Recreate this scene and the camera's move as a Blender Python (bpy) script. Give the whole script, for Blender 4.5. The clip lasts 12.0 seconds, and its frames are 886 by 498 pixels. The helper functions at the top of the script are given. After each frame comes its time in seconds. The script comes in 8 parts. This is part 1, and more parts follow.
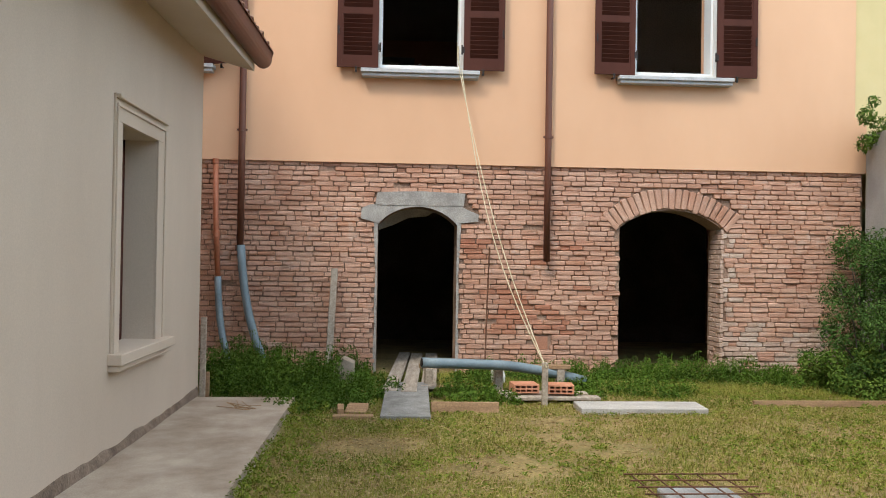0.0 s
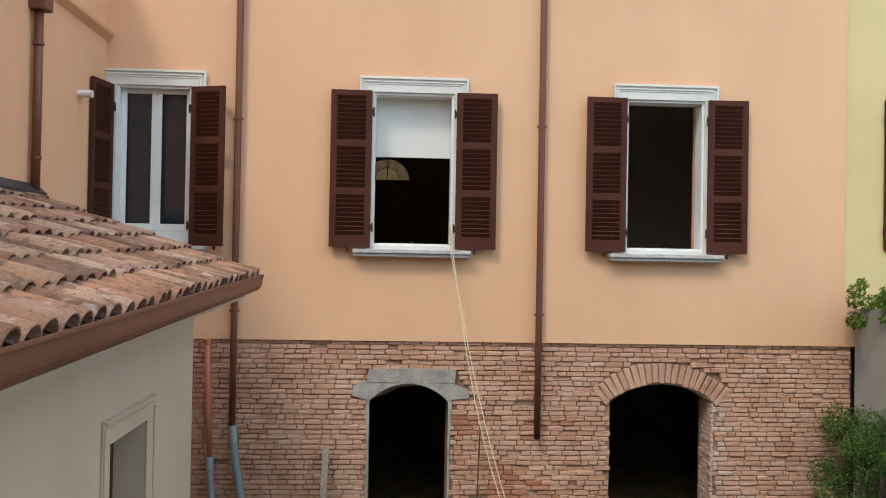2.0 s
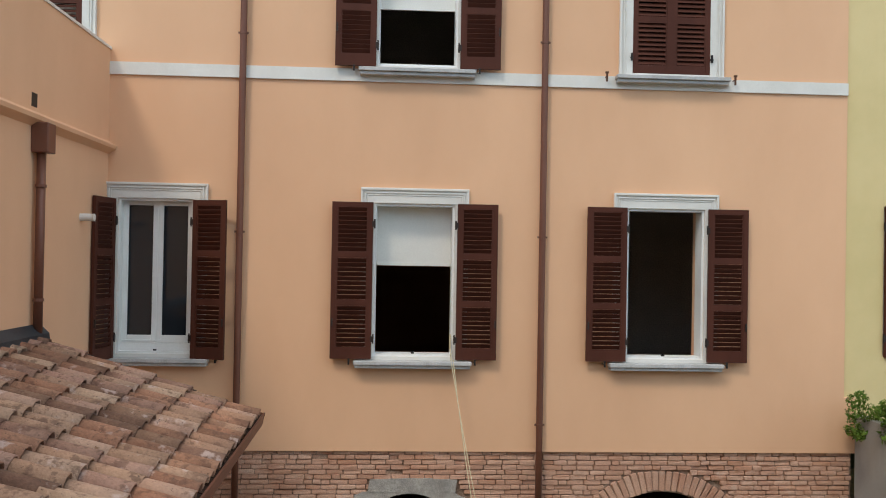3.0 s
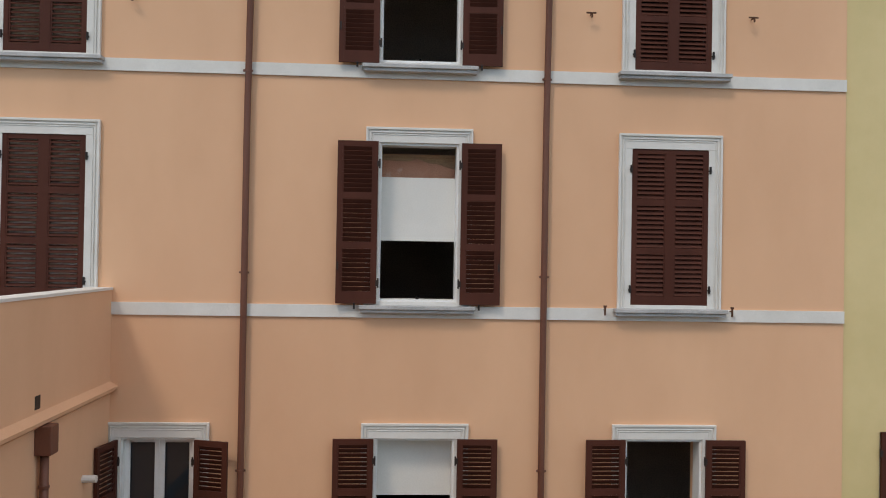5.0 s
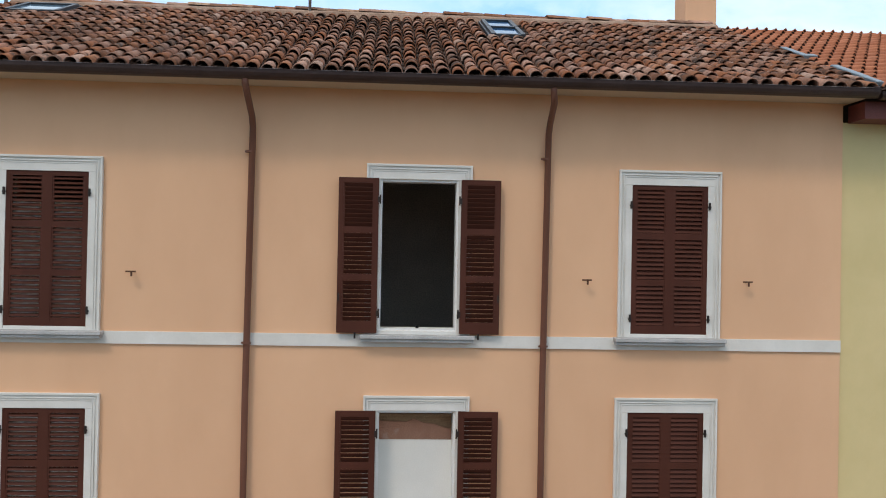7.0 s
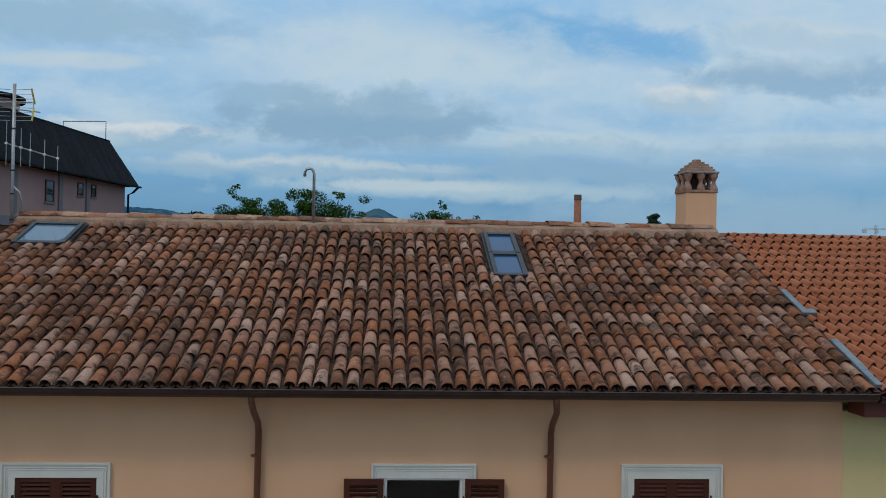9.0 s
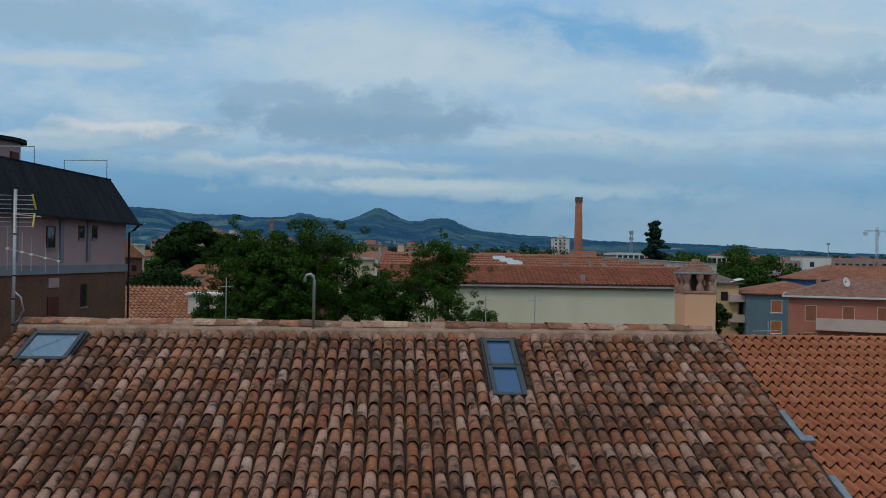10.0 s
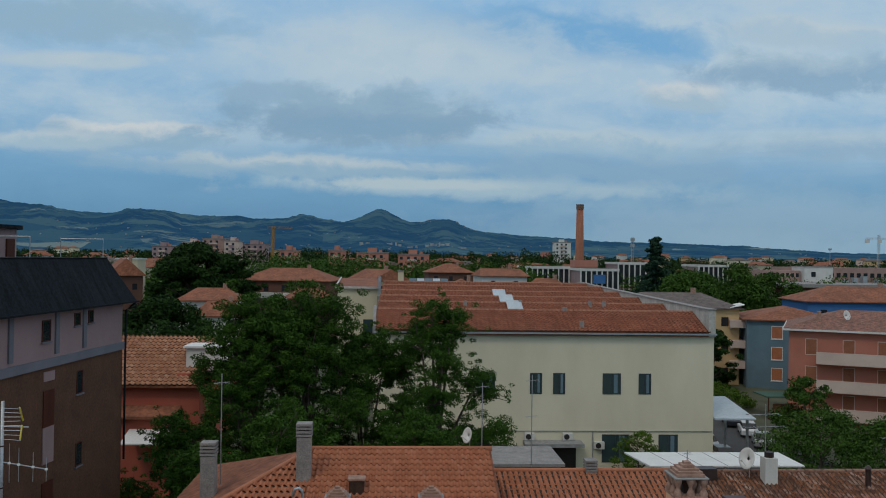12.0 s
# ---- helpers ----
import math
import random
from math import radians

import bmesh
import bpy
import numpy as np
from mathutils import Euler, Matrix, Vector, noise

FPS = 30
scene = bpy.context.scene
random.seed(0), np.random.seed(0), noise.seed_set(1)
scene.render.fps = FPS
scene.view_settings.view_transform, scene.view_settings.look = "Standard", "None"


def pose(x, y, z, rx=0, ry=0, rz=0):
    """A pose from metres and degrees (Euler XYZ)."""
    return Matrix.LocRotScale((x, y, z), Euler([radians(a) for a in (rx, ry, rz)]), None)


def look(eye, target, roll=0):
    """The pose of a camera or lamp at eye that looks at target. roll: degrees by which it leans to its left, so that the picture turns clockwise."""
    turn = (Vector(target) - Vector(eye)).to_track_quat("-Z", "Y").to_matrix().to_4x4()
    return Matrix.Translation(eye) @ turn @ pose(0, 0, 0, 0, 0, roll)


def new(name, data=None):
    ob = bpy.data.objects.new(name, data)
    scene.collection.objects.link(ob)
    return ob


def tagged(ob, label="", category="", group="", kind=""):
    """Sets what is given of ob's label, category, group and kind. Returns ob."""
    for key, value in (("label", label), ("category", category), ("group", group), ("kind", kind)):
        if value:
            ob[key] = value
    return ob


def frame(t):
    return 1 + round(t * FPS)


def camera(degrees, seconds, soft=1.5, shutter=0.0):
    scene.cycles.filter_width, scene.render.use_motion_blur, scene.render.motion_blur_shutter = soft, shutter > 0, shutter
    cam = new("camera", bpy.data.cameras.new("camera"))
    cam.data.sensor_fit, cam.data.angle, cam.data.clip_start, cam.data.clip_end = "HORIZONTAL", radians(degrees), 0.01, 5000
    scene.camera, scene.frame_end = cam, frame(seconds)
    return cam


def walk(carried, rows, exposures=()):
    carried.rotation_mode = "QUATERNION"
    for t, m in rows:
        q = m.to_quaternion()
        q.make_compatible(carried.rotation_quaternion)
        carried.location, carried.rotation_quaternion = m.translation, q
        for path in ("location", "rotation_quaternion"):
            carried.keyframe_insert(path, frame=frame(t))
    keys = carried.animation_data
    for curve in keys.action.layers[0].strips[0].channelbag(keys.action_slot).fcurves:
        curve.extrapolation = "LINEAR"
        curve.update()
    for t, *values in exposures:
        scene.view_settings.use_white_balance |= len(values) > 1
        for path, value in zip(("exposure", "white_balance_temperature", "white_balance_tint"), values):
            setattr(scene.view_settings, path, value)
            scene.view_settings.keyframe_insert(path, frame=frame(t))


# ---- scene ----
cam = camera(55.0, 12.0, soft=1.0)
# seconds, x, y, z, yaw, pitch, lean
PATH = [
    (0.0, -0.000, 0.093, 1.500, -3.367, 0.583, -0.906),
    (0.5, 0.019, 0.072, 1.975, -3.374, 0.593, -0.932),
    (1.0, 0.035, 0.063, 2.574, -3.399, 0.592, -0.957),
    (1.5, 0.046, 0.038, 3.119, -3.425, 0.601, -0.983),
    (2.0, 0.065, 0.007, 3.778, -3.402, 0.627, -1.032),
    (2.5, 0.057, -0.019, 4.441, -3.352, 0.563, -1.026),
    (3.0, 0.042, -0.042, 5.206, -3.332, 0.627, -1.009),
    (3.2, 0.032, -0.054, 5.489, -3.337, 0.642, -0.991),
    (4.8, -0.032, -0.150, 7.933, -3.439, 0.600, -0.958),
    (5.0, -0.040, -0.152, 8.262, -3.497, 0.638, -0.965),
    (5.5, -0.054, -0.188, 9.040, -3.558, 0.655, -0.936),
    (6.0, -0.064, -0.229, 9.931, -3.542, 0.579, -1.001),
    (6.5, -0.067, -0.270, 10.839, -3.523, 0.604, -1.011),
    (7.0, -0.062, -0.276, 11.784, -3.495, 0.634, -1.072),
    (7.2, -0.067, -0.289, 12.175, -3.472, 0.614, -1.063),
    (8.8, -0.181, -0.423, 15.368, -3.478, 0.658, -0.970),
    (9.0, -0.187, -0.433, 15.760, -3.472, 0.669, -1.004),
    (9.2, -0.189, -0.442, 16.180, -3.462, 0.604, -1.033),
    (9.5, -0.196, -0.456, 16.771, -3.445, 0.623, -0.992),
    (10.0, -0.195, -0.502, 17.792, -3.390, 0.582, -0.917),
    (10.5, -0.196, -0.507, 18.813, -3.329, 0.608, -0.862),
    (11.0, -0.141, -0.508, 19.860, -3.285, 0.582, -0.835),
    (11.5, -0.065, -0.489, 20.879, -3.278, 0.567, -0.817),
    (12.0, -0.005, -0.470, 21.856, -3.276, 0.556, -0.784),
]
walk(cam, [(t, pose(x, y, z, 90 + pitch, lean, yaw)) for t, x, y, z, yaw, pitch, lean in PATH],
     exposures=[(0.0, 0.95, 6500, 10), (2.5, 0.4, 6700, 10), (5.0, -0.14, 7000, 16), (5.5, -0.08, 7000, 16), (6.5, -0.2, 7100, 17), (7.0, -0.05, 7000, 15), (9.0, -0.84, 6650, 10), (12.0, -1.0, 6700, 10)])

# ---- sky, sun ----
SUN = Vector((-0.42, -0.62, 0.95)).normalized()
world = bpy.data.worlds.new("sky")
scene.world = world
world.use_nodes = True
wt = world.node_tree
wt.nodes.clear()


def wn(kind, **values):
    n = wt.nodes.new(kind)
    for k, v in values.items():
        n.inputs[k].default_value = v
    return n


def wmath(op, a, b=None):
    n = wt.nodes.new("ShaderNodeMath")
    n.operation = op
    for i, v in enumerate((a, b)):
        if v is None:
            continue
        if isinstance(v, (int, float)):
            n.inputs[i].default_value = v
        else:
            wt.links.new(v, n.inputs[i])
    return n.outputs[0]


sky = wt.nodes.new("ShaderNodeTexSky")
sky.sky_type, sky.sun_disc = "NISHITA", False
sky.sun_elevation = math.asin(SUN.z)
sky.sun_rotation = math.atan2(SUN.x, SUN.y)
coord = wt.nodes.new("ShaderNodeTexCoord")
sep = wt.nodes.new("ShaderNodeSeparateXYZ")
wt.links.new(coord.outputs["Generated"], sep.inputs[0])
ahead = wmath("MAXIMUM", wmath("ABSOLUTE", sep.outputs[1]), 0.08)
su, sv = wmath("DIVIDE", sep.outputs[0], ahead), wmath("DIVIDE", wmath("MAXIMUM", sep.outputs[2], 0.0), ahead)
lift = wmath("ADD", wmath("MAXIMUM", sep.outputs[2], 0.0), 0.10)
comb = wt.nodes.new("ShaderNodeCombineXYZ")
wt.links.new(wmath("DIVIDE", sep.outputs[0], lift), comb.inputs[0])
wt.links.new(wmath("DIVIDE", sep.outputs[1], lift), comb.inputs[1])
flatc = wt.nodes.new("ShaderNodeCombineXYZ")
wt.links.new(wmath("MULTIPLY", su, 1.0), flatc.inputs[0])
wt.links.new(wmath("MULTIPLY", sv, 2.2), flatc.inputs[1])


def sky_noise(src, scale, detail, rough, offset, distort=0.0):
    n = wn("ShaderNodeTexNoise", Scale=scale, Detail=detail, Roughness=rough, Distortion=distort)
    sh = wt.nodes.new("ShaderNodeVectorMath")
    sh.inputs[1].default_value = offset
    wt.links.new(src.outputs[0], sh.inputs[0])
    wt.links.new(sh.outputs[0], n.inputs["Vector"])
    return n.outputs["Fac"]


def sky_range(value, a, b, lo=0.0, hi=1.0, soft=True):
    n = wt.nodes.new("ShaderNodeMapRange")
    n.interpolation_type = "SMOOTHSTEP" if soft else "LINEAR"
    for k, v in zip((1, 2, 3, 4), (a, b, lo, hi)):
        n.inputs[k].default_value = v
    wt.links.new(value, n.inputs[0])
    return n.outputs[0]


def sky_mix(fac, a, b):
    n = wt.nodes.new("ShaderNodeMix")
    n.data_type = "RGBA"
    wt.links.new(fac, n.inputs[0])
    for k, v in ((6, a), (7, b)):
        if isinstance(v, tuple):
            n.inputs[k].default_value = (*v, 1)
        else:
            wt.links.new(v, n.inputs[k])
    return n.outputs[2]


wisp = sky_noise(flatc, 8.0, 8.0, 0.6, (3.1, 1.7, 0.0), 0.4)
puffc = wt.nodes.new("ShaderNodeCombineXYZ")
wt.links.new(su, puffc.inputs[0])
wt.links.new(wmath("MULTIPLY", sv, 1.5), puffc.inputs[1])
fine_wisp = sky_noise(puffc, 15.0, 9.0, 0.62, (8.2, 4.4, 0.0), 0.3)
veil = sky_noise(comb, 0.55, 8.0, 0.58, (2.3, 6.1, 0.0), 0.6)
# far air: paler at the horizon, deep blue above it, then the open sky
ramp = wt.nodes.new("ShaderNodeValToRGB")
stops = ((0.0, (0.32, 0.62, 0.86)), (0.07, (0.14, 0.42, 0.76)), (0.13, (0.20, 0.52, 0.88)), (0.30, (0.36, 0.73, 1.14)), (0.55, (0.40, 0.80, 1.28)), (1.0, (0.62, 0.90, 1.25)))
while len(ramp.color_ramp.elements) < len(stops):
    ramp.color_ramp.elements.new(0.5)
for e, (q, c) in zip(ramp.color_ramp.elements, stops):
    e.position, e.color = q, (*c, 1)
wt.links.new(wmath("MULTIPLY", wmath("ADD", sv, wmath("MULTIPLY", wmath("SUBTRACT", wisp, 0.5), 0.05)), 1.6), ramp.inputs[0])
high = sky_range(sv, 0.3, 1.2)
white_c = sky_mix(high, (0.80, 1.02, 1.18), (1.12, 1.16, 1.20))
cover = wmath("MULTIPLY", sky_range(wmath("ADD", wmath("MULTIPLY", veil, 0.7), wmath("MULTIPLY", fine_wisp, 0.3)), 0.32, 0.64, 0.0, 0.9), sky_range(sv, 0.085, 0.17, 0.05, 1.0))
col = sky_mix(cover, ramp.outputs[0], white_c)


def cloud(u0, v0, ru, rv, edge, base, strength, rag=1.0, crest=None):
    """A single cloud by its bearing and height ahead: a ragged oval with soft rim, shaded base and a lighter crest."""
    global col
    a = wmath("DIVIDE", wmath("ADD", wmath("SUBTRACT", su, u0), wmath("MULTIPLY", wmath("SUBTRACT", wisp, 0.5), rag * ru * 1.2)), ru)
    b = wmath("DIVIDE", wmath("ADD", wmath("SUBTRACT", sv, v0), wmath("MULTIPLY", wmath("SUBTRACT", wisp, 0.5), -rag * rv * 1.8)), rv)
    d = wmath("SQRT", wmath("ADD", wmath("MULTIPLY", a, a), wmath("MULTIPLY", b, b)))
    d = wmath("ADD", d, wmath("MULTIPLY", wmath("SUBTRACT", fine_wisp, 0.5), 2.1 * rag))
    m = wmath("MULTIPLY", sky_range(d, 1.0 + 0.42 * edge, 1.0 - 0.55 * edge), strength)
    tint = base
    if crest:
        tint = sky_mix(sky_range(wmath("ADD", b, wmath("MULTIPLY", wmath("SUBTRACT", fine_wisp, 0.5), 3.0)), -0.3, 0.9), base, crest)
    m = wmath("MULTIPLY", m, sky_range(fine_wisp, 0.25, 0.55, 0.75, 1.0))
    col = sky_mix(m, col, tint)


GREY, PALE, CREST = (0.36, 0.61, 0.87), (0.98, 1.08, 1.14), (0.70, 0.92, 1.08)
cloud(0.215, 0.262, 0.16, 0.030, 0.9, (0.27, 0.66, 1.12), 0.95, 0.9)
cloud(0.02, 0.235, 0.24, 0.040, 0.9, (0.84, 1.04, 1.17), 0.7)
cloud(0.10, 0.083, 0.26, 0.012, 1.0, (0.60, 0.84, 1.00), 0.8, 1.2)
cloud(-0.10, 0.103, 0.19, 0.012, 0.9, (0.46, 0.72, 0.95), 0.85, 1.2, (0.86, 1.0, 1.06))
cloud(0.02, 0.086, 0.12, 0.007, 0.9, (0.74, 0.92, 1.02), 0.7, 1.3)
cloud(-0.295, 0.133, 0.10, 0.019, 0.5, (0.42, 0.70, 0.96), 0.95, 0.9, PALE)
cloud(-0.41, 0.128, 0.13, 0.010, 0.8, (0.62, 0.86, 1.04), 0.75, 1.0, (0.84, 1.0, 1.1))
cloud(-0.05, 0.163, 0.155, 0.038, 0.6, GREY, 1.0, 1.0, (0.46, 0.72, 0.95))
cloud(-0.15, 0.190, 0.07, 0.011, 0.8, (0.44, 0.70, 0.95), 0.75)
cloud(-0.03, 0.152, 0.10, 0.013, 1.0, (0.34, 0.60, 0.87), 0.6, 0.8)
cloud(0.22, 0.135, 0.18, 0.016, 0.9, (0.52, 0.78, 1.0), 0.7, 1.3, (0.82, 1.0, 1.1))
cloud(0.25, 0.105, 0.16, 0.016, 0.9, (0.38, 0.64, 0.91), 0.7, 1.0)
cloud(0.345, 0.198, 0.06, 0.017, 0.6, (0.60, 0.84, 1.04), 0.9, 1.0, PALE)
cloud(0.50, 0.228, 0.145, 0.028, 0.65, (0.38, 0.64, 0.91), 0.85, 1.0, (0.60, 0.84, 1.04))
cloud(0.51, 0.275, 0.12, 0.018, 0.9, (0.66, 0.90, 1.10), 0.8, 1.0, (0.86, 1.03, 1.13))
cloud(0.53, 0.140, 0.15, 0.018, 1.0, (0.44, 0.70, 0.96), 0.7, 1.2, (0.66, 0.88, 1.05))
cloud(-0.38, 0.268, 0.16, 0.030, 0.9, (0.46, 0.74, 0.98), 0.85)
cloud(-0.37, 0.222, 0.10, 0.009, 0.9, (0.82, 1.0, 1.1), 0.7)
cloud(0.50, 0.045, 0.36, 0.045, 1.1, (0.44, 0.70, 0.94), 0.65, 0.7)
bgsky, bgcloud = wn("ShaderNodeBackground", Strength=0.13), wn("ShaderNodeBackground", Strength=1.2)
wt.links.new(sky.outputs[0], bgsky.inputs[0])
wt.links.new(col, bgcloud.inputs[0])
mixs, wout = wt.nodes.new("ShaderNodeMixShader"), wt.nodes.new("ShaderNodeOutputWorld")
mixs.inputs[0].default_value = 0.88
wt.links.new(bgsky.outputs[0], mixs.inputs[1])
wt.links.new(bgcloud.outputs[0], mixs.inputs[2])
wt.links.new(mixs.outputs[0], wout.inputs[0])

sun = new("sun", bpy.data.lights.new("sun", "SUN"))
sun.data.energy, sun.data.angle, sun.data.color = 1.1, radians(10), (1.0, 0.93, 0.82)
sun.matrix_world = look((0, 0, 40), Vector((0, 0, 40)) - SUN)

# ---- materials ----
def material(name, low, high, rough=0.85, scale=1.5, fine=45.0, bump=0.25, metal=0.0, stretch=(1, 1, 1), vary=None,
             spread=0.0, palette=None, grain=0.22, spec=0.5, world=False, dirt=0.0, patches=()):
    """low, high: the two base colours of the broad stains; vary: "object" or "island", a tone of its own for each piece;
    patches: rows of noise scale, threshold, softness, colour, strength: lichen, lime, soot or moss with edges of their own."""
    m = bpy.data.materials.new(name)
    m.use_nodes = True
    nt = m.node_tree
    bsdf = nt.nodes["Principled BSDF"]
    lk = nt.links.new
    tc, mp = nt.nodes.new("ShaderNodeTexCoord"), nt.nodes.new("ShaderNodeMapping")
    mp.inputs["Scale"].default_value = stretch
    place = nt.nodes.new("ShaderNodeNewGeometry").outputs["Position"] if world else None
    lk(place or tc.outputs["Object"], mp.inputs[0])
    a, b = nt.nodes.new("ShaderNodeTexNoise"), nt.nodes.new("ShaderNodeTexNoise")
    a.inputs["Scale"].default_value, a.inputs["Detail"].default_value, a.inputs["Roughness"].default_value = scale, 7, 0.62
    b.inputs["Scale"].default_value, b.inputs["Detail"].default_value = fine, 4
    lk(mp.outputs[0], a.inputs[0])
    lk(place or tc.outputs["Object"], b.inputs[0])
    ramp = nt.nodes.new("ShaderNodeValToRGB")
    ramp.color_ramp.elements[0].position, ramp.color_ramp.elements[0].color = 0.34, (*low, 1)
    ramp.color_ramp.elements[1].position, ramp.color_ramp.elements[1].color = 0.66, (*high, 1)
    lk(a.outputs["Fac"], ramp.inputs[0])
    col = ramp.outputs[0]
    if vary:
        if vary == "object":
            src = nt.nodes.new("ShaderNodeObjectInfo").outputs["Random"]
            if not world:
                jump = nt.nodes.new("ShaderNodeVectorMath")
                mul = nt.nodes.new("ShaderNodeMath")
                mul.operation, mul.inputs[1].default_value = "MULTIPLY", 37.0
                lk(src, mul.inputs[0])
                lk(tc.outputs["Object"], jump.inputs[0])
                lk(mul.outputs[0], jump.inputs[1])
                lk(jump.outputs[0], mp.inputs[0])
        else:
            src = nt.nodes.new("ShaderNodeNewGeometry").outputs["Random Per Island"]
        if palette:
            pr = nt.nodes.new("ShaderNodeValToRGB")
            pr.color_ramp.interpolation = "LINEAR"
            while len(pr.color_ramp.elements) < len(palette):
                pr.color_ramp.elements.new(0.5)
            for i, (e, c) in enumerate(zip(pr.color_ramp.elements, palette)):
                e.position, e.color = i / (len(palette) - 1), (*c, 1)
            lk(src, pr.inputs[0])
            mx = nt.nodes.new("ShaderNodeMix")
            mx.data_type, mx.blend_type = "RGBA", "MIX"
            mx.inputs["Factor"].default_value = spread
            lk(col, mx.inputs[6])
            lk(pr.outputs[0], mx.inputs[7])
            col = mx.outputs[2]
        else:
            hs = nt.nodes.new("ShaderNodeHueSaturation")
            mr = nt.nodes.new("ShaderNodeMapRange")
            mr.inputs[3].default_value, mr.inputs[4].default_value = 1 - spread, 1 + spread
            lk(src, mr.inputs[0])
            lk(mr.outputs[0], hs.inputs["Value"])
            lk(col, hs.inputs["Color"])
            col = hs.outputs[0]
    gr = nt.nodes.new("ShaderNodeHueSaturation")
    mr = nt.nodes.new("ShaderNodeMapRange")
    mr.inputs[1].default_value, mr.inputs[2].default_value = 0.3, 0.7
    mr.inputs[3].default_value, mr.inputs[4].default_value = 1 - grain, 1 + grain
    lk(b.outputs["Fac"], mr.inputs[0])
    lk(mr.outputs[0], gr.inputs["Value"])
    lk(col, gr.inputs["Color"])
    if dirt:
        c, cr, dm = nt.nodes.new("ShaderNodeTexNoise"), nt.nodes.new("ShaderNodeMapRange"), nt.nodes.new("ShaderNodeHueSaturation")
        c.inputs["Scale"].default_value, c.inputs["Detail"].default_value, c.inputs["Roughness"].default_value = 0.42, 6, 0.65
        lk(place or tc.outputs["Object"], c.inputs[0])
        cr.inputs[1].default_value, cr.inputs[2].default_value, cr.inputs[3].default_value, cr.inputs[4].default_value = 0.38, 0.62, 1 - dirt, 1 + 0.25 * dirt
        lk(c.outputs["Fac"], cr.inputs[0])
        lk(cr.outputs[0], dm.inputs["Value"])
        lk(gr.outputs[0], dm.inputs["Color"])
        gr = dm
    base = gr.outputs[0]
    for k, (psc, edge, soft_, tone, power) in enumerate(patches):
        pn, pr_, sh = nt.nodes.new("ShaderNodeTexNoise"), nt.nodes.new("ShaderNodeMapRange"), nt.nodes.new("ShaderNodeVectorMath")
        pn.inputs["Scale"].default_value, pn.inputs["Detail"].default_value, pn.inputs["Roughness"].default_value = psc, 6, 0.6
        sh.inputs[1].default_value = (3.7 * k + 1.3, 5.1 * k, 2.9 * k)
        lk(place or tc.outputs["Object"], sh.inputs[0])
        lk(sh.outputs[0], pn.inputs["Vector"])
        pr_.inputs[1].default_value, pr_.inputs[2].default_value, pr_.inputs[4].default_value = edge, edge + soft_, power
        lk(pn.outputs["Fac"], pr_.inputs[0])
        pm = nt.nodes.new("ShaderNodeMix")
        pm.data_type = "RGBA"
        pm.inputs[7].default_value = (*tone, 1)
        lk(pr_.outputs[0], pm.inputs[0])
        lk(base, pm.inputs[6])
        base = pm.outputs[2]
    lk(base, bsdf.inputs["Base Color"])
    rr = nt.nodes.new("ShaderNodeMapRange")
    rr.inputs[3].default_value, rr.inputs[4].default_value = max(0.02, rough - 0.1), min(1, rough + 0.1)
    lk(a.outputs["Fac"], rr.inputs[0])
    lk(rr.outputs[0], bsdf.inputs["Roughness"])
    bsdf.inputs["Metallic"].default_value = metal
    bsdf.inputs["Specular IOR Level"].default_value = spec
    if bump:
        bp = nt.nodes.new("ShaderNodeBump")
        bp.inputs["Strength"].default_value, bp.inputs["Distance"].default_value = bump, 0.01
        lk(b.outputs["Fac"], bp.inputs["Height"])
        lk(bp.outputs[0], bsdf.inputs["Normal"])
    return m


def leaf_material(name, palette):
    m = material(name, palette[0], palette[2], rough=0.7, scale=1.3, vary="island", palette=palette, spread=0.55, bump=0, grain=0.1, spec=0.08)
    return m


def glass_material(name, tint=(0.02, 0.025, 0.03), spec=0.6):
    m = bpy.data.materials.new(name)
    m.use_nodes = True
    b = m.node_tree.nodes["Principled BSDF"]
    b.inputs["Base Color"].default_value = (*tint, 1)
    b.inputs["Roughness"].default_value = 0.03
    b.inputs["Specular IOR Level"].default_value = spec
    return m


def clear_glass(name, tint=(0.9, 0.95, 0.95), rough=0.0):
    m = bpy.data.materials.new(name)
    m.use_nodes = True
    b = m.node_tree.nodes["Principled BSDF"]
    b.inputs["Base Color"].default_value = (*tint, 1)
    b.inputs["Roughness"].default_value, b.inputs["Transmission Weight"].default_value, b.inputs["IOR"].default_value = rough, 1.0, 1.45
    return m


PLASTER = material("apricot_plaster", (0.70, 0.405, 0.238), (0.775, 0.463, 0.278), 0.9, 0.55, 160, 0.12, stretch=(1, 1, 0.45), grain=0.05)
CREAM = material("cream_plaster", (0.51, 0.418, 0.326), (0.575, 0.48, 0.38), 0.9, 0.8, 120, 0.12, stretch=(1, 1, 0.4), grain=0.05)
YELLOW = material("yellow_plaster", (0.62, 0.50, 0.24), (0.70, 0.56, 0.29), 0.9, 0.7, 130, 0.12, grain=0.06)
WHITE = material("white_painted_stone", (0.65, 0.63, 0.58), (0.73, 0.71, 0.66), 0.7, 2.5, 90, 0.06, grain=0.05)
LACQUER = material("white_lacquered_wood", (0.74, 0.74, 0.71), (0.82, 0.82, 0.79), 0.45, 2.0, 60, 0.03, grain=0.03)
BLIND = material("white_panel", (0.70, 0.69, 0.64), (0.76, 0.75, 0.70), 0.6, 1.0, 60, 0.03, grain=0.03)
SILL = material("grey_stone", (0.36, 0.36, 0.35), (0.52, 0.51, 0.50), 0.75, 4, 120, 0.15)
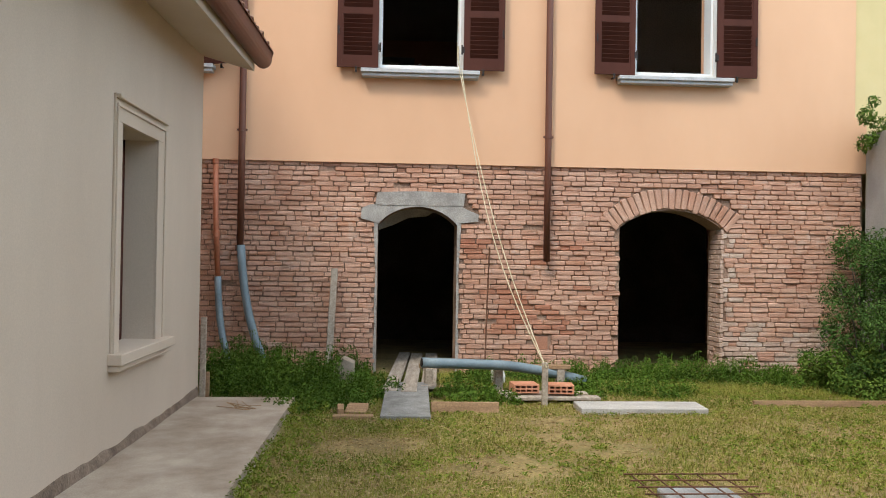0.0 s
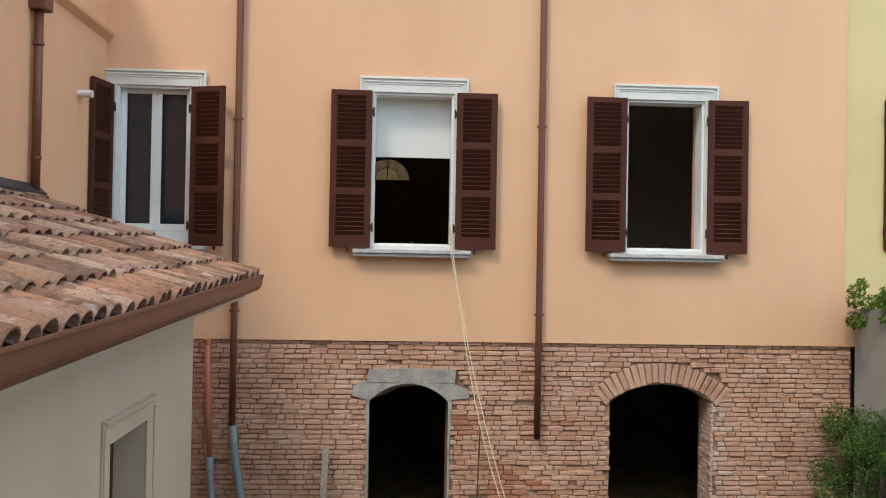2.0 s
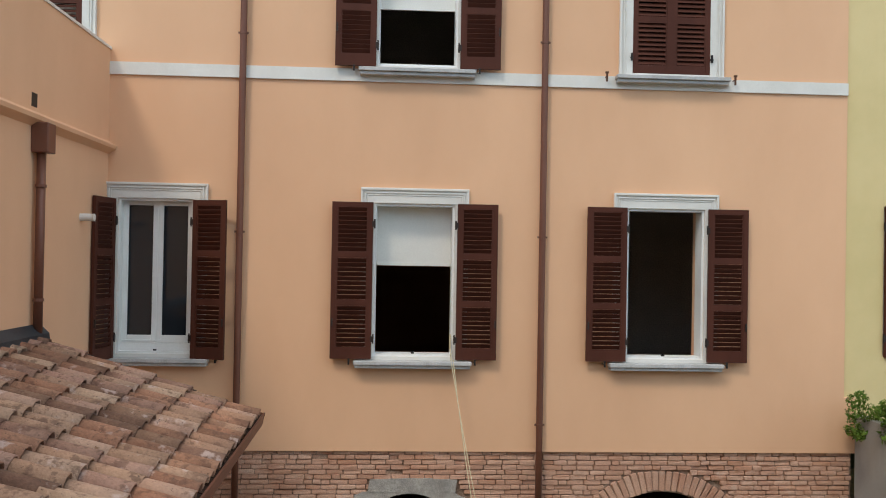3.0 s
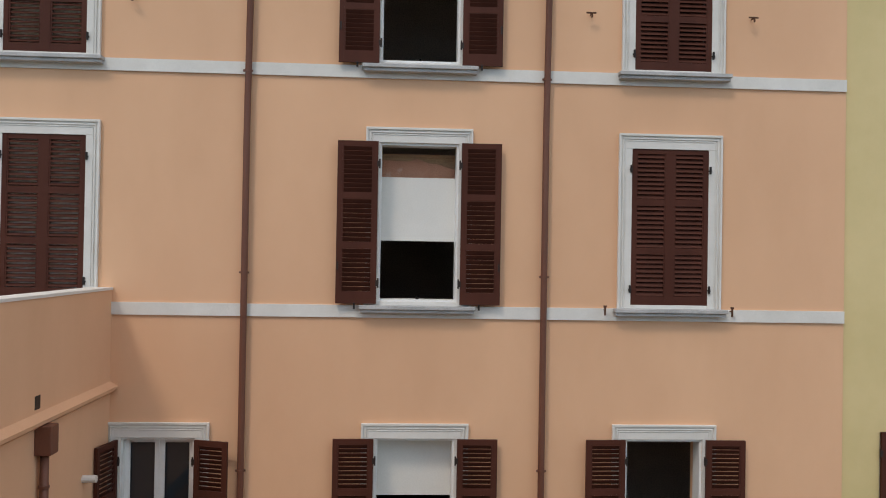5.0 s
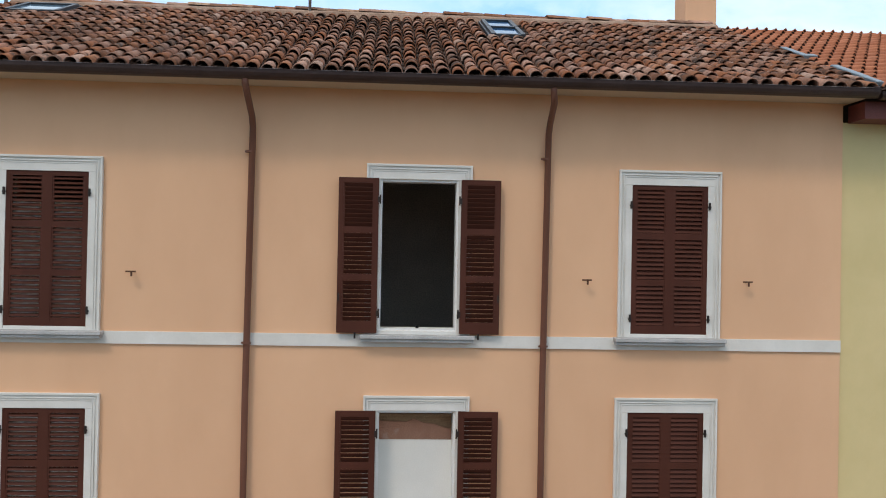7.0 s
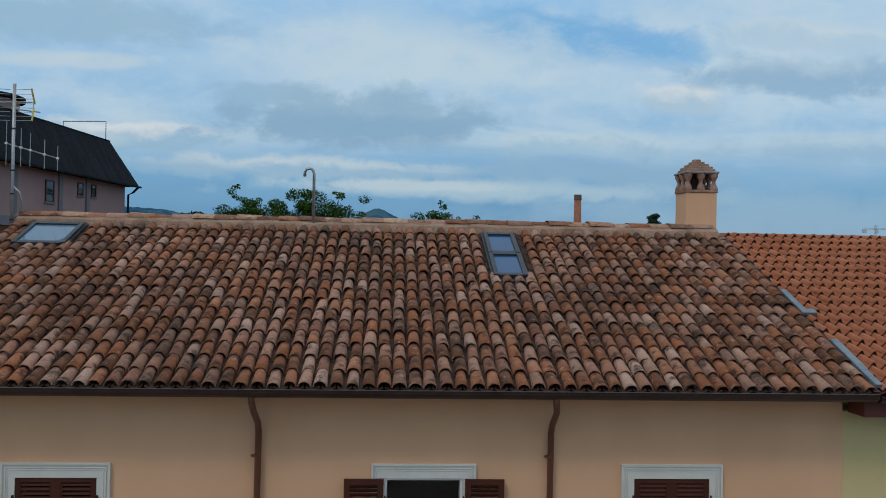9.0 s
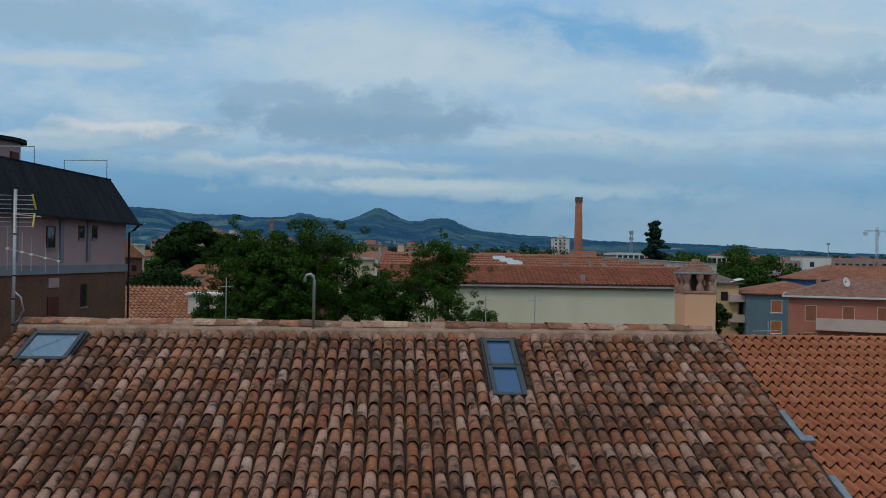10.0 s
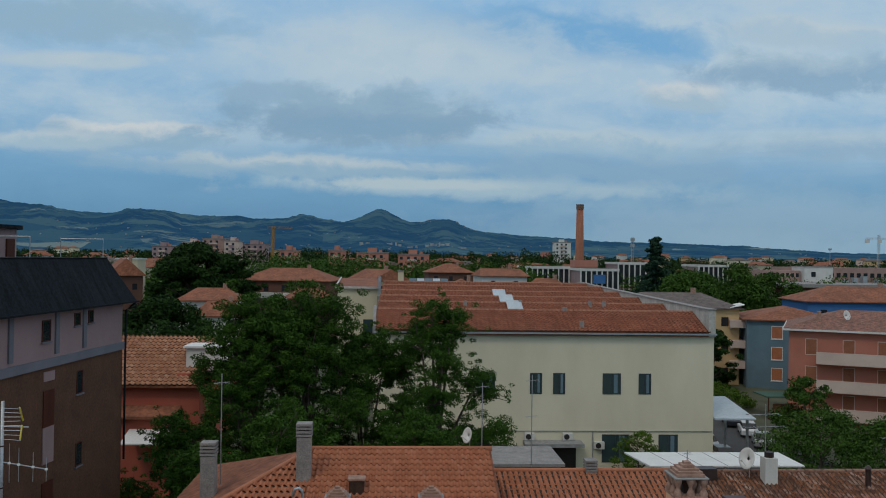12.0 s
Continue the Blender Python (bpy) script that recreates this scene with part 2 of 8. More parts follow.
SHUTTER = material("brown_painted_wood", (0.066, 0.021, 0.013), (0.092, 0.030, 0.019), 0.6, 2.5, 90, 0.12, stretch=(1, 1, 0.2), grain=0.12, spec=0.15)
IRON = material("black_iron", (0.015, 0.013, 0.012), (0.035, 0.022, 0.016), 0.6, 8, 120, 0.2, metal=0.3)
COPPER = material("brown_painted_metal", (0.13, 0.048, 0.028), (0.18, 0.07, 0.042), 0.5, 1.5, 80, 0.05, metal=0.15, stretch=(1, 1, 0.25), grain=0.12)
GUTTER = material("dark_brown_metal", (0.040, 0.023, 0.021), (0.062, 0.037, 0.033), 0.45, 2.0, 80, 0.05, metal=0.3)
BRICKS = [(0.42, 0.22, 0.145), (0.54, 0.315, 0.225), (0.58, 0.35, 0.25), (0.63, 0.40, 0.29), (0.66, 0.43, 0.325), (0.52, 0.25, 0.145), (0.70, 0.49, 0.38)]
BRICKSTAIN = ((1.6, 0.56, 0.10, (0.36, 0.15, 0.085), 0.4), (5, 0.60, 0.10, (0.62, 0.50, 0.42), 0.4), (3.0, 0.62, 0.10, (0.20, 0.11, 0.075), 0.45))
BRICK = material("old_brick", (0.42, 0.21, 0.13), (0.60, 0.37, 0.265), 0.95, 2.2, 70, 0.6, vary="object", palette=BRICKS, spread=0.42, grain=0.18, world=True, dirt=0.10, patches=BRICKSTAIN)
BRICK_REST = material("old_brick_rest", (0.42, 0.21, 0.13), (0.60, 0.37, 0.265), 0.95, 2.2, 70, 0.6, vary="island", palette=BRICKS, spread=0.42, grain=0.18, world=True, dirt=0.10, patches=BRICKSTAIN)
BRICK_RED = material("reddish_brick", (0.34, 0.135, 0.075), (0.50, 0.25, 0.16), 0.95, 2.2, 70, 0.6, vary="object", palette=[(0.40, 0.15, 0.08), (0.50, 0.24, 0.15), (0.34, 0.13, 0.075), (0.54, 0.31, 0.21)], spread=0.5, grain=0.2, world=True, patches=BRICKSTAIN)
PALEBRICKS = [(0.50, 0.37, 0.29), (0.58, 0.46, 0.37), (0.54, 0.36, 0.27), (0.60, 0.50, 0.42), (0.46, 0.30, 0.22)]
BRICK_PALE = material("limewashed_brick", (0.46, 0.30, 0.22), (0.58, 0.44, 0.35), 0.95, 2.2, 70, 0.6, vary="island", palette=PALEBRICKS, spread=0.6, grain=0.22, world=True)
MORTAR = material("old_mortar", (0.20, 0.125, 0.085), (0.40, 0.27, 0.195), 1.0, 2.2, 60, 0.8, grain=0.3)
CEMENT = material("grey_cement", (0.20, 0.20, 0.19), (0.33, 0.33, 0.32), 0.95, 3, 80, 0.35)
LINTEL = material("brown_grey_cement", (0.27, 0.25, 0.225), (0.43, 0.40, 0.36), 0.95, 5, 80, 0.5, grain=0.2)
FIRLEAF = leaf_material("fir_needles", [(0.012, 0.035, 0.022), (0.022, 0.055, 0.034), (0.035, 0.075, 0.045)])
CONCRETE = material("pale_concrete", (0.27, 0.205, 0.15), (0.46, 0.39, 0.31), 0.95, 2.2, 90, 0.3, grain=0.12)
ROUGHCAST = material("grey_concrete", (0.26, 0.245, 0.22), (0.38, 0.36, 0.33), 0.95, 1.0, 90, 0.3, stretch=(1, 1, 0.4))
DARK = material("bare_interior", (0.44, 0.41, 0.36), (0.54, 0.50, 0.44), 0.95, 1.0, 40, 0.2)
CLAY = [(0.045, 0.020, 0.011), (0.25, 0.080, 0.031), (0.33, 0.115, 0.047), (0.115, 0.042, 0.019), (0.42, 0.185, 0.098), (0.24, 0.078, 0.030), (0.46, 0.27, 0.20),
        (0.072, 0.034, 0.019), (0.36, 0.135, 0.064), (0.52, 0.355, 0.28), (0.18, 0.058, 0.026), (0.30, 0.175, 0.13), (0.38, 0.175, 0.115), (0.095, 0.047, 0.029)]
LICHEN = ((11, 0.60, 0.10, (0.42, 0.34, 0.30), 0.55), (5.0, 0.52, 0.12, (0.018, 0.012, 0.009), 0.8), (26, 0.66, 0.06, (0.50, 0.44, 0.38), 0.6))
TILE = material("aged_clay_tile", (0.020, 0.012, 0.008), (0.42, 0.185, 0.088), 0.95, 7, 45, 0.6, vary="object", palette=CLAY, spread=0.74, grain=0.2, world=True, dirt=0.3, patches=LICHEN)
TILE_REST = material("aged_clay_tile_rest", (0.020, 0.012, 0.008), (0.42, 0.185, 0.088), 0.95, 7, 45, 0.6, vary="island", palette=CLAY, spread=0.74, grain=0.2, world=True, dirt=0.3, patches=LICHEN)
PALECLAY = [(0.17, 0.075, 0.042), (0.42, 0.205, 0.125), (0.31, 0.135, 0.076), (0.50, 0.31, 0.20), (0.12, 0.056, 0.034), (0.44, 0.25, 0.185), (0.54, 0.37, 0.25), (0.26, 0.11, 0.064)]
CRUST = ((9, 0.55, 0.07, (0.11, 0.055, 0.036), 0.6), (6, 0.60, 0.08, (0.60, 0.46, 0.40), 0.6), (34, 0.62, 0.05, (0.07, 0.045, 0.032), 0.7), (3.2, 0.57, 0.10, (0.15, 0.07, 0.042), 0.6))
PTILE = material("pale_clay_tile", (0.18, 0.088, 0.052), (0.48, 0.28, 0.175), 0.95, 9, 50, 0.7, vary="object", palette=PALECLAY, spread=0.75, grain=0.12, world=True, dirt=0.15, patches=CRUST)
PTILE_REST = material("pale_clay_tile_rest", (0.18, 0.088, 0.052), (0.48, 0.28, 0.175), 0.95, 9, 50, 0.7, vary="island", palette=PALECLAY, spread=0.75, grain=0.12, world=True, dirt=0.15, patches=CRUST)
NEWCLAY = [(0.38, 0.135, 0.065), (0.46, 0.175, 0.09), (0.35, 0.12, 0.06), (0.50, 0.21, 0.12)]
NTILE = material("new_clay_tile", (0.27, 0.085, 0.036), (0.44, 0.165, 0.08), 0.9, 2, 50, 0.3, vary="island", palette=NEWCLAY, spread=0.6, grain=0.2)
# near-black bed; also carries painted shade in tile gaps and under edges
UNDER = material("roof_bed_and_tile_shade", (0.025, 0.015, 0.010), (0.07, 0.035, 0.022), 1.0, 4, 40, 0.5)
TERRA = material("terracotta", (0.24, 0.13, 0.09), (0.40, 0.26, 0.195), 0.9, 5, 60, 0.3)
LEAD = material("grey_blue_flashing", (0.13, 0.18, 0.21), (0.23, 0.29, 0.33), 0.45, 4, 80, 0.1, metal=0.5)
SKYFRAME = material("dark_roof_window_frame", (0.028, 0.036, 0.044), (0.055, 0.066, 0.078), 0.45, 4, 80, 0.05, metal=0.4)
ZINC = material("galvanised_steel", (0.30, 0.32, 0.33), (0.46, 0.48, 0.49), 0.45, 5, 80, 0.08, metal=0.7)
BLUEPIPE = material("blue_grey_plastic_pipe", (0.14, 0.19, 0.215), (0.20, 0.26, 0.285), 0.5, 4, 50, 0.05, grain=0.1)
ORANGEPIPE = material("orange_plastic_pipe", (0.42, 0.135, 0.065), (0.50, 0.18, 0.09), 0.5, 3, 50, 0.05, grain=0.1)
WOOD = material("weathered_grey_wood", (0.26, 0.21, 0.16), (0.46, 0.39, 0.31), 0.85, 3, 60, 0.3, stretch=(8, 1, 8))
RAWWOOD = material("raw_brown_wood", (0.24, 0.14, 0.075), (0.38, 0.24, 0.13), 0.85, 3, 60, 0.3, stretch=(1, 8, 8))
ROPE = material("pale_rope", (0.52, 0.44, 0.28), (0.66, 0.58, 0.40), 0.9, 20, 200, 0.2)
PALEBOARD = material("bleached_board", (0.33, 0.31, 0.28), (0.48, 0.455, 0.41), 0.9, 3, 60, 0.3, stretch=(1, 8, 8))
SLABGREY = material("worn_grey_slab", (0.17, 0.165, 0.15), (0.29, 0.285, 0.265), 1.0, 6, 90, 0.5, grain=0.25, spec=0.2)
HOLLOW = material("orange_hollow_brick", (0.46, 0.19, 0.10), (0.58, 0.27, 0.16), 0.9, 6, 90, 0.3)
RUST = material("rusty_steel", (0.09, 0.04, 0.022), (0.17, 0.075, 0.04), 0.9, 12, 120, 0.3, metal=0.3)
PANE = glass_material("window_glass")
# base colours of both roof panes imitate the sky they would mirror
BLUEPANE = glass_material("roof_glass_blue_sky_tint", (0.02, 0.085, 0.20), 0.35)
ROOFPANE = glass_material("roof_glass_pale_sky_tint", (0.10, 0.18, 0.25), 1.0)
LEAF = leaf_material("weed_leaves", [(0.022, 0.052, 0.006), (0.055, 0.115, 0.012), (0.11, 0.185, 0.022), (0.04, 0.088, 0.010), (0.15, 0.215, 0.032)])
BUSHLEAF = leaf_material("bush_leaves", [(0.035, 0.075, 0.010), (0.075, 0.14, 0.018), (0.13, 0.20, 0.03), (0.19, 0.25, 0.05)])
TREELEAF = leaf_material("tree_leaves", [(0.013, 0.040, 0.006), (0.034, 0.082, 0.011), (0.060, 0.125, 0.018), (0.024, 0.062, 0.008), (0.090, 0.16, 0.026)])
GARDENLEAF = leaf_material("garden_tree_leaves", [(0.012, 0.036, 0.006), (0.030, 0.080, 0.010), (0.052, 0.120, 0.014), (0.020, 0.056, 0.008), (0.080, 0.155, 0.022)])
DARKLEAF = leaf_material("dark_tree_leaves", [(0.008, 0.024, 0.005), (0.016, 0.042, 0.008), (0.026, 0.058, 0.011)])
BLADE = leaf_material("grass_blades", [(0.09, 0.125, 0.012), (0.18, 0.21, 0.020), (0.32, 0.28, 0.07), (0.13, 0.17, 0.016), (0.42, 0.34, 0.13), (0.22, 0.25, 0.026)])
IVYLEAF = leaf_material("ivy_leaves", [(0.028, 0.066, 0.014), (0.055, 0.115, 0.024), (0.085, 0.155, 0.034), (0.13, 0.20, 0.05)])
BARK = material("tree_bark", (0.045, 0.035, 0.026), (0.11, 0.085, 0.065), 0.95, 6, 40, 0.6, stretch=(1, 1, 0.2))

DUSTY = clear_glass("dusty_glass", (0.30, 0.31, 0.32), 0.25)

# ---- builders ----
rnd = random.Random(7)


def mesh_of(name, verts, faces, mat, smooth=False):
    me = bpy.data.meshes.new(name)
    me.from_pydata([tuple(v) for v in verts], [], faces)
    me.materials.append(mat)
    if smooth:
        for p in me.polygons:
            p.use_smooth = True
    me.update()
    return me


def thing(name, label, category, at=(0, 0, 0), group="", kind=""):
    ob = new(name)
    ob.empty_display_size = 0.2
    ob.location = at
    return tagged(ob, label, category, group, kind)


def under(ob, parent):
    ob.parent = parent
    return ob


def part(name, bm, mat, parent=None, label="", smooth=False, bevel=0.0):
    """Links a bmesh (in its parent's space) as one mesh object."""
    if bevel:
        bmesh.ops.bevel(bm, geom=bm.edges[:], offset=bevel, segments=1, affect="EDGES", clamp_overlap=True)
    me = bpy.data.meshes.new(name)
    bm.to_mesh(me)
    bm.free()
    me.materials.append(mat)
    if smooth:
        for p in me.polygons:
            p.use_smooth = True
    ob = new(name, me)
    ob.parent = parent
    if label:
        ob["label"] = label
    return ob


def box(bm, x0, x1, y0, y1, z0, z1, m=None):
    v = [bm.verts.new((x, y, z)) for x in (x0, x1) for y in (y0, y1) for z in (z0, z1)]
    for f in ((0, 1, 3, 2), (4, 6, 7, 5), (0, 4, 5, 1), (2, 3, 7, 6), (0, 2, 6, 4), (1, 5, 7, 3)):
        bm.faces.new([v[i] for i in f])
    if m is not None:
        for q in v:
            q.co = m @ q.co
    return bm


def boxes(*rows):
    bm = bmesh.new()
    for r in rows:
        box(bm, *r)
    return bm


def tube(bm, pts, r, seg=10, r1=None):
    """A round bar along points."""
    pts = [Vector(p) for p in pts]
    rings = []
    for i, p in enumerate(pts):
        d = (pts[min(i + 1, len(pts) - 1)] - pts[max(i - 1, 0)]).normalized()
        side = d.cross(Vector((0, 0, 1)) if abs(d.z) < 0.9 else Vector((0, 1, 0))).normalized()
        upv = side.cross(d)
        rr = r if r1 is None else r + (r1 - r) * i / (len(pts) - 1)
        rings.append([bm.verts.new(p + rr * (math.cos(2 * math.pi * k / seg) * side + math.sin(2 * math.pi * k / seg) * upv)) for k in range(seg)])
    for a, b in zip(rings, rings[1:]):
        for k in range(seg):
            bm.faces.new((a[k], a[(k + 1) % seg], b[(k + 1) % seg], b[k]))
    bm.faces.new(rings[0][::-1])
    bm.faces.new(rings[-1])
    return bm


def prism(bm, outline, axis, lo, hi):
    """Extrudes a closed outline of (a, b) along an axis: x: (y, z), y: (x, z), z: (x, y)."""
    def put(a, b, c):
        return {"x": (c, a, b), "y": (a, c, b), "z": (a, b, c)}[axis]
    va = [bm.verts.new(put(a, b, lo)) for a, b in outline]
    vb = [bm.verts.new(put(a, b, hi)) for a, b in outline]
    n = len(outline)
    bm.faces.new(va)
    bm.faces.new(vb[::-1])
    for i in range(n):
        bm.faces.new((va[i], vb[i], vb[(i + 1) % n], va[(i + 1) % n]))
    bmesh.ops.recalc_face_normals(bm, faces=bm.faces[:])
    return bm


def pierced(bm, x0, x1, z0, z1, y0, y1, holes, axis="y"):
    """A wall of thickness y0 to y1 with rectangular openings (x0, x1, z0, z1) right through it. axis "x": its length runs along y."""
    xs = sorted({x0, x1, *[h[0] for h in holes], *[h[1] for h in holes]})
    zs = sorted({z0, z1, *[h[2] for h in holes], *[h[3] for h in holes]})
    xs, zs = [x for x in xs if x0 <= x <= x1], [z for z in zs if z0 <= z <= z1]
    seen = {}

    def vert(x, y, z):
        k = (x, y, z)
        if k not in seen:
            seen[k] = bm.verts.new((x, y, z) if axis == "y" else (y, x, z))
        return seen[k]
    solid = {}
    for i in range(len(xs) - 1):
        for j in range(len(zs) - 1):
            cx, cz = (xs[i] + xs[i + 1]) / 2, (zs[j] + zs[j + 1]) / 2
            solid[i, j] = not any(h[0] < cx < h[1] and h[2] < cz < h[3] for h in holes)
    for (i, j), s in solid.items():
        if not s:
            continue
        a, b, c, d = xs[i], xs[i + 1], zs[j], zs[j + 1]
        bm.faces.new([vert(*p) for p in ((a, y0, c), (b, y0, c), (b, y0, d), (a, y0, d))])
        bm.faces.new([vert(*p) for p in ((a, y1, d), (b, y1, d), (b, y1, c), (a, y1, c))])
        for di, dj, q in ((-1, 0, (a, a, c, d)), (1, 0, (b, b, c, d)), (0, -1, (a, b, c, c)), (0, 1, (a, b, d, d))):
            if not solid.get((i + di, j + dj), False):
                if di:
                    bm.faces.new([vert(*p) for p in ((q[0], y0, c), (q[0], y1, c), (q[0], y1, d), (q[0], y0, d))])
                else:
                    bm.faces.new([vert(*p) for p in ((a, y0, q[2]), (b, y0, q[2]), (b, y1, q[2]), (a, y1, q[2]))])
    bmesh.ops.recalc_face_normals(bm, faces=bm.faces[:])
    return bm


def structure(name, bm, mat, label, category, smooth=False):
    return tagged(part(name, bm, mat, smooth=smooth), label, category, kind="structure")

# ---- the house: walls ----
FY, BY = 11.0, 11.04                 # face of the plaster, face of the bricks
X0, X1, XU = -7.05, 6.16, 6.075      # ends of the house, end of the plaster front
EAVE_Z, BACK_Y = 14.0, 20.9
W_ROWS = {"w": (3.93, 5.905), "v": (7.69, 9.765), "u": (10.82, 12.82)}
WINDOWS = [("w", -2.985, "casement"), ("w", 0.31, "blind"), ("w", 3.62, "open"), ("v", -4.48, "closed"), ("v", 0.31, "vent"), ("v", 3.66, "closed"),
           ("u", -4.50, "closed"), ("u", 0.30, "open"), ("u", 3.68, "closed")]
HALF = 0.52
NARROW = 0.47                        # half width of the casement's opening
holes = [(cx - (NARROW if st_ == "casement" else HALF), cx + (NARROW if st_ == "casement" else HALF), *W_ROWS[r]) for r, cx, st_ in WINDOWS]
structure("wall_front", pierced(bmesh.new(), X0, XU, 2.70, EAVE_Z, FY, FY + 0.42, holes), PLASTER, "smooth apricot plaster front wall of the house", "wall")
structure("wall_front_step", boxes((XU, 6.235, FY, FY + 0.3, 2.70, 3.44)), PLASTER, "short apricot plaster return beside the garden wall", "wall")

DOOR = (-0.20, 0.82, 1.92, 2.15)     # left, right, spring, crown
ARCH = (2.95, 4.32, 1.93, 2.17)


def arch_line(d, n=14):
    """Points of the soffit from left to right."""
    l, r, s, c = d
    w, h = (r - l) / 2, c - s
    rad = (w * w + h * h) / (2 * h)
    a = math.asin(w / rad)
    return [((l + r) / 2 + rad * math.sin(-a + 2 * a * i / n), c - rad + rad * math.cos(-a + 2 * a * i / n)) for i in range(n + 1)]


bm = pierced(bmesh.new(), X0, X1 + 0.05, -0.3, 2.70, BY + 0.02, BY + 0.5, [(DOOR[0], DOOR[1], -0.3, 2.3), (ARCH[0], ARCH[1], -0.3, 2.3)])
for d in (DOOR, ARCH):
    pts = arch_line(d)
    for (xa, za), (xb, zb) in zip(pts, pts[1:]):
        prism(bm, [(xa, za), (xb, zb), (xb, 2.3), (xa, 2.3)], "y", BY + 0.02, BY + 0.5)
brick_wall = structure("wall_basement", bm, MORTAR, "old brick basement wall with crumbling mortar joints", "wall")

bm = boxes((X0, X1, 11.42, BACK_Y, 2.55, 2.85), (X0, X1, 11.42, BACK_Y, 6.7, 7.0), (X0, X1, 11.42, BACK_Y, 9.85, 10.1), (X0, X1, 11.42, BACK_Y, 13.3, 13.5))
structure("floor_inner", bm, DARK, "bare floors between the storeys", "floor")
bm = pierced(bmesh.new(), X0, X1, -0.3, EAVE_Z, BACK_Y - 0.4, BACK_Y, [(-0.62, 0.44, 5.64, 6.30)])
structure("wall_back", bm, PLASTER, "plain back wall of the house", "wall")
bm = boxes((X0, X0 + 0.35, 11.42, BACK_Y - 0.4, -0.3, EAVE_Z), (X1 - 0.35, X1, 11.55, BACK_Y - 0.4, -0.3, EAVE_Z))
for x in (X0, X1 - 0.35):
    prism(bm, [(11.0, EAVE_Z), (BACK_Y, EAVE_Z), (15.95, 16.10)], "x", x, x + 0.35)
structure("wall_side", bm, PLASTER, "plain gable walls of the house", "wall")
bm = boxes((-1.6, -1.45, 11.6, BACK_Y - 0.4, 2.85, 13.3), (2.1, 2.25, 11.6, BACK_Y - 0.4, 2.85, 13.3), (X0 + .35, -1.6, 15.6, 15.75, 2.85, 13.3), (2.25, X1 - .35, 15.6, 15.75, 2.85, 13.3), (-1.45, 2.1, 15.6, 15.75, 7.0, 13.3))
structure("wall_inner", bm, DARK, "bare inner walls of the empty rooms", "wall")
# near-black base colour stands in for the lack of light down here
CELLAR = material("unlit_cellar_stone", (0.05, 0.042, 0.034), (0.12, 0.10, 0.08), 1.0, 1.6, 30, 0.6, grain=0.3)
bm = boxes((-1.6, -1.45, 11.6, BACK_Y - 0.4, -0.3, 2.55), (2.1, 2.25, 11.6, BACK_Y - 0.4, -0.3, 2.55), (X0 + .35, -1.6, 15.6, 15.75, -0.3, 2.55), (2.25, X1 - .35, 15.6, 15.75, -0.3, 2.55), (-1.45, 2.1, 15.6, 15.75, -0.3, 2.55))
structure("wall_cellar", bm, CELLAR, "cellar walls with the unlit dark put into their colour", "wall")
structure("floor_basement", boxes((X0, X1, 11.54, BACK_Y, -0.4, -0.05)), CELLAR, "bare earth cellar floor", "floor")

# string courses
for z0, z1 in ((7.476, 7.637), (10.605, 10.766)):
    bm = boxes((X0, 6.07, FY - 0.028, FY + 0.002, z0, z1))
    structure("trim_band", bm, WHITE, "flat white plaster band across the apricot wall", "trim")


# ---- windows and shutters ----
def shutter_meshes():
    w, h, t = 0.525, 2.03, 0.042
    bm = bmesh.new()
    box(bm, 0, 0.062, 0, t, 0, h)
    box(bm, w - 0.062, w, 0, t, 0, h)
    rails = [(0, 0.155), (0.685, 0.77), (1.305, 1.39), (h - 0.065, h)]
    for a, b in rails:
        box(bm, 0.062, w - 0.062, 0.003, t - 0.003, a, b)
    box(bm, 0.062, 0.082, 0.008, t - 0.008, 0.155, h - 0.065)
    box(bm, w - 0.082, w - 0.062, 0.008, t - 0.008, 0.155, h - 0.065)
    frame_bm = bm
    slats = []
    for half_, tilt_ in ((0.031, -56), (0.025, -42)):
        bm = bmesh.new()
        for (_, a), (b, _) in zip(rails, rails[1:]):
            n = round((b - a) / 0.0585)
            for i in range(n):
                z = a + (i + 0.5) * (b - a) / n
                m = pose(w / 2, t / 2, z, tilt_, 0, 0)
                box(bm, -w / 2 + 0.082, w / 2 - 0.082, -half_, half_, -0.0045, 0.0045, m)
        slats.append(bm)
    iron = bmesh.new()
    for z in (0.22, h - 0.32):
        box(iron, w - 0.012, w + 0.03, -0.012, 0.006, z, z + 0.075)
        tube(iron, [(w + 0.02, 0.0, z - 0.02), (w + 0.02, 0.0, z + 0.1)], 0.011, 8)
    stay = bmesh.new()
    box(stay, 0.012, 0.03, -0.018, 0.0, 0.42, 0.52)
    return [(n, b) for n, b in (("shutter_frame", frame_bm), ("louvres", slats[0]), ("open_louvres", slats[1]), ("hinge", iron), ("latch", stay))]


SHUTTER_DATA = {}
for n, b in shutter_meshes():
    me = bpy.data.meshes.new(n)
    b.to_mesh(me)
    b.free()
    me.materials.append(IRON if n in ("hinge", "latch") else SHUTTER)
    SHUTTER_DATA[n] = me


